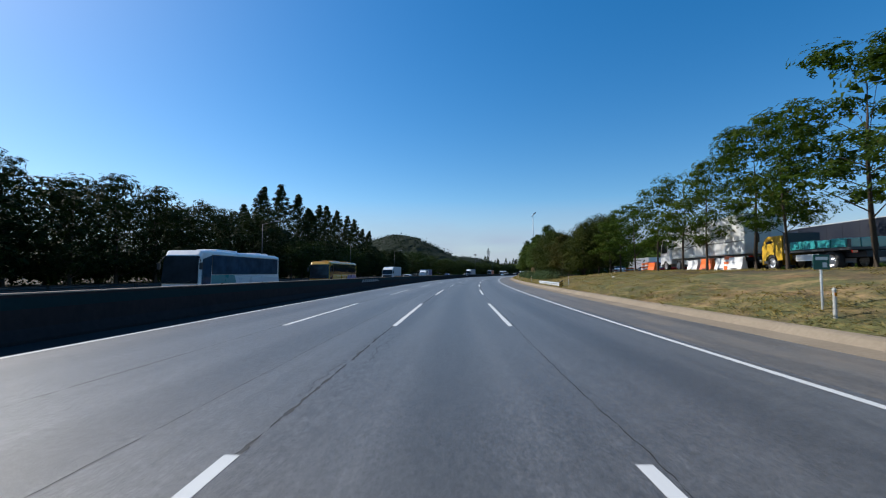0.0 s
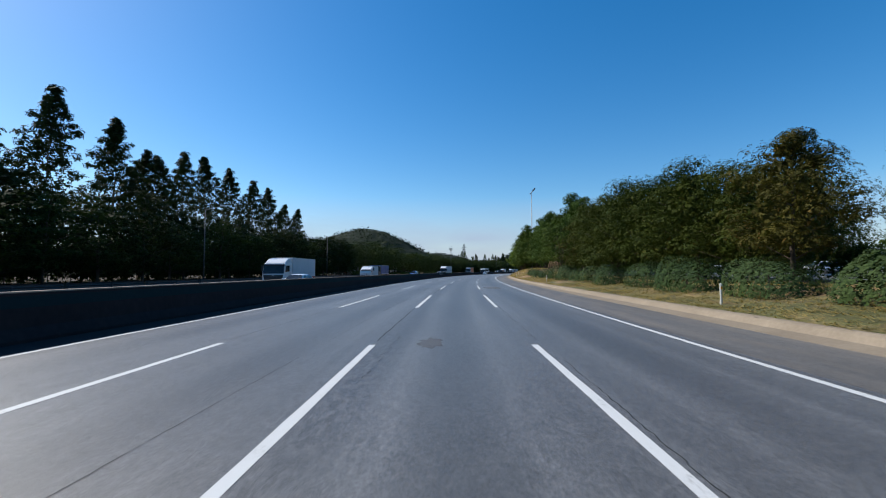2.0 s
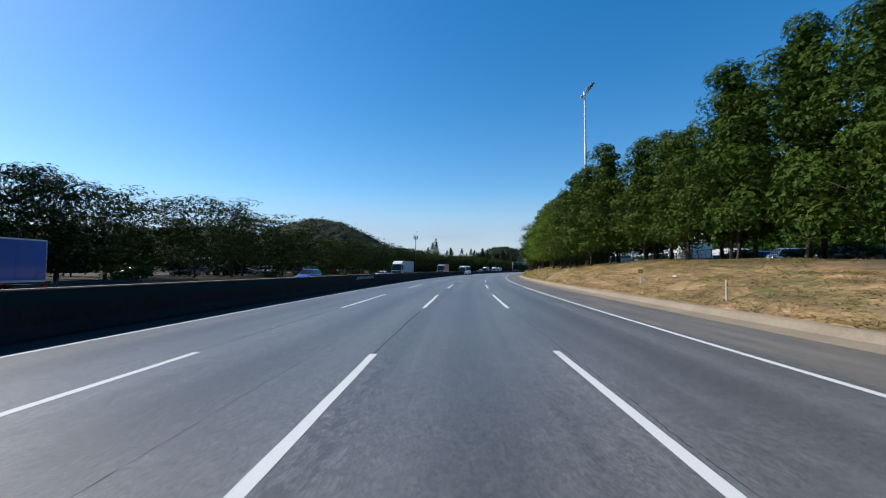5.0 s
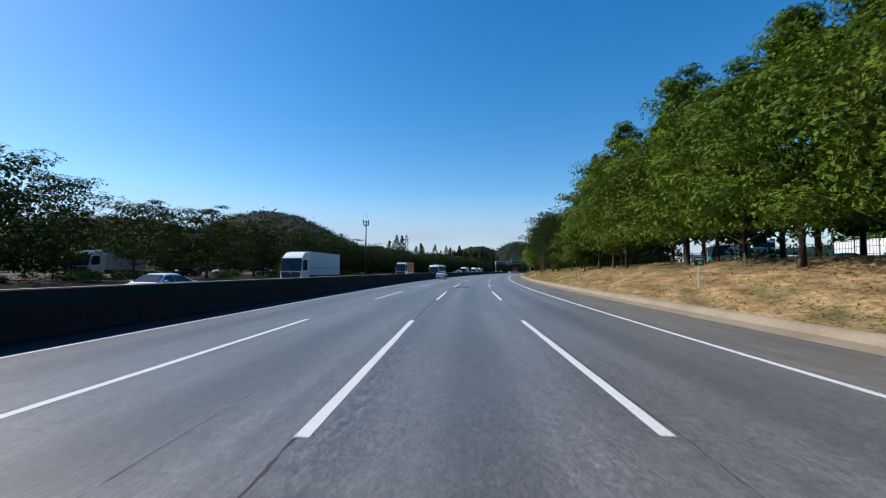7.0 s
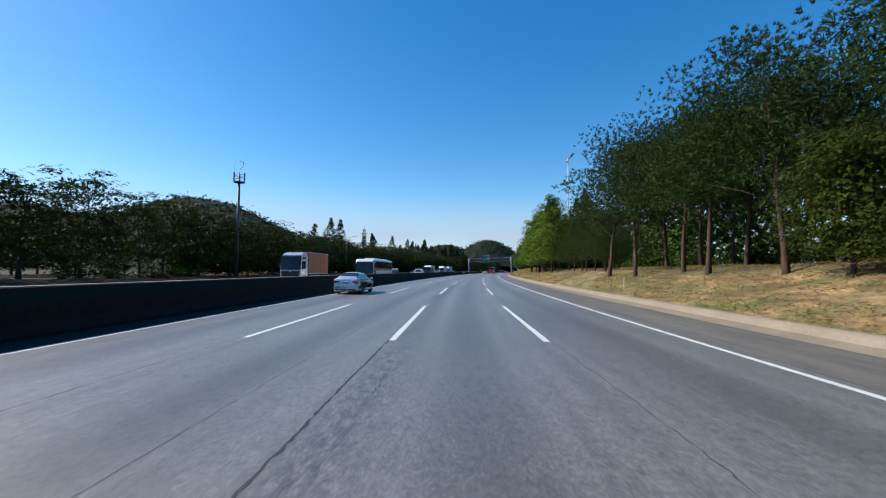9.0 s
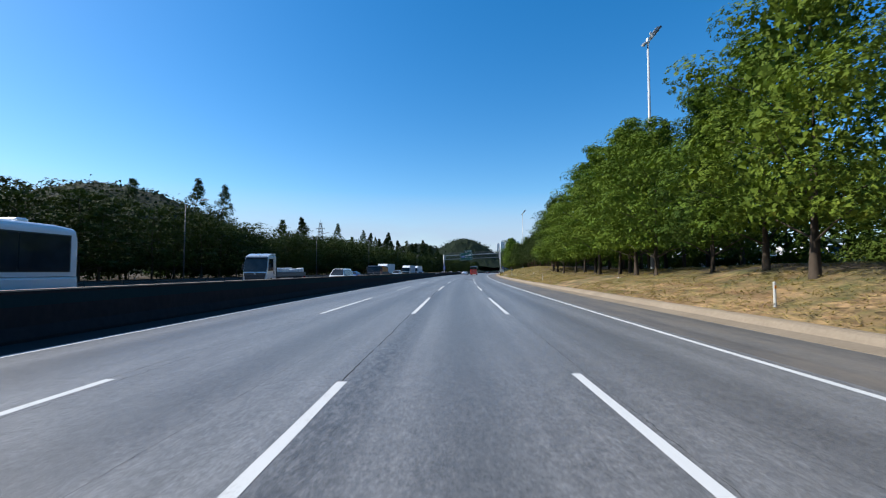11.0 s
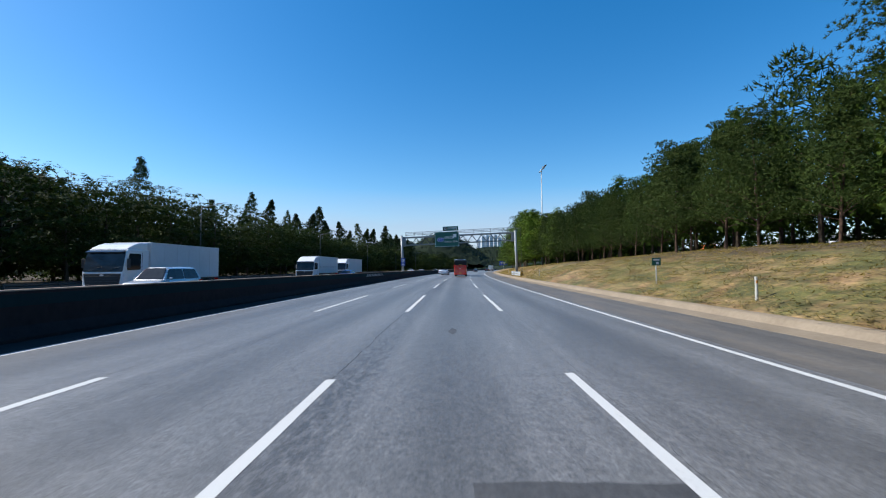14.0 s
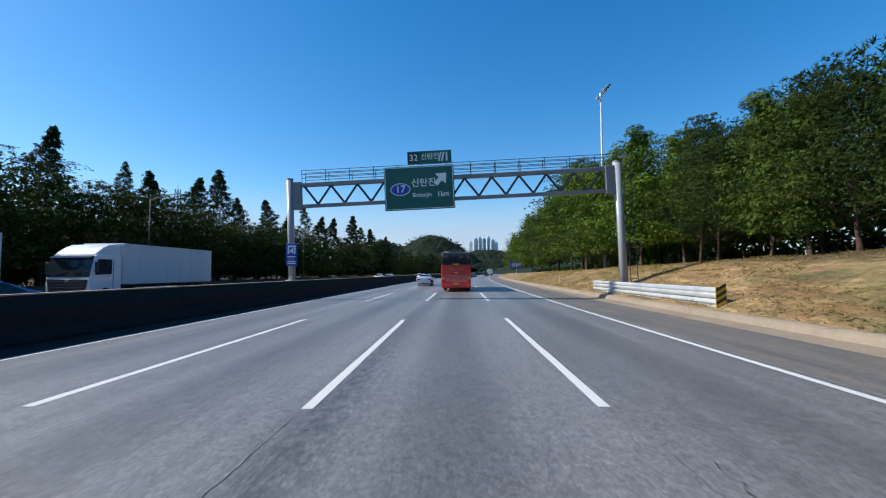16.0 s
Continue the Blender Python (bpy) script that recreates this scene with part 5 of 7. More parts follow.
def arc(cy, cz, r, a0, a1, n):
    return [(cy + r * math.cos(radians(a0 + (a1 - a0) * i / n)), cz + r * math.sin(radians(a0 + (a1 - a0) * i / n))) for i in range(n + 1)]


WHEELS = {}


def wheel(parent, x, y, r, w, style="alloy"):
    """A tyre with its rim. x is the outer face's side."""
    key = (round(r, 3), round(w, 3), style)
    if key not in WHEELS:
        n = 24
        sec = [(-w / 2, r * 0.62), (-w / 2, r * 0.9), (-w / 2 + 0.03, r * 0.985), (0, r), (w / 2 - 0.03, r * 0.985), (w / 2, r * 0.9), (w / 2, r * 0.62), (w / 2 - 0.03, r * 0.6), (-w / 2 + 0.03, r * 0.6)]
        v, f = [], []
        for i in range(n):
            a = 2 * math.pi * i / n
            v += [(sx, sr * math.cos(a), sr * math.sin(a)) for sx, sr in sec]
        m = len(sec)
        for i in range(n):
            for j in range(m):
                f.append((i * m + j, ((i + 1) % n) * m + j, ((i + 1) % n) * m + (j + 1) % m, i * m + (j + 1) % m))
        tyre = mesh_from("wheel", v, f, TYRE, smooth=True)
        v, f = [], []
        spokes = 5 if style == "alloy" else 10
        ri = r * 0.63
        for i in range(spokes * 4):
            a = 2 * math.pi * i / (spokes * 4)
            dip = 0.0 if i % 4 in (0, 1) else 0.045
            v += [(w / 2 - 0.012 - dip * 0.3, ri * math.cos(a), ri * math.sin(a)), (w / 2 - 0.03 - dip, ri * 0.62 * math.cos(a), ri * 0.62 * math.sin(a)), (w / 2 - 0.02, ri * 0.25 * math.cos(a), ri * 0.25 * math.sin(a))]
        k = spokes * 4
        for i in range(k):
            j = (i + 1) % k
            f += [(3 * i, 3 * j, 3 * j + 1, 3 * i + 1), (3 * i + 1, 3 * j + 1, 3 * j + 2, 3 * i + 2)]
        f.append(tuple(3 * i + 2 for i in range(k)))
        f2 = [tuple(reversed(q)) for q in f]
        rim = mesh_from("rim", v + [(-a, b, c) for a, b, c in v], f + [tuple(len(v) + q for q in t) for t in f2], RIM)
        WHEELS[key] = (tyre, rim)
    tyre, rim = WHEELS[key]
    t = put("wheel", tyre, parent, m=Matrix.Translation((x, y, r)))
    put("rim", rim, t)


def quad_bm(pts, thick=0.012):
    """A thin pane from four corners, thickened along its normal, corners bevelled."""
    p = [Vector(q) for q in pts]
    n = (p[1] - p[0]).cross(p[2] - p[0]).normalized()
    c = sum(p, Vector()) / len(p)
    ring = []
    for i in range(len(p)):
        a, b, d = p[i - 1], p[i], p[(i + 1) % len(p)]
        ring += [b + (a - b).normalized() * min(0.06, (a - b).length * 0.2), b + ((a - b).normalized() + (d - b).normalized()) * 0.012, b + (d - b).normalized() * min(0.06, (d - b).length * 0.2)]
    bm = bmesh.new()
    lo = [bm.verts.new(q - n * thick) for q in ring]
    hi = [bm.verts.new(q + n * thick) for q in ring]
    bm.faces.new(lo[::-1])
    bm.faces.new(hi)
    for i in range(len(ring)):
        j = (i + 1) % len(ring)
        bm.faces.new((lo[i], lo[j], hi[j], hi[i]))
    return bm


def body_outline(y0, y1, top, zb, axles, wr):
    """A side view: along the bottom with wheel arches from y0 to y1, then back along the given top points."""
    pts = [(y0, zb + 0.06), (y0 + 0.08, zb)]
    for a in sorted(axles):
        pts += [(a - wr, zb)] + arc(a, wr * 0.86, wr, 178, 2, 10)[0:] + [(a + wr, zb)]
    pts += [(y1 - 0.08, zb), (y1, zb + 0.06)]
    return pts + list(top)


def car(label, paint, m, L=4.55, W=1.78, H=1.44, kind="sedan", category="car", group="", detail=True, z_off=0.0):
    """A passenger car: lower body with arches, greenhouse, panes, lamps, wheels and mirrors."""
    ob = thing({"sedan": "car", "suv": "suv", "van": "van"}[kind], label, category, m, group)
    h, wr = L / 2, 0.33
    fa, ra = h - 0.86, -h + 0.98
    belt = {"sedan": 0.92, "suv": 1.05, "van": 1.1}[kind]
    if kind == "sedan":
        top = [(h, 0.5), (h - 0.03, 0.62), (h - 0.14, 0.72), (h - 0.4, 0.79), (h - 0.8, 0.86), (h - 1.25, belt), (0.2, belt + 0.02), (-h + 0.7, belt + 0.05), (-h + 0.22, belt + 0.09), (-h + 0.05, belt + 0.09), (-h + 0.07, belt), (-h + 0.0, 0.74), (-h - 0.03, 0.62), (-h - 0.05, 0.45)]
        gh = dict(fb=h - 1.1, ft=h - 1.95, rt=-h + 1.45, rb=-h + 0.3)
    elif kind == "suv":
        top = [(h, 0.6), (h - 0.05, 0.84), (h - 0.3, 0.95), (h - 1.15, belt), (0, belt + 0.02), (-h + 0.3, belt + 0.04), (-h + 0.03, belt - 0.02), (-h, 0.7), (-h - 0.02, 0.5)]
        gh = dict(fb=h - 1.05, ft=h - 1.75, rt=-h + 0.45, rb=-h + 0.12)
    else:
        top = [(h, 0.6), (h - 0.03, 0.9), (h - 0.3, 1.02), (h - 0.55, belt), (0, belt), (-h + 0.2, belt), (-h + 0.02, belt - 0.02), (-h, 0.7), (-h - 0.01, 0.5)]
        gh = dict(fb=h - 0.45, ft=h - 1.25, rt=-h + 0.22, rb=-h + 0.06)
    zb = 0.2
    out = body_outline(-h - 0.02, h, top, zb, (ra, fa), wr + 0.05)

    def squeeze(c):
        k = 1 - 0.13 * max(0, (abs(c.y) / h - 0.55) / 0.45) ** 2.2
        t = 1 - 0.06 * max(0, (c.z - 0.55)) - 0.05 * max(0, 0.4 - c.z)
        return Vector((c.x * k * t, c.y, c.z))

    part("body", extrude_bm(out, "x", -W / 2, W / 2, 0.11, 4, squeeze), paint, ob, smooth=True)
    part("underbody", box_bm(-W / 2 + 0.2, W / 2 - 0.2, -h + 0.3, h - 0.3, 0.16, 0.5), TRIM, ob)
    wb, wt = W / 2 - 0.07, W / 2 - 0.29
    zb2, zt = belt + 0.0, H
    # greenhouse with a crowned roof
    st = [(gh["rb"], zb2 + 0.06, 0), (gh["rt"], zt - 0.03, 1), ((gh["rt"] + gh["ft"]) / 2, zt, 1), (gh["ft"], zt - 0.04, 1), (gh["fb"], zb2, 0)]
    bm = bmesh.new()
    rows = []
    for y, z, up in st:
        w = wt if up else wb - 0.02
        rows.append([bm.verts.new(p) for p in ((-wb, y if not up else y, zb2), (-w, y, z - (0.07 if up else 0)), (-w * 0.72, y, z + (0.0 if up else 0.0)), (w * 0.72, y, z), (w, y, z - (0.07 if up else 0)), (wb, y, zb2))])
    for a, b in zip(rows, rows[1:]):
        for i in range(5):
            bm.faces.new((a[i], a[i + 1], b[i + 1], b[i]))
    part("roof", bm, paint, ob, smooth=kind == "sedan")
    side_z0, side_z1 = zb2 + 0.05, zt - 0.13

    def sx(z):
        return wb + (wt - wb) * (z - zb2) / (zt - 0.07 - zb2)

    def along(z, back):
        u = (z - zb2) / (zt - 0.04 - zb2)
        return (gh["rb"] + (gh["rt"] - gh["rb"]) * u) if back else (gh["fb"] + (gh["ft"] - gh["fb"]) * u)

    mid = (gh["rt"] + gh["ft"]) / 2 + 0.05
    for sgn in (-1, 1):
        for y0b, y0t, y1b, y1t in ((along(side_z0, True) + 0.16, along(side_z1, True) + 0.12, mid - 0.04, mid - 0.04), (mid + 0.04, mid + 0.04, along(side_z0, False) - 0.22, along(side_z1, False) - 0.1)):
            q = [(sgn * (sx(side_z0) + 0.006), y0b, side_z0), (sgn * (sx(side_z0) + 0.006), y1b, side_z0), (sgn * (sx(side_z1) + 0.006), y1t, side_z1), (sgn * (sx(side_z1) + 0.006), y0t, side_z1)]
            part("side_window", quad_bm(q if sgn > 0 else q[::-1]), GLASS, ob)
    def pane(yb, yt, zlo, zhi, name):
        q = []
        for z in (zlo, zhi):
            u = (z - zb2) / (zt - 0.03 - zb2)
            y = yb + (yt - yb) * u
            w = wb + (wt - wb) * u - 0.1
            q.append((w, y, z))
        q = [(-q[0][0], q[0][1], q[0][2]), q[0], q[1], (-q[1][0], q[1][1], q[1][2])]
        part(name, quad_bm(q, 0.03), GLASS, ob)
    pane(gh["rb"], gh["rt"], zb2 + 0.12, zt - 0.07, "rear_window")
    pane(gh["fb"], gh["ft"], zb2 + 0.06, zt - 0.1, "windshield")
    for sgn in (-1, 1):
        wheel(ob, sgn * (W / 2 - 0.13), fa, wr, 0.2)
        wheel(ob, sgn * (W / 2 - 0.13), ra, wr, 0.2)
        zl = belt - 0.1
        x0, x1 = sorted((sgn * 0.42, sgn * (W / 2 - 0.075)))
        bm = extrude_bm([(x0, zl - 0.02 if sgn > 0 else zl - 0.12), (x1, zl - 0.12 if sgn > 0 else zl - 0.02), (x1, zl + 0.06), (x0, zl + 0.06)] if sgn < 0 else [(x0, zl - 0.02), (x1, zl - 0.12), (x1, zl + 0.06), (x0, zl + 0.03)], "y", -h - 0.035, -h + 0.35, 0.015)
        part("tail_lamp", bm, RED_LENS, ob, "red tail lamp")
        bm = extrude_bm([(x0, 0.66), (x1, 0.7), (x1, 0.8), (x0, 0.74)] if sgn > 0 else [(x0, 0.7), (x1, 0.66), (x1, 0.74), (x0, 0.8)], "y", h - 0.42, h + 0.004, 0.015)
        part("headlamp", bm, CLEAR_LENS, ob, "clear headlamp")
        mx = sgn * (W / 2 + 0.02)
        part("mirror", box_bm(min(mx, mx + sgn * 0.16), max(mx, mx + sgn * 0.16), gh["fb"] - 0.42, gh["fb"] - 0.3, belt + 0.02, belt + 0.15, 0.03), TRIM if kind == "van" else paint, ob)
        for yy in (mid - 0.75, mid + 0.35):
            part("door_handle", box_bm(min(sgn * (W / 2 - 0.03), sgn * (W / 2 + 0.012)), max(sgn * (W / 2 - 0.03), sgn * (W / 2 + 0.012)), yy, yy + 0.17, belt - 0.15, belt - 0.12, 0.008), paint, ob)
    part("number_plate", box_bm(-0.27, 0.27, -h - 0.042, -h - 0.005, 0.7, 0.83, 0.008), SIGN_WHITE, ob, "white number plate with an unreadable dark bar")
    part("plate_bar", box_bm(-0.2, 0.2, -h - 0.047, -h - 0.04, 0.745, 0.79), TRIM, ob)
    part("rear_bumper", box_bm(-W / 2 + 0.2, W / 2 - 0.2, -h - 0.045, -h + 0.1, 0.26, 0.36, 0.03), TRIM, ob)
    part("grille", box_bm(-0.45, 0.45, h - 0.03, h + 0.012, 0.38, 0.56, 0.03), TRIM, ob)
    return ob


def rounded(x0, x1, z0, z1, r, n=4):
    p = []
    for cx, cz, a in ((x1 - r, z1 - r, 0), (x0 + r, z1 - r, 90), (x0 + r, z0 + 0.02, 180), (x1 - r, z0 + 0.02, 270)):
        if a < 180:
            p += [(cx + r * math.cos(radians(a + 90 * i / n)), cz + r * math.sin(radians(a + 90 * i / n))) for i in range(n + 1)]
        else:
            p.append((x0 if a == 180 else x1, z0))
    return p


def coach(label, m, paint, upper, L=11.6, W=2.5, H=3.35, stripe=None, skirt=None, glass=None, back=None):
    """A touring coach with arched skirts, window bands, lamps, mirrors, roof pods and wheels."""
    glass = glass or GLASS
    ob = thing("coach", label, "coach", m)
    h, wr = L / 2, 0.5
    axles = (-h + 3.1, h - 2.6)
    low = body_outline(-h, h, [(h + 0.05, 0.7), (h + 0.02, 1.45), (-h, 1.45), (-h - 0.03, 0.8)], 0.32, axles, wr + 0.08)
    part("lower_body", extrude_bm(low, "x", -W / 2, W / 2, 0.08, 3), skirt or paint, ob)
    up = bmesh.new()
    rings = []
    for y, zt, ins in ((-h, H - 0.28, 0.05), (-h + 0.12, H - 0.06, 0.0), (-h + 0.7, H, 0.0), (h - 1.0, H, 0.0), (h - 0.35, H - 0.05, 0.02), (h - 0.12, H - 0.35, 0.06), (h + 0.02, 1.45, 0.04)):
        if zt < 1.6:
            zt = 1.75
        rings.append([up.verts.new((x * (1 - ins), y, z)) for x, z in rounded(-W / 2 + 0.004, W / 2 - 0.004, 1.45, zt, min(0.22, (zt - 1.45) * 0.45))])
    n = len(rings[0])
    for a, b in zip(rings, rings[1:]):
        for i in range(n):
            up.faces.new((a[i], a[(i + 1) % n], b[(i + 1) % n], b[i]))
    up.faces.new(rings[0][::-1])
    up.faces.new(rings[-1])
    part("upper_body", up, upper, ob)
    # panes
    for sgn in (-1, 1):
        x = sgn * (W / 2 + 0.008)
        y = -h + 0.35
        x0, x1 = sorted((sgn * (W / 2 - 0.05), sgn * (W / 2 + 0.004)))
        part("window_band", box_bm(x0, x1, -h + 0.3, h - 1.3, 1.58, H - 0.3, 0.004), TRIM, ob)
        k = 6
        step = (L - 1.75) / k
        for i in range(k):
            q = [(x, y + 0.012, 1.62), (x, y + step - 0.012, 1.62), (x, y + step - 0.012, H - 0.34), (x, y + 0.012, H - 0.34)]
            part("side_window", quad_bm(q if sgn > 0 else q[::-1], 0.01), glass, ob)
            y += step
        q = [(x, y + 0.22, 0.98), (x, h - 0.2, 0.95), (x, h - 0.3, H - 0.62), (x, y + 0.1, H - 0.34)]
        part("side_window", quad_bm(q if sgn > 0 else q[::-1], 0.01), glass, ob)
        if stripe:
            q = [(x, h - 4.4, 0.98), (x, h - 1.25, 0.98), (x, h - 1.3, 1.56), (x, h - 4.1, 1.56)]
            part("stripe_panel", quad_bm(q if sgn > 0 else q[::-1], 0.008), stripe, ob)
        for a in axles:
            wheel(ob, sgn * (W / 2 - 0.19), a, wr, 0.3, "truck")
        part("mirror", box_bm(min(sgn * 1.3, sgn * 1.5), max(sgn * 1.3, sgn * 1.5), h + 0.05, h + 0.16, 1.9, 2.35, 0.03), TRIM, ob)
        part("mirror_arm", rod_bm((sgn * 1.15, h - 0.05, 2.75), (sgn * 1.4, h + 0.1, 2.3), 0.025), TRIM, ob)
        part("tail_lamp", box_bm(min(sgn * 0.98, sgn * 1.2), max(sgn * 0.98, sgn * 1.2), -h - 0.05, -h + 0.02, 0.82, 1.02, 0.02), RED_LENS, ob, "red tail lamp")
        part("turn_lamp", box_bm(min(sgn * 0.98, sgn * 1.2), max(sgn * 0.98, sgn * 1.2), -h - 0.045, -h + 0.02, 1.08, 1.2, 0.02), AMBER_LENS, ob, "amber turn lamp")
        part("headlamp", box_bm(min(sgn * 0.62, sgn * 1.16), max(sgn * 0.62, sgn * 1.16), h - 0.02, h + 0.07, 0.62, 0.86, 0.04), CLEAR_LENS, ob, "clear headlamp")
    part("rear_window", quad_bm([(-1.17, -h - 0.012, 2.32), (1.17, -h - 0.012, 2.32), (1.13, -h - 0.006, H - 0.32), (-1.13, -h - 0.006, H - 0.32)], 0.02), glass, ob)
    part("windshield", quad_bm([(1.2, h + 0.13, 1.02), (-1.2, h + 0.13, 1.02), (-1.13, h - 0.05, H - 0.42), (1.13, h - 0.05, H - 0.42)], 0.02), GLASS, ob)
    for sgn in (-1, 1):
        part("wiper", rod_bm((sgn * 0.2, h + 0.17, 1.02), (sgn * 0.85, h + 0.15, 1.2), 0.015, sides=5), TRIM, ob)
    if back:
        part("rear_cap", box_bm(-W / 2 + 0.06, W / 2 - 0.06, -h - 0.004, -h + 0.3, 2.24, H - 0.1, 0.09, 3), back, ob, "black rear cap round the window")
    part("engine_grille", box_bm(-0.75, 0.75, -h - 0.04, -h, 0.5, 0.62, 0.01), TRIM, ob)
    part("rear_bumper", box_bm(-W / 2 + 0.03, W / 2 - 0.03, -h - 0.09, -h + 0.1, 0.36, 0.66, 0.05), skirt or paint, ob)
    for a, b in ((0.4, 3.2), (-3.4, -2.4), (-4.6, -4.2)):
        part("roof_pod", box_bm(-0.75, 0.75, a, b, H - 0.03, H + 0.14, 0.07, 3), upper, ob)
    return ob


def truck(label, m, cab_paint, box_mat, Lbox=7.0, Hbox=3.5, W=2.45, cab_len=2.2, cab_h=2.9, deflector=True, load=None, tractor=False, box_low=1.05):
    """A lorry: cab, chassis, box or load bed, wheels, lamps. The cab's front is at y = 0 and the rest lies behind it."""
    ob = thing("truck", label, "truck", m)
    wr = 0.48
    cab = [(-cab_len, 0.62), (-cab_len + 0.45, 0.62)] + arc(-cab_len * 0.48, wr * 0.9, wr + 0.08, 165, 15, 8) + [(-0.2, 0.42), (0.0, 0.48), (0.02, 1.35), (-0.03, 1.55), (-0.32, cab_h - 0.12), (-0.5, cab_h), (-cab_len + 0.05, cab_h), (-cab_len, cab_h - 0.05)]
    part("cab", extrude_bm(cab, "x", -W / 2, W / 2, 0.09, 3), cab_paint, ob)
    zw = min(1.52, cab_h * 0.54)
    part("windshield", quad_bm([(W / 2 - 0.03, -0.02, zw), (-W / 2 + 0.03, -0.02, zw), (-W / 2 + 0.06, -0.3, cab_h - 0.16), (W / 2 - 0.06, -0.3, cab_h - 0.16)], 0.03), GLASS, ob)
    part("sun_visor", extrude_bm([(-0.34, cab_h - 0.16), (-0.1, cab_h - 0.24), (-0.08, cab_h - 0.2), (-0.34, cab_h - 0.08)], "x", -W / 2 + 0.08, W / 2 - 0.08, 0.01), GLASS, ob)
    part("grille", extrude_bm([(-W * 0.47, zw - 0.1), (-W * 0.4, 0.6), (W * 0.4, 0.6), (W * 0.47, zw - 0.1)], "y", -0.02, 0.05, 0.03), TRIM, ob, "black front grille")
    for z in (0.78, 0.94, 1.1, 1.26):
        part("grille_bar", box_bm(-W * (0.28 + 0.1 * z), W * (0.28 + 0.1 * z), 0.04, 0.066, z - 0.014, z + 0.014, 0.006), DARK_STEEL, ob)
    part("grille_badge", oval(0, zw - 0.2, 0.11, 0.06, 0.05, 0.066), STEEL, ob)
    part("wiper", rod_bm((-0.1, 0.03, zw + 0.02), (-W * 0.42, -0.05, zw + 0.3), 0.012, sides=5), TRIM, ob)
    part("wiper", rod_bm((W * 0.4, 0.03, zw + 0.02), (0.1, -0.05, zw + 0.3), 0.012, sides=5), TRIM, ob)
    for sgn in (-1, 1):
        x0, x1 = sorted((sgn * (W / 2 - 0.06), sgn * (W / 2 + 0.006)))
        part("corner_vane", extrude_bm([(x0, 0.75), (x1, 0.75), (x1, zw + 0.1), (x0, zw + 0.1)], "y", -0.42, -0.02, 0.02), cab_paint, ob)
        part("door_line", box_bm(min(sgn * (W / 2 - 0.01), sgn * (W / 2 + 0.006)), max(sgn * (W / 2 - 0.01), sgn * (W / 2 + 0.006)), -cab_len + 0.62, -cab_len + 0.65, 0.9, cab_h - 0.2), TRIM, ob)
        part("step", box_bm(min(sgn * (W / 2 - 0.2), sgn * (W / 2 + 0.01)), max(sgn * (W / 2 - 0.2), sgn * (W / 2 + 0.01)), -0.6, -0.15, 0.42, 0.6, 0.02), TRIM, ob)
    part("bumper", box_bm(-W / 2 + 0.02, W / 2 - 0.02, -0.15, 0.09, 0.36, 0.7, 0.05), cab_paint, ob)
    for sgn in (-1, 1):
        q = [(sgn * (W / 2 + 0.004), -cab_len + 0.75, 1.65), (sgn * (W / 2 + 0.004), -0.32, 1.6), (sgn * (W / 2 + 0.004), -0.5, cab_h - 0.28), (sgn * (W / 2 + 0.004), -cab_len + 0.75, cab_h - 0.28)]
        part("side_window", quad_bm(q if sgn > 0 else q[::-1], 0.01), GLASS, ob)
        part("headlamp", box_bm(min(sgn * 0.7, sgn * 1.12), max(sgn * 0.7, sgn * 1.12), 0.0, 0.1, 0.52, 0.68, 0.03), CLEAR_LENS, ob, "clear headlamp")
        part("mirror", box_bm(min(sgn * 1.3, sgn * 1.48), max(sgn * 1.3, sgn * 1.48), -0.3, -0.2, 1.75, 2.3, 0.03), TRIM, ob)
        part("mirror_arm", rod_bm((sgn * 1.15, -0.35, 2.35), (sgn * 1.4, -0.25, 2.2), 0.02), TRIM, ob)
        wheel(ob, sgn * (W / 2 - 0.17), -cab_len * 0.48, wr, 0.28, "truck")
        n = 3 if Lbox > 8.5 else 2 if Lbox > 5.5 else 1
        for i in range(n):
            wheel(ob, sgn * (W / 2 - 0.2), -cab_len - Lbox + 1.1 + 1.15 * i, wr, 0.34, "truck")
        if tractor:
            wheel(ob, sgn * (W / 2 - 0.2), -cab_len - 1.3, wr, 0.34, "truck")
        part("tail_lamp", box_bm(min(sgn * 0.85, sgn * 1.12), max(sgn * 0.85, sgn * 1.12), -cab_len - Lbox - 0.32, -cab_len - Lbox - 0.26, 0.82, 0.95, 0.01), RED_LENS, ob, "red tail lamp")
        part("side_guard", box_bm(min(sgn * 1.08, sgn * 1.13), max(sgn * 1.08, sgn * 1.13), -cab_len - Lbox * 0.62, -cab_len - 1.2, 0.5, 0.85, 0.015), STEEL, ob)
    part("chassis", box_bm(-0.45, 0.45, -cab_len - Lbox - 0.28, -0.4, 0.62, 0.92, 0.02), TRIM, ob)
    if deflector:
        rise = Hbox - cab_h - 0.06
        d = [(-cab_len + 0.05, cab_h - 0.02), (-0.42, cab_h - 0.02), (-0.6, cab_h + 0.22 * rise), (-0.95, cab_h + 0.6 * rise), (-1.4, cab_h + 0.88 * rise), (-cab_len + 0.05, cab_h + rise)]
        part("wind_deflector", extrude_bm(d, "x", -W / 2 + 0.08, W / 2 - 0.08, 0.07, 3), cab_paint, ob)
    y1, y0 = -cab_len - 0.12, -cab_len - 0.12 - Lbox
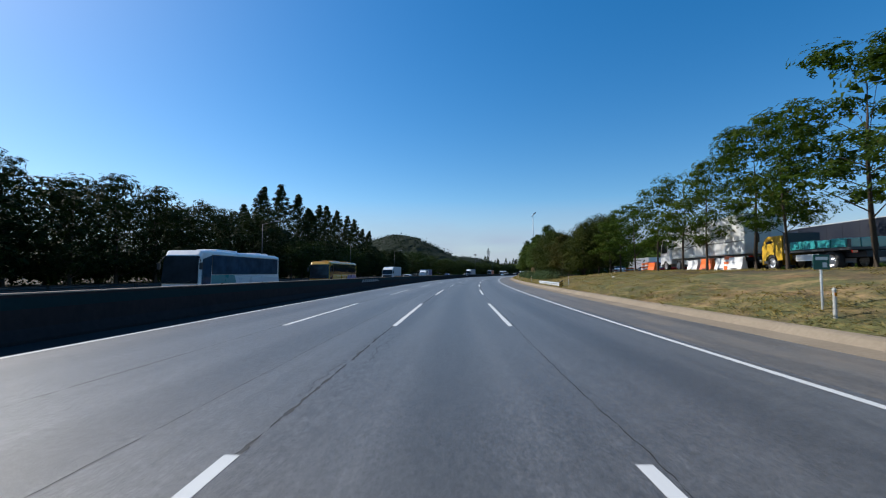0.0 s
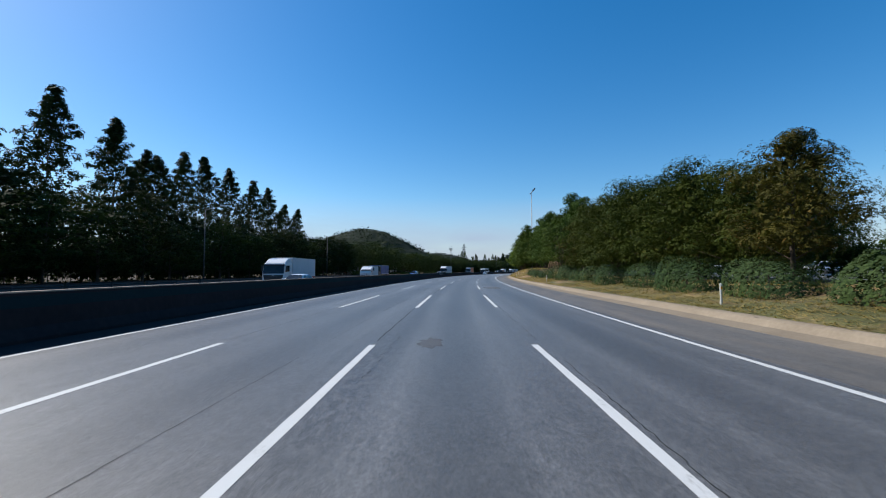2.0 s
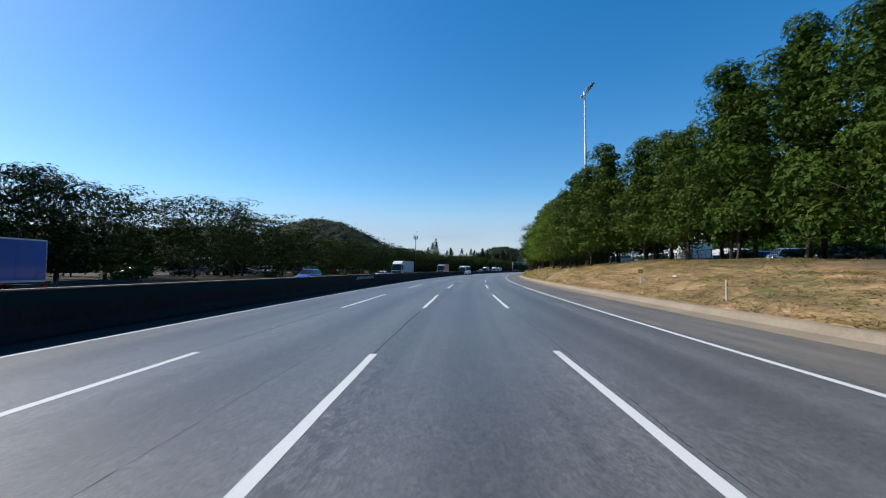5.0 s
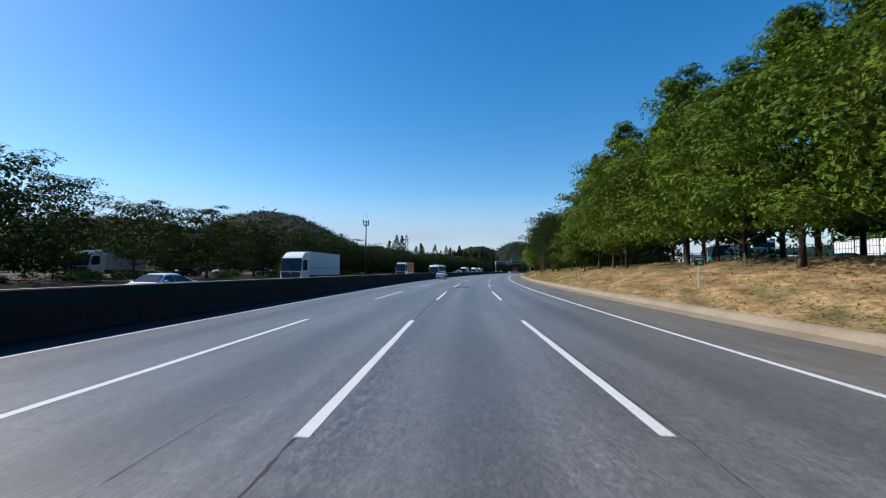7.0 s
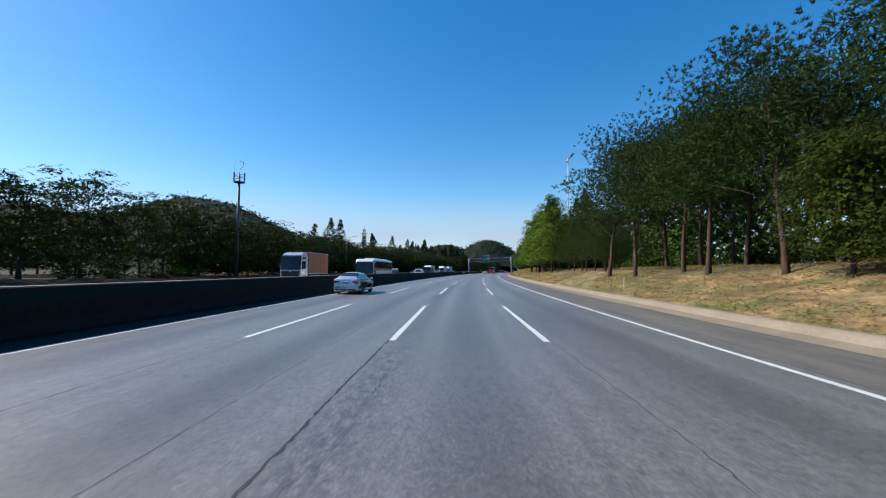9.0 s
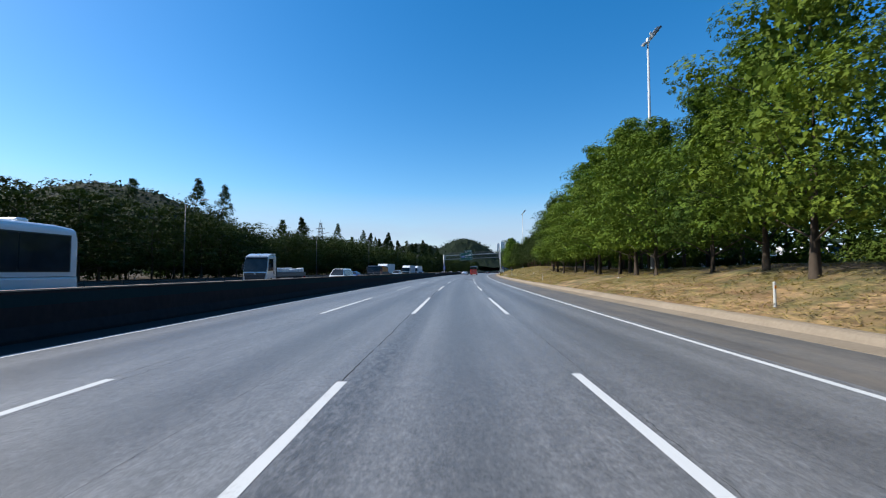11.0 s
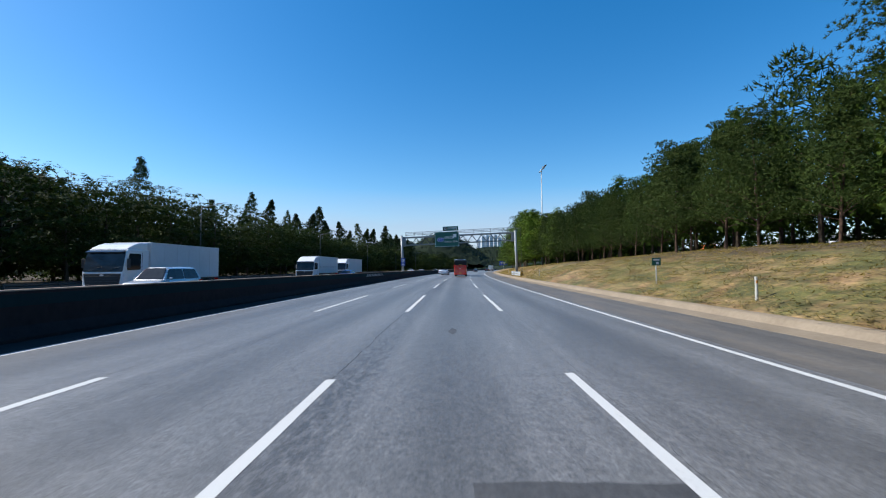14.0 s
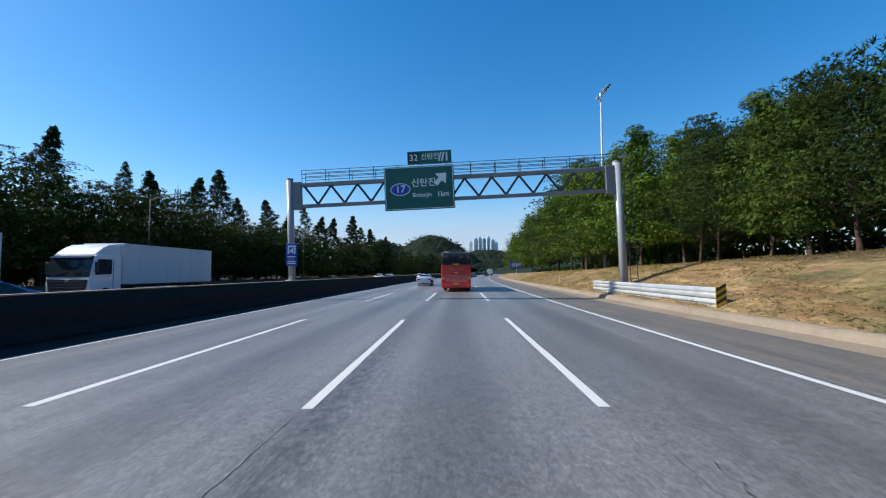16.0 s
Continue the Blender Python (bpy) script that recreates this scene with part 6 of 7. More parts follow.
    if load is None:
        b = part("cargo_box", box_bm(-W / 2 - 0.02, W / 2 + 0.02, y0, y1, box_low, Hbox, 0.035), box_mat, ob)
        for sgn in (-1, 1):
            for i in range(1, int(Lbox / 1.2)):
                yy = y0 + Lbox * i / int(Lbox / 1.2)
                x0, x1 = sorted((sgn * (W / 2 + 0.018), sgn * (W / 2 + 0.03)))
                part("panel_seam", box_bm(x0, x1, yy - 0.018, yy + 0.018, box_low + 0.06, Hbox - 0.08), box_mat, b)
            x0, x1 = sorted((sgn * (W / 2 + 0.015), sgn * (W / 2 + 0.04)))
            part("bottom_rail", box_bm(x0, x1, y0 + 0.03, y1 - 0.03, box_low, box_low + 0.1, 0.008), STEEL, b)
            part("top_rail", box_bm(x0, x1, y0 + 0.03, y1 - 0.03, Hbox - 0.07, Hbox - 0.004, 0.008), STEEL, b)
        if tractor:
            for sgn in (-1, 1):
                x0, x1 = sorted((sgn * (W / 2 + 0.018), sgn * (W / 2 + 0.034)))
                part("rub_rail", box_bm(x0, x1, y0 + 0.03, y1 - 0.03, box_low + 0.86, box_low + 0.91), DARK_STEEL, b)
        part("rear_door_frame", box_bm(-W / 2 - 0.01, W / 2 + 0.01, y0 - 0.02, y0 + 0.01, box_low + 0.02, Hbox - 0.02, 0.01), STEEL, b)
        for x in (-0.35, 0.35):
            part("lock_rod", rod_bm((x, y0 - 0.035, box_low + 0.1), (x, y0 - 0.035, Hbox - 0.1), 0.018), STEEL, b)
    else:
        part("load_bed", box_bm(-W / 2, W / 2, y0, y1, 0.98, 1.12, 0.02), DARK_STEEL, ob)
        part("headboard", box_bm(-W / 2, W / 2, y1 - 0.06, y1, 1.12, 2.2, 0.02), DARK_STEEL, ob)
        for sgn in (-1, 1):
            x0, x1 = sorted((sgn * (W / 2 - 0.04), sgn * (W / 2)))
            part("side_board", box_bm(x0, x1, y0 + 0.02, y1 - 0.07, 1.12, 1.5, 0.01), DARK_STEEL, ob)
        r = random.Random(int(Lbox * 10))
        yy = y0 + 0.2
        while yy < y1 - 0.9:
            for x in (-0.72, 0.0, 0.72):
                hh = load[0] * r.uniform(0.75, 1.05)
                bm = box_bm(x - 0.34, x + 0.34, yy, yy + 0.85, 1.125, 1.125 + hh, 0.12 if load[2] else 0.02, 3)
                if load[2]:
                    for v in bm.verts:
                        v.co += Vector((r.uniform(-0.03, 0.03), r.uniform(-0.03, 0.03), r.uniform(-0.05, 0.05)))
                part("load_bag" if load[2] else "load_crate", bm, load[1], ob)
            yy += 0.92
    return ob


# the red coach ahead, with blank lettering bars, and cars near it
coach_red = coach("red touring coach with a white roof and dark rear window", at(463 + 5.8, -0.2), RED_BUS, BLACK_CAR, H=3.42, back=BLACK_CAR)
part("rear_panel", box_bm(-1.245, 1.245, -5.815, -5.5, 1.4, 2.3, 0.05, 3), RED_BUS, coach_red)
for i in range(4):
    part("lettering_bar", box_bm(-0.62 + 0.34 * i, -0.40 + 0.34 * i, -5.84, -5.80, 1.8, 1.98, 0.005), FAINT_RED, coach_red, "faded pink lettering bar")
part("emblem", box_bm(-0.15, 0.15, -5.84, -5.80, 1.58, 1.64, 0.02), SIGN_WHITE, coach_red, "white emblem bar")
part("number_plate", box_bm(-0.24, 0.24, -5.90, -5.86, 0.62, 0.76, 0.008), YELLOW_PAINT, coach_red, "yellow number plate without characters")
part("panel_line", box_bm(-1.15, 1.15, -5.83, -5.80, 1.22, 1.235), TRIM, coach_red)
part("panel_line", box_bm(-1.15, 1.15, -5.83, -5.80, 2.12, 2.135), TRIM, coach_red)
part("destination_plate", box_bm(-0.28, 0.28, -5.85, -5.83, 2.3, 2.4), YELLOW_PAINT, coach_red, "small yellow card behind the rear window")
part("roof_cover", box_bm(-1.02, 1.02, -4.6, 5.0, 3.41, 3.46, 0.02), WHITE_CAR, coach_red, "white roof panel")
for sgn in (-1, 1):
    part("white_flank", quad_bm([(sgn * 1.258, -5.3, 0.55), (sgn * 1.258, -3.3, 0.55), (sgn * 1.258, -3.0, 1.5), (sgn * 1.258, -5.3, 1.5)][::sgn], 0.006), WHITE_CAR, coach_red, "white flank panel")

car("silver sedan with dark windows and red tail lamps", SILVER, at(271.6, -7.85, 0, -0.3))
car("silver sedan driving beside the red coach", SILVER, at(481, -4.45))
car("white sedan in the inner lane", WHITE_CAR, at(500, -6.9))
car("black car far ahead on the road", BLACK_CAR, at(566, 0.6))
car("silver sedan far ahead on the road", SILVER, at(520, -3.7))
car("dark car far ahead on the road", BLACK_CAR, at(610, 3.8), kind="suv", H=1.7)
truck("white box lorry far ahead on the road", at(655, 3.7), WHITE_CAR, BOX_WHITE, 6.5, 3.3)

# oncoming traffic on the opposite carriageway
coach("white touring coach with a teal front flank and blue-tinted windows", at(24.5 + 5.8, -17.6, 0, 180), WHITE_CAR, WHITE_CAR, H=3.2, stripe=TEAL_BUS, glass=GLASS_BLUE)
coach_orange = coach("orange touring coach with a blue rear flank", at(49.5 + 5.8, -17.6, 0, 180), YELLOW_BUS, YELLOW_BUS, H=3.15)
for sgn in (-1, 1):
    q = [(sgn * 1.256, -5.5, 0.6), (sgn * 1.256, -0.2, 0.6), (sgn * 1.256, -2.0, 1.5), (sgn * 1.256, -5.5, 1.5)]
    part("blue_flank", quad_bm(q if sgn > 0 else q[::-1], 0.006), BLUE_CAR, coach_orange, "blue rear flank panel")
car("white sedan on the opposite carriageway", WHITE_CAR, at(88, -13.7, 0, 180))
truck("white box lorry with a roof deflector", at(98.6, -20.8, 0, 180), WHITE_CAR, BOX_WHITE, 7.3, 3.25, cab_h=2.6)
truck("small white box truck", at(124.5, -17.2, 0, 180), WHITE_CAR, BOX_WHITE, 3.4, 2.55, 1.9, 1.7, 2.05, True, box_low=0.85)
truck("dark lorry with a blue load bed", at(143, -20.8, 0, 180), BLACK_CAR, BLUE_CAR, 7.0, 3.0)
car("dark blue people carrier on the opposite carriageway", BLUE_CAR, at(187, -20.8, 0, 180), 4.7, 1.86, 1.72, "suv")
car("white car on the opposite carriageway", WHITE_CAR, at(210.3, -17.2, 0, 180))
truck("white tractor unit with a long white trailer", at(234.6, -20.6, 0, 180), WHITE_CAR, BOX_WHITE, 10.6, 3.85, 2.48, 2.4, 3.1, True, tractor=True)
truck("grey lorry with an orange container", at(290.6, -20.8, 0, 180), SILVER, CONTAINER, 7.0, 3.7, cab_h=3.3)
coach("white touring coach on the opposite carriageway", at(297 + 5.8, -13.7, 0, 180), WHITE_CAR, WHITE_CAR, H=3.05)
truck("silver-grey lorry loaded with pale sacks", at(337.9, -20.8, 0, 180), SILVER, BOX_WHITE, 8.6, 3.5, cab_h=3.15, load=(0.85, BOX_WHITE, True))
car("white van on the opposite carriageway", WHITE_CAR, at(344, -13.7, 0, 180), 4.6, 1.8, 1.9, "van")
car("blue car on the opposite carriageway", BLUE_CAR, at(376, -20.8, 0, 180), 4.5, 1.8, 1.5)
truck("dark green lorry stacked with orange crates", at(376.4, -17.2, 0, 180), BLACK_CAR, CONTAINER, 6.6, 3.0, cab_h=2.65, deflector=False, load=(1.35, AMBER_CRATE, False))
truck("white box lorry with a grey cab", at(399.9, -20.8, 0, 180), WHITE_CAR, BOX_WHITE, 8.0, 3.4)
car("silver sport utility car on the opposite carriageway", SILVER, at(399.8, -17.0, 0, 180), 4.7, 1.88, 1.8, "suv")
truck("white tractor unit with a white trailer and dark grille", at(433.0, -20.8, 0, 180), WHITE_CAR, BOX_WHITE, 8.8, 3.45, 2.48, 2.3, 2.75, True, tractor=True)
car("light blue car on the opposite carriageway", BLUE_CAR, at(440.5, -17.0, 0, 180), 4.4, 1.78, 1.48)
truck("white box lorry with a sloped roof deflector", at(448.6, -20.8, 0, 180), WHITE_CAR, BOX_WHITE, 9.0, 3.45, cab_h=2.75)
for s, lat in ((505, -13.7), (528, -20.8), (566, -17.2)):
    car("white car far along the opposite carriageway", WHITE_CAR, at(s, lat, 0, 180))

# parked in the service area on the right
PK = "vehicles parked in the service area"


def lot_z(s, lat):
    return bank_z(s, lat) if lat < 28 else bank_top(s) - 0.05


truck("yellow crane lorry parked on the lot", at(25.6, 19.8, lot_z(24, 19.8)), YELLOW_PAINT, YELLOW_PAINT, 4.4, 2.0, 2.0, 1.7, 2.05, False, load=(0.5, TEAL_BUS, False))
truck("white high-sided lorry parked beside the young trees", at(40.6, 20.2, lot_z(36, 20.2)), WHITE_CAR, BOX_SUNNY, 10.6, 3.75, 2.48, 2.2, 3.0, True, tractor=True)
truck("dark blue trailer parked on the lot", at(33.5, 26.2, lot_z(30, 26)), BLACK_CAR, BOX_DARK, 12.5, 3.15, tractor=True)
truck("grey-blue box lorry parked on the lot", at(70.0, 26.6, lot_z(66, 26.6), 3), SILVER, BOX_GREY, 5.6, 2.7, 2.2, 1.8, 2.2, False, box_low=0.85)
car("blue people carrier parked on the lot", BLUE_CAR, at(56.2, 24.6, lot_z(56, 24.6), 20), 4.7, 1.86, 1.72, "suv", group="vehicles parked in the service area")
car("black car parked on the lot", BLACK_CAR, at(60.5, 25.0, lot_z(60, 25), 60), group="vehicles parked in the service area")
car("dark red car parked on the lot", RED_BUS, at(51.0, 25.4, lot_z(51, 25.4), 70), group="vehicles parked in the service area")
car("white car parked on the lot", WHITE_CAR, at(57.5, 30.4, lot_z(57, 30.4), 85), group="vehicles parked in the service area")
car("white and blue patrol car parked under the trees", WHITE_CAR, at(62.2, 21.6, lot_z(62, 21.6) - 0.02, -8), group=PK)
rp = random.Random(31)
paints = [("white", WHITE_CAR), ("black", BLACK_CAR), ("silver", SILVER), ("blue", BLUE_CAR), ("white", WHITE_CAR), ("silver", SILVER)]
for s in list(range(72, 150, 9)) + list(range(158, 300, 7)) + list(range(318, 520, 8)):
    nm, pt = paints[rp.randrange(6)]
    lat = rp.uniform(35.5, 38)
    k = rp.choice(("sedan", "suv", "van", "sedan"))
    car(f"{nm} {'people carrier' if k == 'van' else 'car'} parked in the service area", pt, at(s, lat, lot_z(s, lat), 90 + rp.uniform(-4, 4)), 4.5, 1.8, {"sedan": 1.45, "suv": 1.7, "van": 1.9}[k], k, group=PK)
for s, lat, lab in ((74, 42, "red and white"), (210, 44, "white"), (236, 45, "white"), (345, 42, "white"), (446, 43, "red"), (474, 44, "white")):
    truck(f"{lab} box lorry parked in the service area", at(s, lat, lot_z(s, lat), 180), WHITE_CAR, CONTAINER if "red" in lab else BOX_WHITE, 6.0, 3.2)
truck("white box lorry parked behind the roadside trees", at(202.5, 31.0, lot_z(200, 31)), WHITE_CAR, BOX_SUNNY, 5.2, 2.9, cab_h=2.2, deflector=False)
coach("white touring coach with a teal stripe parked on the lot", at(246, 33.0, lot_z(246, 33)), WHITE_CAR, WHITE_CAR, H=3.2, stripe=TEAL_BUS, glass=GLASS_BLUE)
# parked beyond the opposite carriageway
for s, lat, k, nm, pt in ((188, -46, "sedan", "dark", BLACK_CAR), (199, -47, "suv", "silver", SILVER), (214, -46, "sedan", "white", WHITE_CAR), (224, -48, "van", "white", WHITE_CAR), (251, -46, "sedan", "dark", BLACK_CAR), (262, -47, "suv", "white", WHITE_CAR), (274, -46, "sedan", "silver", SILVER)):
    car(f"{nm} car parked beyond the opposite verge", pt, at(s, lat, 0.55, 90), 4.5, 1.8, {"sedan": 1.45, "suv": 1.7, "van": 1.95}[k], k, group="vehicles parked beyond the opposite verge")
truck("white box lorry parked beyond the opposite verge", at(232.5, -44.6, 0.55, 180), WHITE_CAR, BOX_WHITE, 6.2, 3.4)
truck("white lorry parked beyond the opposite verge", at(206, -50, 0.55, 180), WHITE_CAR, BOX_WHITE, 6.2, 3.3)


# ---- guard rails, posts and small signs ----
def w_beam(length, mat=None):
    """A two-wave guard rail beam along y."""
    sec = [(0.0, 0.0), (0.025, 0.03), (0.075, 0.06), (0.08, 0.105), (0.03, 0.135), (0.005, 0.16), (0.03, 0.185), (0.08, 0.215), (0.075, 0.26), (0.025, 0.29), (0.0, 0.32)]
    sec = [(x * 1.35, z * 1.28) for x, z in sec]
    v = [(-x, y, z) for y in (0, length) for x, z in sec] + [(-x + 0.005, y, z) for y in (0, length) for x, z in sec]
    n = len(sec)
    f = [(i, i + 1, n + i + 1, n + i) for i in range(n - 1)] + [(2 * n + i, 3 * n + i, 3 * n + i + 1, 2 * n + i + 1) for i in range(n - 1)]
    return mesh_from("rail_beam", v, f, mat or STEEL)


def guard_rail(s0, s1, lat, z, label, step=4.0, end=True, levels=(0.3,)):
    ob = thing("guard_rail", label, "guard rail", at(s0, lat, z))
    n = max(1, round((s1 - s0) / step))
    L = (s1 - s0) / n
    inv = at(s0, lat, z).inverted()
    beam = w_beam(L + 0.05, STEEL if end else DULL_RAIL)
    for i in range(n):
        local_m = inv @ at(s0 + i * L, lat, z)
        for lv in levels:
            put("rail_beam", beam, ob, m=local_m @ Matrix.Translation((0, 0, lv)))
    for i in range(n * 2 + 1):
        local_m = inv @ at(s0 + i * L / 2, lat + 0.1, z)
        part("post", rod_bm((0, 0, -0.5), (0, 0, max(levels) + 0.4), 0.05, sides=10), STEEL if end else DULL_RAIL, ob, m=local_m)
    if end:
        panel = part("end_panel", box_bm(-0.2, 0.2, -0.05, 0.0, 0.02, max(levels) + 0.46, 0.02), YELLOW_PAINT, ob, "yellow and black striped end panel")
        for k in range(2 + round(max(levels) * 4)):
            zz = 0.04 + 0.235 * k
            bm = extrude_bm([(-0.185, zz), (-0.185, zz + 0.115), (0.185, zz + 0.335), (0.185, zz + 0.22)], "y", -0.056, -0.048)
            part("black_stripe", bm, BLACK_PAINT, panel)
    return ob


guard_rail(40.8, 55.0, 9.62, 0.13, "galvanised two-wave guard rail with a striped end", levels=(0.16,))
guard_rail(442.3, 457.2, 9.62, 0.13, "galvanised double guard rail with a striped end at the gantry", levels=(0.06, 0.50))
guard_rail(-20, 170, -29.3, 0.1, "dull guard rail on the opposite roadside", 8.0, False)
guard_rail(300, 520, -29.3, 0.1, "dull guard rail on the opposite roadside", 8.0, False)


def delineator(s, lat=10.0):
    z = bank_z(s, lat)
    ob = thing("delineator_post", "slim white roadside delineator post with a reflector", "post", at(s, lat, z), "delineator posts")
    part("post", rod_bm((0, 0, -0.15), (0, 0, 0.74), 0.045, 0.04, 10), POST_PAINT, ob)
    part("cap", rod_bm((0, 0, 0.74), (0, 0, 0.8), 0.052, 0.03, 10), POST_PAINT, ob)
    part("reflector", box_bm(-0.03, 0.03, -0.052, -0.036, 0.58, 0.68, 0.006), AMBER_LENS, ob, "amber reflector")


for s in (9.5, 40.4, 68.5, 104.2, 150, 194, 228.5, 269.5, 309, 349, 389.5, 430, 470):
    delineator(s, 10.25 if s in (40.4, 430) else 10.0)


def small_sign(s, lat, face, w, hgt, z0, label, bars):
    z = bank_z(s, lat)
    ob = thing("roadside_sign", label, "sign", at(s, lat, z))
    part("post", rod_bm((0, 0.02, -0.2), (0, 0.02, z0 + hgt * 0.8), 0.03, sides=10), STEEL, ob)
    pl = part("sign_plate", box_bm(-w / 2, w / 2, -0.02, 0.0, z0, z0 + hgt, 0.008), face, ob)
    for x0, x1, a, b in bars:
        part("marking_bar", box_bm(x0, x1, -0.026, -0.018, z0 + a, z0 + b), SIGN_WHITE, pl, "white marking bar")


small_sign(10.5, 10.5, SIGN_GREEN, 0.46, 0.42, 1.1, "small green distance marker sign on a steel post", ((-0.17, 0.17, 0.27, 0.36), (0.02, 0.14, 0.06, 0.2)))
small_sign(207.8, 10.6, SIGN_GREEN, 0.46, 0.4, 0.98, "small green distance marker sign on a steel post", ((-0.16, 0.16, 0.25, 0.34), (-0.02, 0.12, 0.06, 0.18)))
small_sign(398, 10.6, SIGN_GREEN, 0.46, 0.4, 0.98, "small green distance marker sign on a steel post", ((-0.16, 0.16, 0.25, 0.34), (-0.02, 0.12, 0.06, 0.18)))
small_sign(161, 11.0, YELLOW_PAINT, 0.3, 0.26, 0.62, "small yellow notice on a short stake", ((-0.1, 0.1, 0.1, 0.15),))
small_sign(537, 12.2, SIGN_BLUE, 3.2, 1.5, 1.6, "blue roadside information board", ((-1.2, 1.2, 0.9, 1.1), (-1.2, 0.6, 0.45, 0.62)))
rr = random.Random(3)
for s, lat in ((36.3, 13.2), (214, 13.5), (246.5, 9.05), (330, 12.6), (158.5, 12.0), (372, 12.2)):
    b = bmesh.new()
    bmesh.ops.create_icosphere(b, subdivisions=2, radius=0.14)
    for v in b.verts:
        v.co = Vector((v.co.x * rr.uniform(0.9, 1.5), v.co.y * rr.uniform(0.8, 1.3), v.co.z * rr.uniform(0.35, 0.55) + 0.05))
    me = bpy.data.meshes.new("litter_bag")
    b.to_mesh(me)
    b.free()
    me.materials.append(WHITE_PAINT if lat > 9.5 else TRIM)
    tagged(put("litter_bag", me, m=at(s, lat, bank_z(s, lat) if lat > 9.3 else 0.05)), "crumpled scrap of litter lying on the verge", "litter")


# ---- masts, street lamps and towers ----
def high_mast(s, lat, hgt):
    z = bank_z(s, lat)
    ob = thing("high_mast_light", "tall white lighting mast with a tilted rack of floodlights", "light mast", at(s, lat, z), "high mast lights")
    part("pole", rod_bm((0, 0, -0.3), (0, 0, hgt - 0.6), 0.25, 0.11, 16), MAST_PAINT, ob, smooth=True)
    part("base_flange", rod_bm((0, 0, 0.0), (0, 0, 0.12), 0.55, 0.55, 16), STEEL, ob)
    tilt = Matrix.Translation((0, 0, hgt - 0.7)) @ Matrix.Rotation(radians(35), 4, "Y") @ Matrix.Scale(0.72, 4)
    part("head_collar", rod_bm((0, 0, hgt - 1.0), (0, 0, hgt - 0.5), 0.2, 0.2, 14), STEEL, ob)
    part("rack", box_bm(-0.12, 0.12, -0.12, 0.12, -1.1, 2.3, 0.03), GREY_PAINT, ob, m=tilt)
    for z in (-0.75, 0.75, 1.6, 2.2):
        part("cross_bar", box_bm(-0.06, 0.06, -0.75, 0.75, z - 0.05, z + 0.05, 0.02), GREY_PAINT, ob, m=tilt)
    for x, y, z, mat in ((0.3, -0.55, 2.25, DARK_STEEL), (0.3, 0.55, 2.25, DARK_STEEL), (0.28, -0.55, 1.55, DARK_STEEL), (0.28, 0.55, 1.55, DARK_STEEL), (0.22, -0.4, 0.8, GREY_PAINT), (0.22, 0.4, 0.8, GREY_PAINT), (-0.2, 0.0, -0.85, WHITE_PAINT)):
        fl = part("floodlight", box_bm(-0.14, 0.2, -0.32, 0.32, -0.26, 0.26, 0.06), mat, ob, m=tilt @ Matrix.Translation((x, y, z)) @ Matrix.Rotation(radians(20), 4, "Y"))
        part("lens", box_bm(0.19, 0.215, -0.26, 0.26, -0.2, 0.2, 0.01), GLASS_BLUE, fl)
    part("control_box", box_bm(-0.45, -0.12, -0.15, 0.15, 1.0, 1.35, 0.03), WHITE_PAINT, ob, m=tilt)
    return ob


high_mast(197.3, 16.35, 26.0)
high_mast(343.5, 21.0, 26.4)
high_mast(488.5, 20.1, 25.9)


def street_lamp(s, lat=-31.0, hgt=9.3):
    ob = thing("street_lamp", "slender steel street lamp with one long arm", "street lamp", at(s, lat, 0.25), "street lamps beyond the opposite carriageway")
    part("pole", rod_bm((0, 0, -0.3), (0, 0, hgt - 0.4), 0.085, 0.045, 10), DARK_STEEL, ob, smooth=True)
    part("arm", rod_bm((0, 0, hgt - 0.45), (2.1, 0, hgt), 0.04, 0.03, 8), DARK_STEEL, ob)
    part("lamp_head", box_bm(1.9, 2.65, -0.12, 0.12, hgt - 0.02, hgt + 0.1, 0.04), GREY_PAINT, ob)


for s in (20, 61, 102, 143, 342, 383.5, 426, 468, 508, 549, 590):
    street_lamp(s)


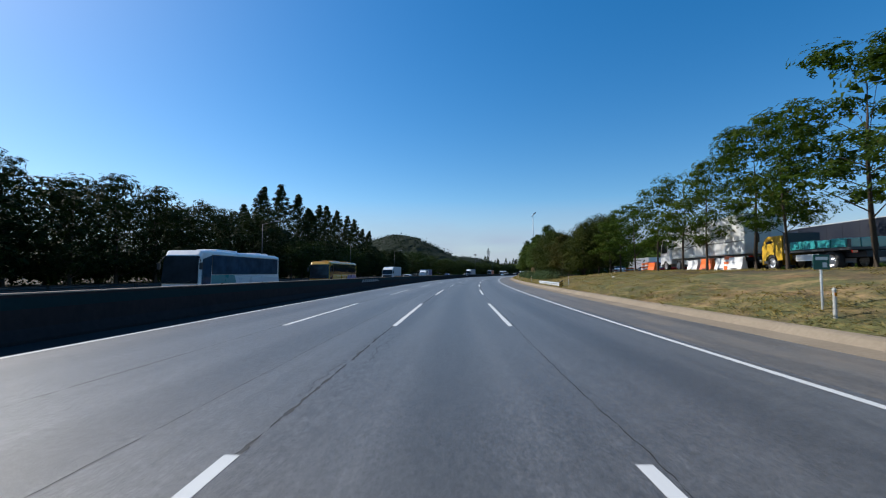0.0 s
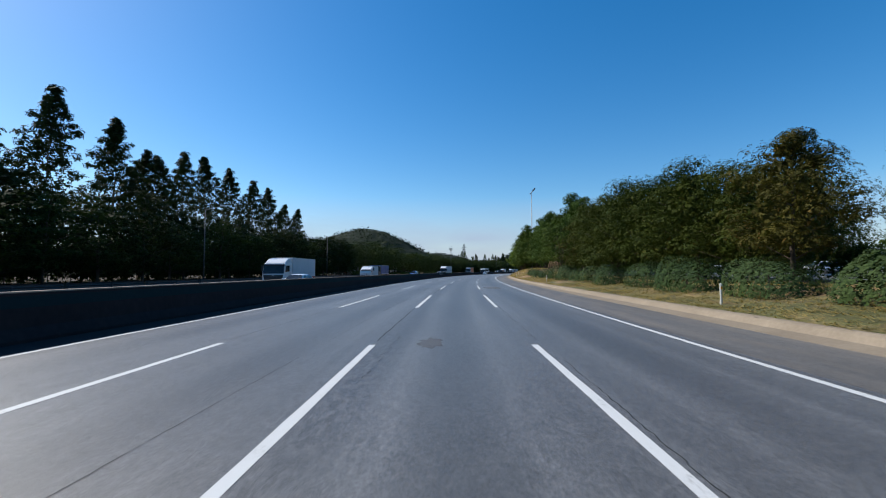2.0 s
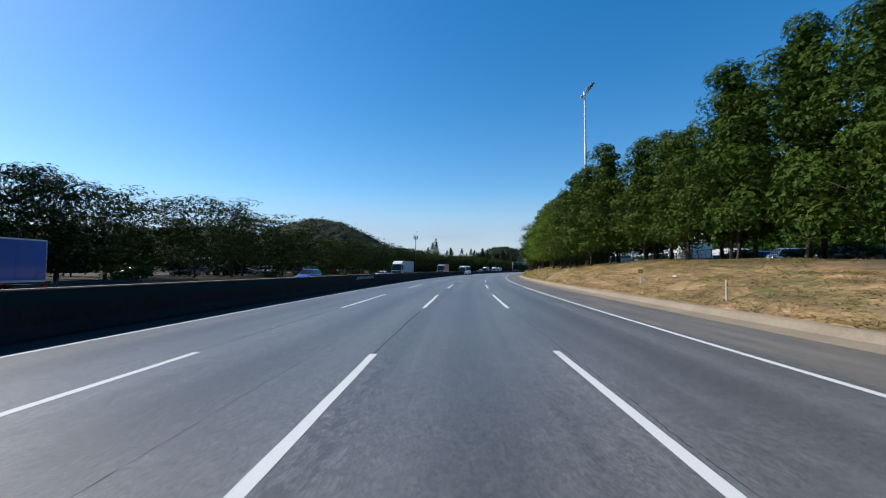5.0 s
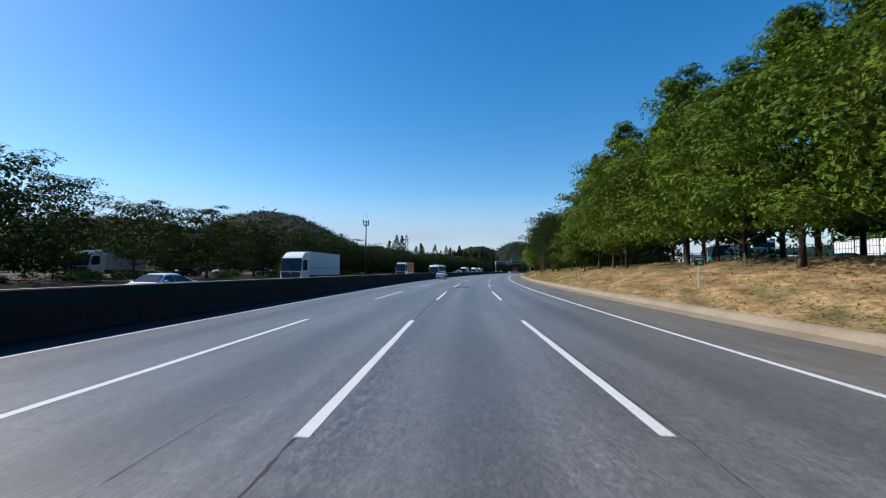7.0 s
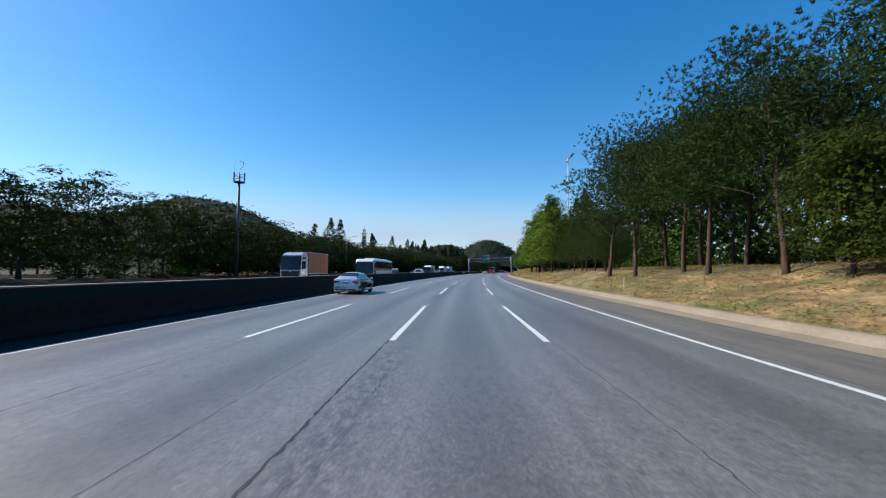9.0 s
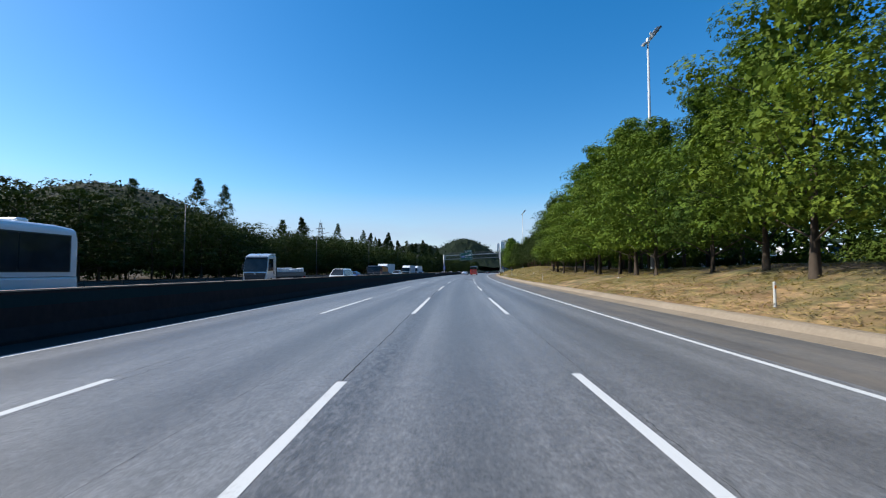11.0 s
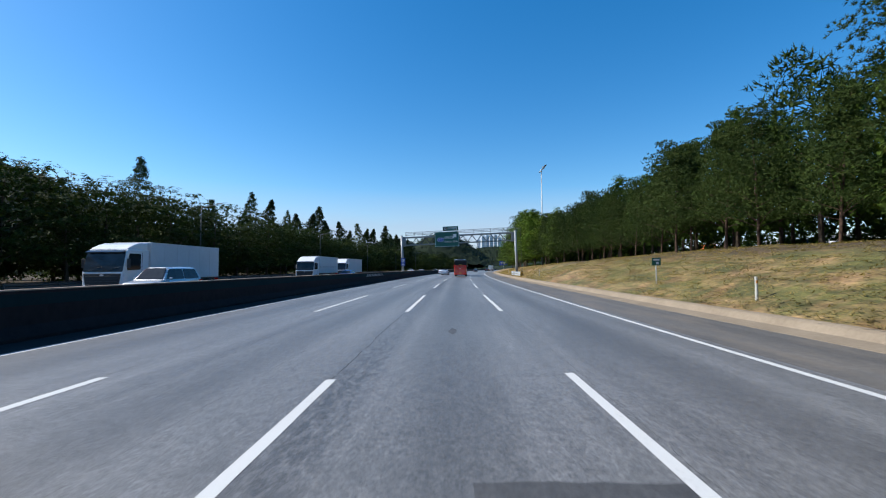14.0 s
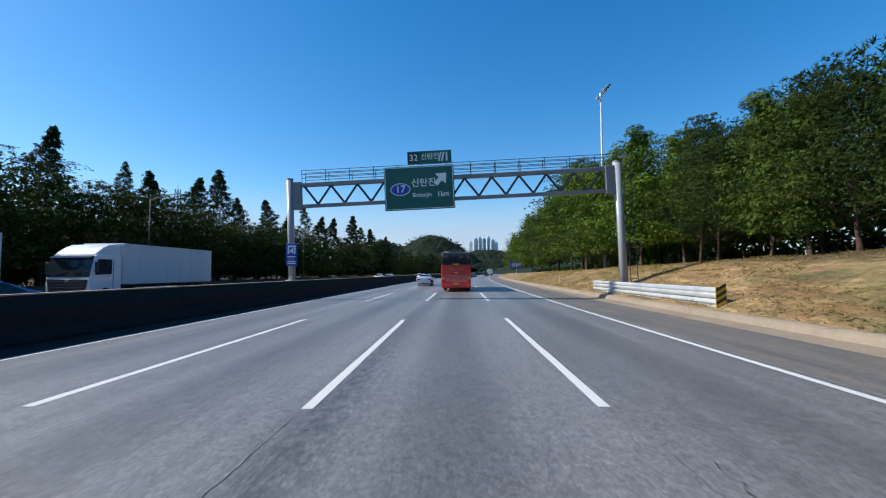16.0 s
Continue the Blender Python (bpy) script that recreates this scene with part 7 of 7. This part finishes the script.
def antenna_pole(s, lat, hgt):
    ob = thing("antenna_pole", "steel antenna pole with a round platform and whip aerials", "antenna pole", at(s, lat, 0.4))
    part("pole", rod_bm((0, 0, -0.3), (0, 0, hgt - 2.0), 0.24, 0.16, 12), DARK_STEEL, ob, smooth=True)
    part("platform", rod_bm((0, 0, hgt - 3.1), (0, 0, hgt - 2.95), 0.75, 0.75, 16), DARK_STEEL, ob)
    for zz in (hgt - 2.4, hgt - 2.0):
        bm = bmesh.new()
        for i in range(16):
            a, b = 2 * math.pi * i / 16, 2 * math.pi * (i + 1) / 16
            rod_bm((0.75 * math.cos(a), 0.75 * math.sin(a), zz), (0.75 * math.cos(b), 0.75 * math.sin(b), zz), 0.03, sides=6, bm=bm)
        part("railing_ring", bm, DARK_STEEL, ob)
    for i in range(6):
        a = 2 * math.pi * i / 6
        part("panel_antenna", box_bm(-0.1, 0.1, -0.05, 0.05, -0.6, 0.7, 0.02), GREY_PAINT, ob, m=Matrix.Translation((0.8 * math.cos(a), 0.8 * math.sin(a), hgt - 2.4)) @ Matrix.Rotation(a, 4, "Z"))
    part("whip", rod_bm((-0.7, 0, hgt - 3.0), (-0.7, 0, hgt + 0.2), 0.03, 0.012, 6), DARK_STEEL, ob)
    bm = bmesh.new()
    pts = [(0.5 * math.sin(a) + 0.1, 0, hgt - 1.2 + 0.8 * a / 2 + 0.3 * math.sin(a)) for a in np.linspace(0, 3.6, 9)]
    for a, b in zip(pts, pts[1:]):
        rod_bm(a, b, 0.035, sides=6, bm=bm)
    part("curved_bracket", bm, DARK_STEEL, ob)


antenna_pole(300.5, -33.2, 16.6)


def lattice_tower(s, lat, hgt, w, label, arms):
    ob = thing("lattice_tower", label, "tower", at(s, lat, 0.0))
    bm = bmesh.new()
    n = 9
    for i in range(n):
        for dx, dy in ((-1, -1), (1, -1), (1, 1), (-1, 1)):
            w0, w1 = w * (1 - 0.75 * i / n), w * (1 - 0.75 * (i + 1) / n)
            z0, z1 = hgt * i / n, hgt * (i + 1) / n
            rod_bm((dx * w0, dy * w0, z0), (dx * w1, dy * w1, z1), 0.16, sides=5, bm=bm)
            nx, ny = -dy, dx
            rod_bm((dx * w0, dy * w0, z0), (nx * w1, ny * w1, z1), 0.09, sides=4, bm=bm)
    part("lattice", bm, DARK_STEEL, ob)
    for z, ln in arms:
        part("cross_arm", box_bm(-ln, ln, -0.25, 0.25, z - 0.2, z + 0.2, 0.05), DARK_STEEL, ob)
        for x in (-ln, -ln * 0.5, ln * 0.5, ln):
            part("insulator", rod_bm((x, 0, z), (x, 0, z - 1.4), 0.1, sides=6), DARK_STEEL, ob)
    part("peak", rod_bm((0, 0, hgt), (0, 0, hgt + 2.5), 0.1, 0.04, 6), DARK_STEEL, ob)


lattice_tower(593, -124.7, 37.2, 2.6, "distant steel lattice mast above the trees", ((33.0, 3.2), (30.5, 2.2)))


# ---- sign gantry over the road ----
def text_part(name, body, size, m, parent, material, align="LEFT"):
    cu = bpy.data.curves.new(name, "FONT")
    cu.body, cu.size, cu.extrude, cu.align_x, cu.align_y = body, size, 0.004, align, "CENTER"
    cu.offset = size * 0.012
    tmp = new(name + "_curve", cu)
    bpy.context.view_layer.update()
    me = bpy.data.meshes.new_from_object(tmp.evaluated_get(bpy.context.evaluated_depsgraph_get()))
    bpy.data.objects.remove(tmp)
    me.materials.clear()
    me.materials.append(material)
    return put(name, me, parent, m=m)


GX0, GX1 = -10.25, 10.15
HANG = Matrix.Rotation(radians(-2.3), 4, "Y") @ Matrix.Translation((0, 0, -0.78))   # the beam rises towards the verge
gantry = thing("sign_gantry", "grey steel truss gantry spanning the carriageway with a walkway", "gantry", at(452.9, 0, 0) @ HANG)
GT, GB = 8.35, 7.0
for x, r, z0 in ((GX0, 0.21, 2.37), (GX1, 0.24, 0.0)):
    part("column", rod_bm((x, 0, z0), (x, 0, 8.75), r, r, 20), GREY_PAINT, gantry, smooth=True)
    part("column_flange", rod_bm((x, 0, z0), (x, 0, z0 + 0.06), r + 0.16, r + 0.16, 20), STEEL, gantry)
    part("column_cap", rod_bm((x, 0, 8.75), (x, 0, 8.8), r + 0.02, r + 0.02, 20), GREY_PAINT, gantry)
for z, w in ((GT, 0.13), (GB, 0.11)):
    part("chord", box_bm(GX0 + 0.2, GX1 - 0.2, -w, w, z - w, z + w, 0.03), TRUSS_PAINT, gantry)
for x0, x1 in ((GX0 + 0.2, GX0 + 0.75), (GX1 - 0.75, GX1 - 0.2)):
    part("end_bracket", box_bm(x0, x1, -0.17, 0.17, GB - 0.2, GT + 0.2, 0.03), TRUSS_PAINT, gantry)
n = 22
xa, xb = GX0 + 0.95, GX1 - 0.95
for i in range(n):
    x0, x1 = xa + (xb - xa) * i / n, xa + (xb - xa) * (i + 1) / n
    z0, z1 = (GT - 0.1, GB + 0.1) if i % 2 == 0 else (GB + 0.1, GT - 0.1)
    part("brace", rod_bm((x0, 0, z0), (x1, 0, z1), 0.07, sides=8), DARK_STEEL, gantry)
part("walkway", box_bm(GX0 + 0.6, GX1 + 0.3, 0.2, 0.95, GT + 0.14, GT + 0.2, 0.01), STEEL, gantry)
for z in (0.45, 0.75, 1.05):
    for y in (0.24, 0.92):
        part("handrail", rod_bm((GX0 + 0.7, y, GT + 0.15 + z * 0.8), (GX1 + 0.3, y, GT + 0.15 + z * 0.8), 0.02, sides=6), DARK_STEEL, gantry)
for i in range(14):
    x = GX0 + 0.7 + (GX1 - GX0 - 0.4) * i / 13
    for y in (0.24, 0.92):
        part("rail_post", rod_bm((x, y, GT + 0.15), (x, y, GT + 1.02), 0.022, sides=6), DARK_STEEL, gantry)
# ladder cage beside the right column
for dx in (-0.22, 0.22):
    part("ladder_rail", rod_bm((GX1 + 0.75 + dx, 0.35, 0.6), (GX1 + 0.75 + dx, 0.35, GT + 1.0), 0.025, sides=6), DARK_STEEL, gantry)
for i in range(24):
    z = 0.9 + 0.33 * i
    part("ladder_rung", rod_bm((GX1 + 0.53, 0.35, z), (GX1 + 0.97, 0.35, z), 0.014, sides=6), DARK_STEEL, gantry)
for i in range(7):
    z = 2.4 + 1.05 * i
    bm = bmesh.new()
    ps = [(GX1 + 0.75 + 0.36 * math.cos(a), 0.35 - 0.62 * math.sin(a), z) for a in np.linspace(0, math.pi, 9)]
    for a, b in zip(ps, ps[1:]):
        rod_bm(a, b, 0.014, sides=5, bm=bm)
    part("cage_hoop", bm, DARK_STEEL, gantry)
part("walkway_lamp", box_bm(GX1 + 0.3, GX1 + 0.75, 0.3, 0.5, GT + 0.75, GT + 0.85, 0.03), GREY_PAINT, gantry)

# main direction board
BX0, BX1, BZ0, BZ1 = -4.0, 0.34, 6.38, 9.10
board = thing("direction_sign", "large green direction board with white lettering hung on the gantry", "road sign", at(452.9, -0.2, 0) @ HANG)
part("panel", box_bm(BX0, BX1, -0.30, -0.22, BZ0, BZ1, 0.03), SIGN_GREEN, board)
bm = bmesh.new()
for a, b, c, d in ((BX0 + 0.05, BX1 - 0.05, BZ0 + 0.05, BZ0 + 0.09), (BX0 + 0.05, BX1 - 0.05, BZ1 - 0.09, BZ1 - 0.05), (BX0 + 0.05, BX0 + 0.09, BZ0 + 0.09, BZ1 - 0.09), (BX1 - 0.09, BX1 - 0.05, BZ0 + 0.09, BZ1 - 0.09)):
    box_bm(a, b, -0.308, -0.296, c, d, bm=bm)
part("white_border", bm, SIGN_WHITE, board)
for x in (BX0 + 0.8, BX1 - 0.8):
    part("hanger", box_bm(x - 0.05, x + 0.05, -0.21, -0.14, BZ0 + 0.2, BZ1 - 0.1, 0.01), STEEL, board)
FACE = Matrix.Rotation(radians(90), 4, "X")


part("route_shield_rim", oval(-3.0, 7.68, 0.62, 0.39, -0.309, -0.298), SIGN_WHITE, board, "white shield rim")
part("route_shield", oval(-3.0, 7.68, 0.57, 0.34, -0.318, -0.306), SIGN_BLUE, board, "blue route shield")
text_part("lettering", "17", 0.62, Matrix.Translation((-3.0, -0.322, 7.68)) @ FACE, board, SIGN_WHITE, "CENTER")
text_part("lettering", "신탄진", 0.56, Matrix.Translation((-2.32, -0.312, 8.02)) @ FACE, board, SIGN_WHITE)
text_part("lettering", "Sintanjin", 0.36, Matrix.Translation((-2.28, -0.312, 7.28)) @ FACE, board, SIGN_WHITE)
text_part("lettering", "1km", 0.44, Matrix.Translation((-0.75, -0.312, 7.28)) @ FACE, board, SIGN_WHITE)
part("arrow", extrude_bm([(-0.93, 8.02), (-0.72, 7.81), (-0.40, 8.13), (-0.17, 7.90), (-0.13, 8.60), (-0.83, 8.56), (-0.60, 8.33)], "y", -0.312, -0.299), SIGN_WHITE, board, "white arrow")
# exit number board above it
top_board = thing("exit_sign", "narrow green exit board with a black number field", "road sign", at(452.9, -0.2, 0) @ HANG)
part("panel", box_bm(-2.5, 0.24, -0.30, -0.24, 9.22, 10.02, 0.02), SIGN_GREEN, top_board)
part("number_field", box_bm(-2.44, -1.78, -0.308, -0.298, 9.3, 9.94, 0.02), BLACK_PAINT, top_board, "black number field")
text_part("lettering", "32", 0.56, Matrix.Translation((-2.11, -0.312, 9.6)) @ FACE, top_board, SIGN_WHITE, "CENTER")
text_part("lettering", "신탄진", 0.42, Matrix.Translation((-1.66, -0.306, 9.64)) @ FACE, top_board, SIGN_WHITE)
for x0, x1, x2, x3 in ((-0.58, -0.50, -0.36, -0.46), (-0.42, -0.3, -0.18, -0.28), (-0.12, 0.0, -0.02, -0.1)):
    part("ramp_symbol", extrude_bm([(x0, 9.34), (x1, 9.34), (x2, 9.9), (x3, 9.9)], "y", -0.308, -0.298), SIGN_WHITE, top_board, "white junction symbol bar")
for x in (-2.0, -0.3):
    part("support", box_bm(x - 0.04, x + 0.04, -0.23, -0.14, 8.4, 9.95, 0.01), STEEL, top_board)
# blue lane board on the median column
lane_board = thing("lane_sign", "blue service sign fixed to the median gantry column", "road sign", at(452.9, GX0, -0.6))
part("panel", box_bm(-0.35, 0.35, -0.3, -0.25, 3.14, 4.1, 0.03), SIGN_BLUE, lane_board)
part("panel", box_bm(-0.35, 0.35, -0.3, -0.25, 2.7, 3.1, 0.03), SIGN_BLUE, lane_board)
part("symbol", extrude_bm([(-0.24, 3.44), (-0.15, 3.44), (-0.15, 3.86), (0.15, 3.86), (0.15, 3.44), (0.24, 3.44), (0.24, 3.96), (-0.24, 3.96)], "y", -0.308, -0.298), SIGN_WHITE, lane_board, "white gate symbol")
part("symbol", extrude_bm([(0.03, 3.46), (0.1, 3.46), (0.1, 3.8), (0.02, 3.8), (-0.11, 3.6), (-0.11, 3.54), (0.03, 3.54)], "y", -0.308, -0.298), SIGN_WHITE, lane_board, "white symbol bar")
for z in (3.24, 2.82, 2.94):
    part("lettering_bar", box_bm(-0.25, 0.25, -0.308, -0.298, z, z + 0.06), SIGN_WHITE, lane_board, "white lettering bar")
part("clamp", box_bm(-0.1, 0.1, -0.25, -0.2, 2.75, 4.05, 0.01), STEEL, lane_board)


# ---- buildings and the lot's fittings ----
def low_building(s, lat, L, D, hgt, label, turn=0.0, mat=WHITE_PAINT):
    z = bank_top(s) - 0.05
    ob = thing("service_building", label, "building", at(s, lat, z, turn))
    part("wall", box_bm(-D / 2, D / 2, -L / 2, L / 2, -0.3, hgt, 0.02), mat, ob)
    part("roof", box_bm(-D / 2 - 0.4, D / 2 + 0.4, -L / 2 - 0.4, L / 2 + 0.4, hgt, hgt + 0.35, 0.04), GREY_PAINT, ob)
    k = int(L / 3.2)
    for i in range(k):
        y = -L / 2 + L * (i + 0.5) / k
        w = part("window", box_bm(-D / 2 - 0.03, -D / 2 + 0.02, y - 1.1, y + 1.1, 1.0, hgt - 0.7, 0.01), GLASS_BLUE, ob)
        part("frame", box_bm(-D / 2 - 0.06, -D / 2 - 0.02, y - 0.03, y + 0.03, 1.0, hgt - 0.7), GREY_PAINT, w)


low_building(112, 92, 12, 14, 10.0, "tan multi-storey building beyond the lot", mat=CONCRETE)
low_building(250, 84, 52, 16, 5.0, "long low white service area building with blue-tinted windows")
low_building(345, 66, 30, 14, 4.6, "low white service area shop building")
low_building(455, 72, 34, 14, 4.6, "low white service area hall")


def fence(s0, s1, lat, label):
    ob = thing("mesh_fence", label, "fence", at(s0, lat, 0))
    inv = at(s0, lat, 0).inverted()
    n = int((s1 - s0) / 3)
    for i in range(n + 1):
        s = s0 + 3.0 * i
        lm = inv @ at(s, lat, bank_z(s, lat))
        part("post", rod_bm((0, 0, -0.3), (0, 0, 1.7), 0.035, sides=6), TEAL, ob, m=lm)
        if i < n:
            bm = bmesh.new()
            for k in range(12):
                rod_bm((0, 0.25 * k, 0.1), (0, 0.25 * k, 1.62), 0.012, sides=4, bm=bm)
            for zz in (0.12, 0.6, 1.1, 1.6):
                rod_bm((0, 0, zz), (0, 3.0, zz), 0.014, sides=4, bm=bm)
            part("mesh_panel", bm, TEAL, ob, m=lm)


fence(150, 262, 26.5, "dark green wire mesh fence along the service area")


def apartment(x, y, hgt, w, d, turn):
    ob = thing("apartment_tower", "distant pale apartment tower beyond the valley", "building", Matrix.Translation((x, y, -0.5)) @ Matrix.Rotation(radians(turn), 4, "Z"), "distant apartment towers")
    part("wall", box_bm(-w / 2, w / 2, -d / 2, d / 2, 0, hgt, 0.05), FACADE, ob)
    part("roof", box_bm(-w / 4, w / 4, -d / 4, d / 4, hgt, hgt + 3.5, 0.05), FACADE, ob)
    for i in range(int(hgt / 12), int(hgt / 6)):
        for j in range(3):
            xx = -w / 2 + w * (j + 0.5) / 3
            part("window", box_bm(xx - w / 14, xx + w / 14, -d / 2 - 0.08, -d / 2 + 0.05, 2 + 6 * i, 4.6 + 6 * i), FAR_PANE, ob)


for dist, side, hgt, w in ((1000, 52, 78, 10), (1010, 62, 82, 8), (1020, 72, 80, 9), (1030, 83, 84, 8), (1040, 94, 78, 9), (1050, 42, 74, 8), (1060, 104, 74, 8)):
    q = at(426, 0) @ Vector((side, dist, 0))
    apartment(q.x, q.y, hgt, w, 10, -22)


for dist, side, hgt, w in ((1000, 470, 70, 14), (1010, 492, 74, 13), (1020, 516, 72, 14), (1000, 545, 60, 16)):
    apartment(side, dist, hgt, w, 12, -30)


# crowd control barriers and drums on the lot
def drum(s, lat):
    ob = thing("traffic_drum", "orange and white plastic traffic drum", "traffic drum", at(s, lat, bank_z(s, lat) if lat < 28 else bank_top(s) - 0.05), "traffic drums")
    part("drum_body", rod_bm((0, 0, 0), (0, 0, 0.95), 0.33, 0.26, 16), ORANGE, ob)
    for z in (0.3, 0.6):
        part("white_band", rod_bm((0, 0, z), (0, 0, z + 0.13), 0.335 - 0.074 * z, 0.335 - 0.074 * (z + 0.13), 16), SIGN_WHITE, ob, "white band")


for s, lat in ((57.2, 21.4), (56.3, 21.6), (42.5, 18.5), (43.4, 18.5), (28.4, 18.4)):
    drum(s, lat)


def water_barrier(s, lat, mat, lab):
    ob = thing("plastic_barrier", lab, "plastic barrier", at(s, lat, bank_z(s, lat)), "plastic barriers on the lot")
    part("barrier_body", extrude_bm([(-0.25, 0), (0.25, 0), (0.2, 0.25), (0.1, 0.45), (0.08, 0.85), (-0.08, 0.85), (-0.1, 0.45), (-0.2, 0.25)], "y", -0.75, 0.75, 0.03), mat, ob)
    part("fork_slot", box_bm(-0.26, 0.26, -0.3, 0.3, 0.05, 0.13), TRIM, ob)


for i, s in enumerate((27.4, 41.0, 29.0, 31.0, 33.0)):
    water_barrier(s, 18.35, ORANGE if i % 2 else WHITE_PAINT, "orange plastic road barrier on the lot" if i % 2 else "white plastic road barrier on the lot")


# ---- thin cloud low over the horizon ----
def cloud_backdrop():
    m = bpy.data.materials.new("thin cloud")
    m.use_nodes = True
    nt = m.node_tree
    nt.nodes.remove(nt.nodes["Principled BSDF"])
    e, t, s = nt.nodes.new("ShaderNodeEmission"), nt.nodes.new("ShaderNodeBsdfTransparent"), nt.nodes.new("ShaderNodeMixShader")
    e.inputs["Color"].default_value = (0.31, 0.37, 0.51, 1)
    sep = nt.nodes.new("ShaderNodeSeparateXYZ")
    link(nt, uvs(nt), sep.inputs[0])
    wisp = noise_node(nt, uvs(nt, (9, 3.2, 1)), 1.0, 5, 0.55)
    rise = ramp(nt, sep.outputs[1], ((0.0, (1.0,)), (0.5, (0.9,)), (0.78, (0.35,)), (1.0, (0.0,))))
    ends = ramp(nt, sep.outputs[0], ((0.0, (0.2,)), (0.2, (0.9,)), (0.7, (0.9,)), (1.0, (0.0,))))
    f = mix(nt, 1.0, mix(nt, 1.0, rise, ends, "MULTIPLY"), ramp(nt, wisp, ((0.25, (0.55,)), (0.7, (1.0,)))), "MULTIPLY")
    link(nt, f, s.inputs[0])
    link(nt, t.outputs[0], s.inputs[1])
    link(nt, e.outputs[0], s.inputs[2])
    link(nt, s.outputs[0], nt.nodes["Material Output"].inputs["Surface"])
    v, f, u = [], [], []
    n, R = 40, 3900
    for i in range(n + 1):
        a = radians(52 - 125 * i / n)
        for k in range(9):
            el = radians(-1 + 11 * k / 8)
            v.append((-R * math.sin(a) + 60, R * math.cos(a) + 220, R * math.tan(el)))
            u.append((i / n, k / 8))
    for i in range(n):
        for k in range(8):
            f.append((i * 9 + k, i * 9 + k + 1, i * 9 + k + 10, i * 9 + k + 9))
    ob = put("backdrop", mesh_from("backdrop", v, f, m, u))
    ob.visible_shadow = False
    tagged(ob, "thin pale cloud low over the horizon", "cloud", "", "structure")


cloud_backdrop()
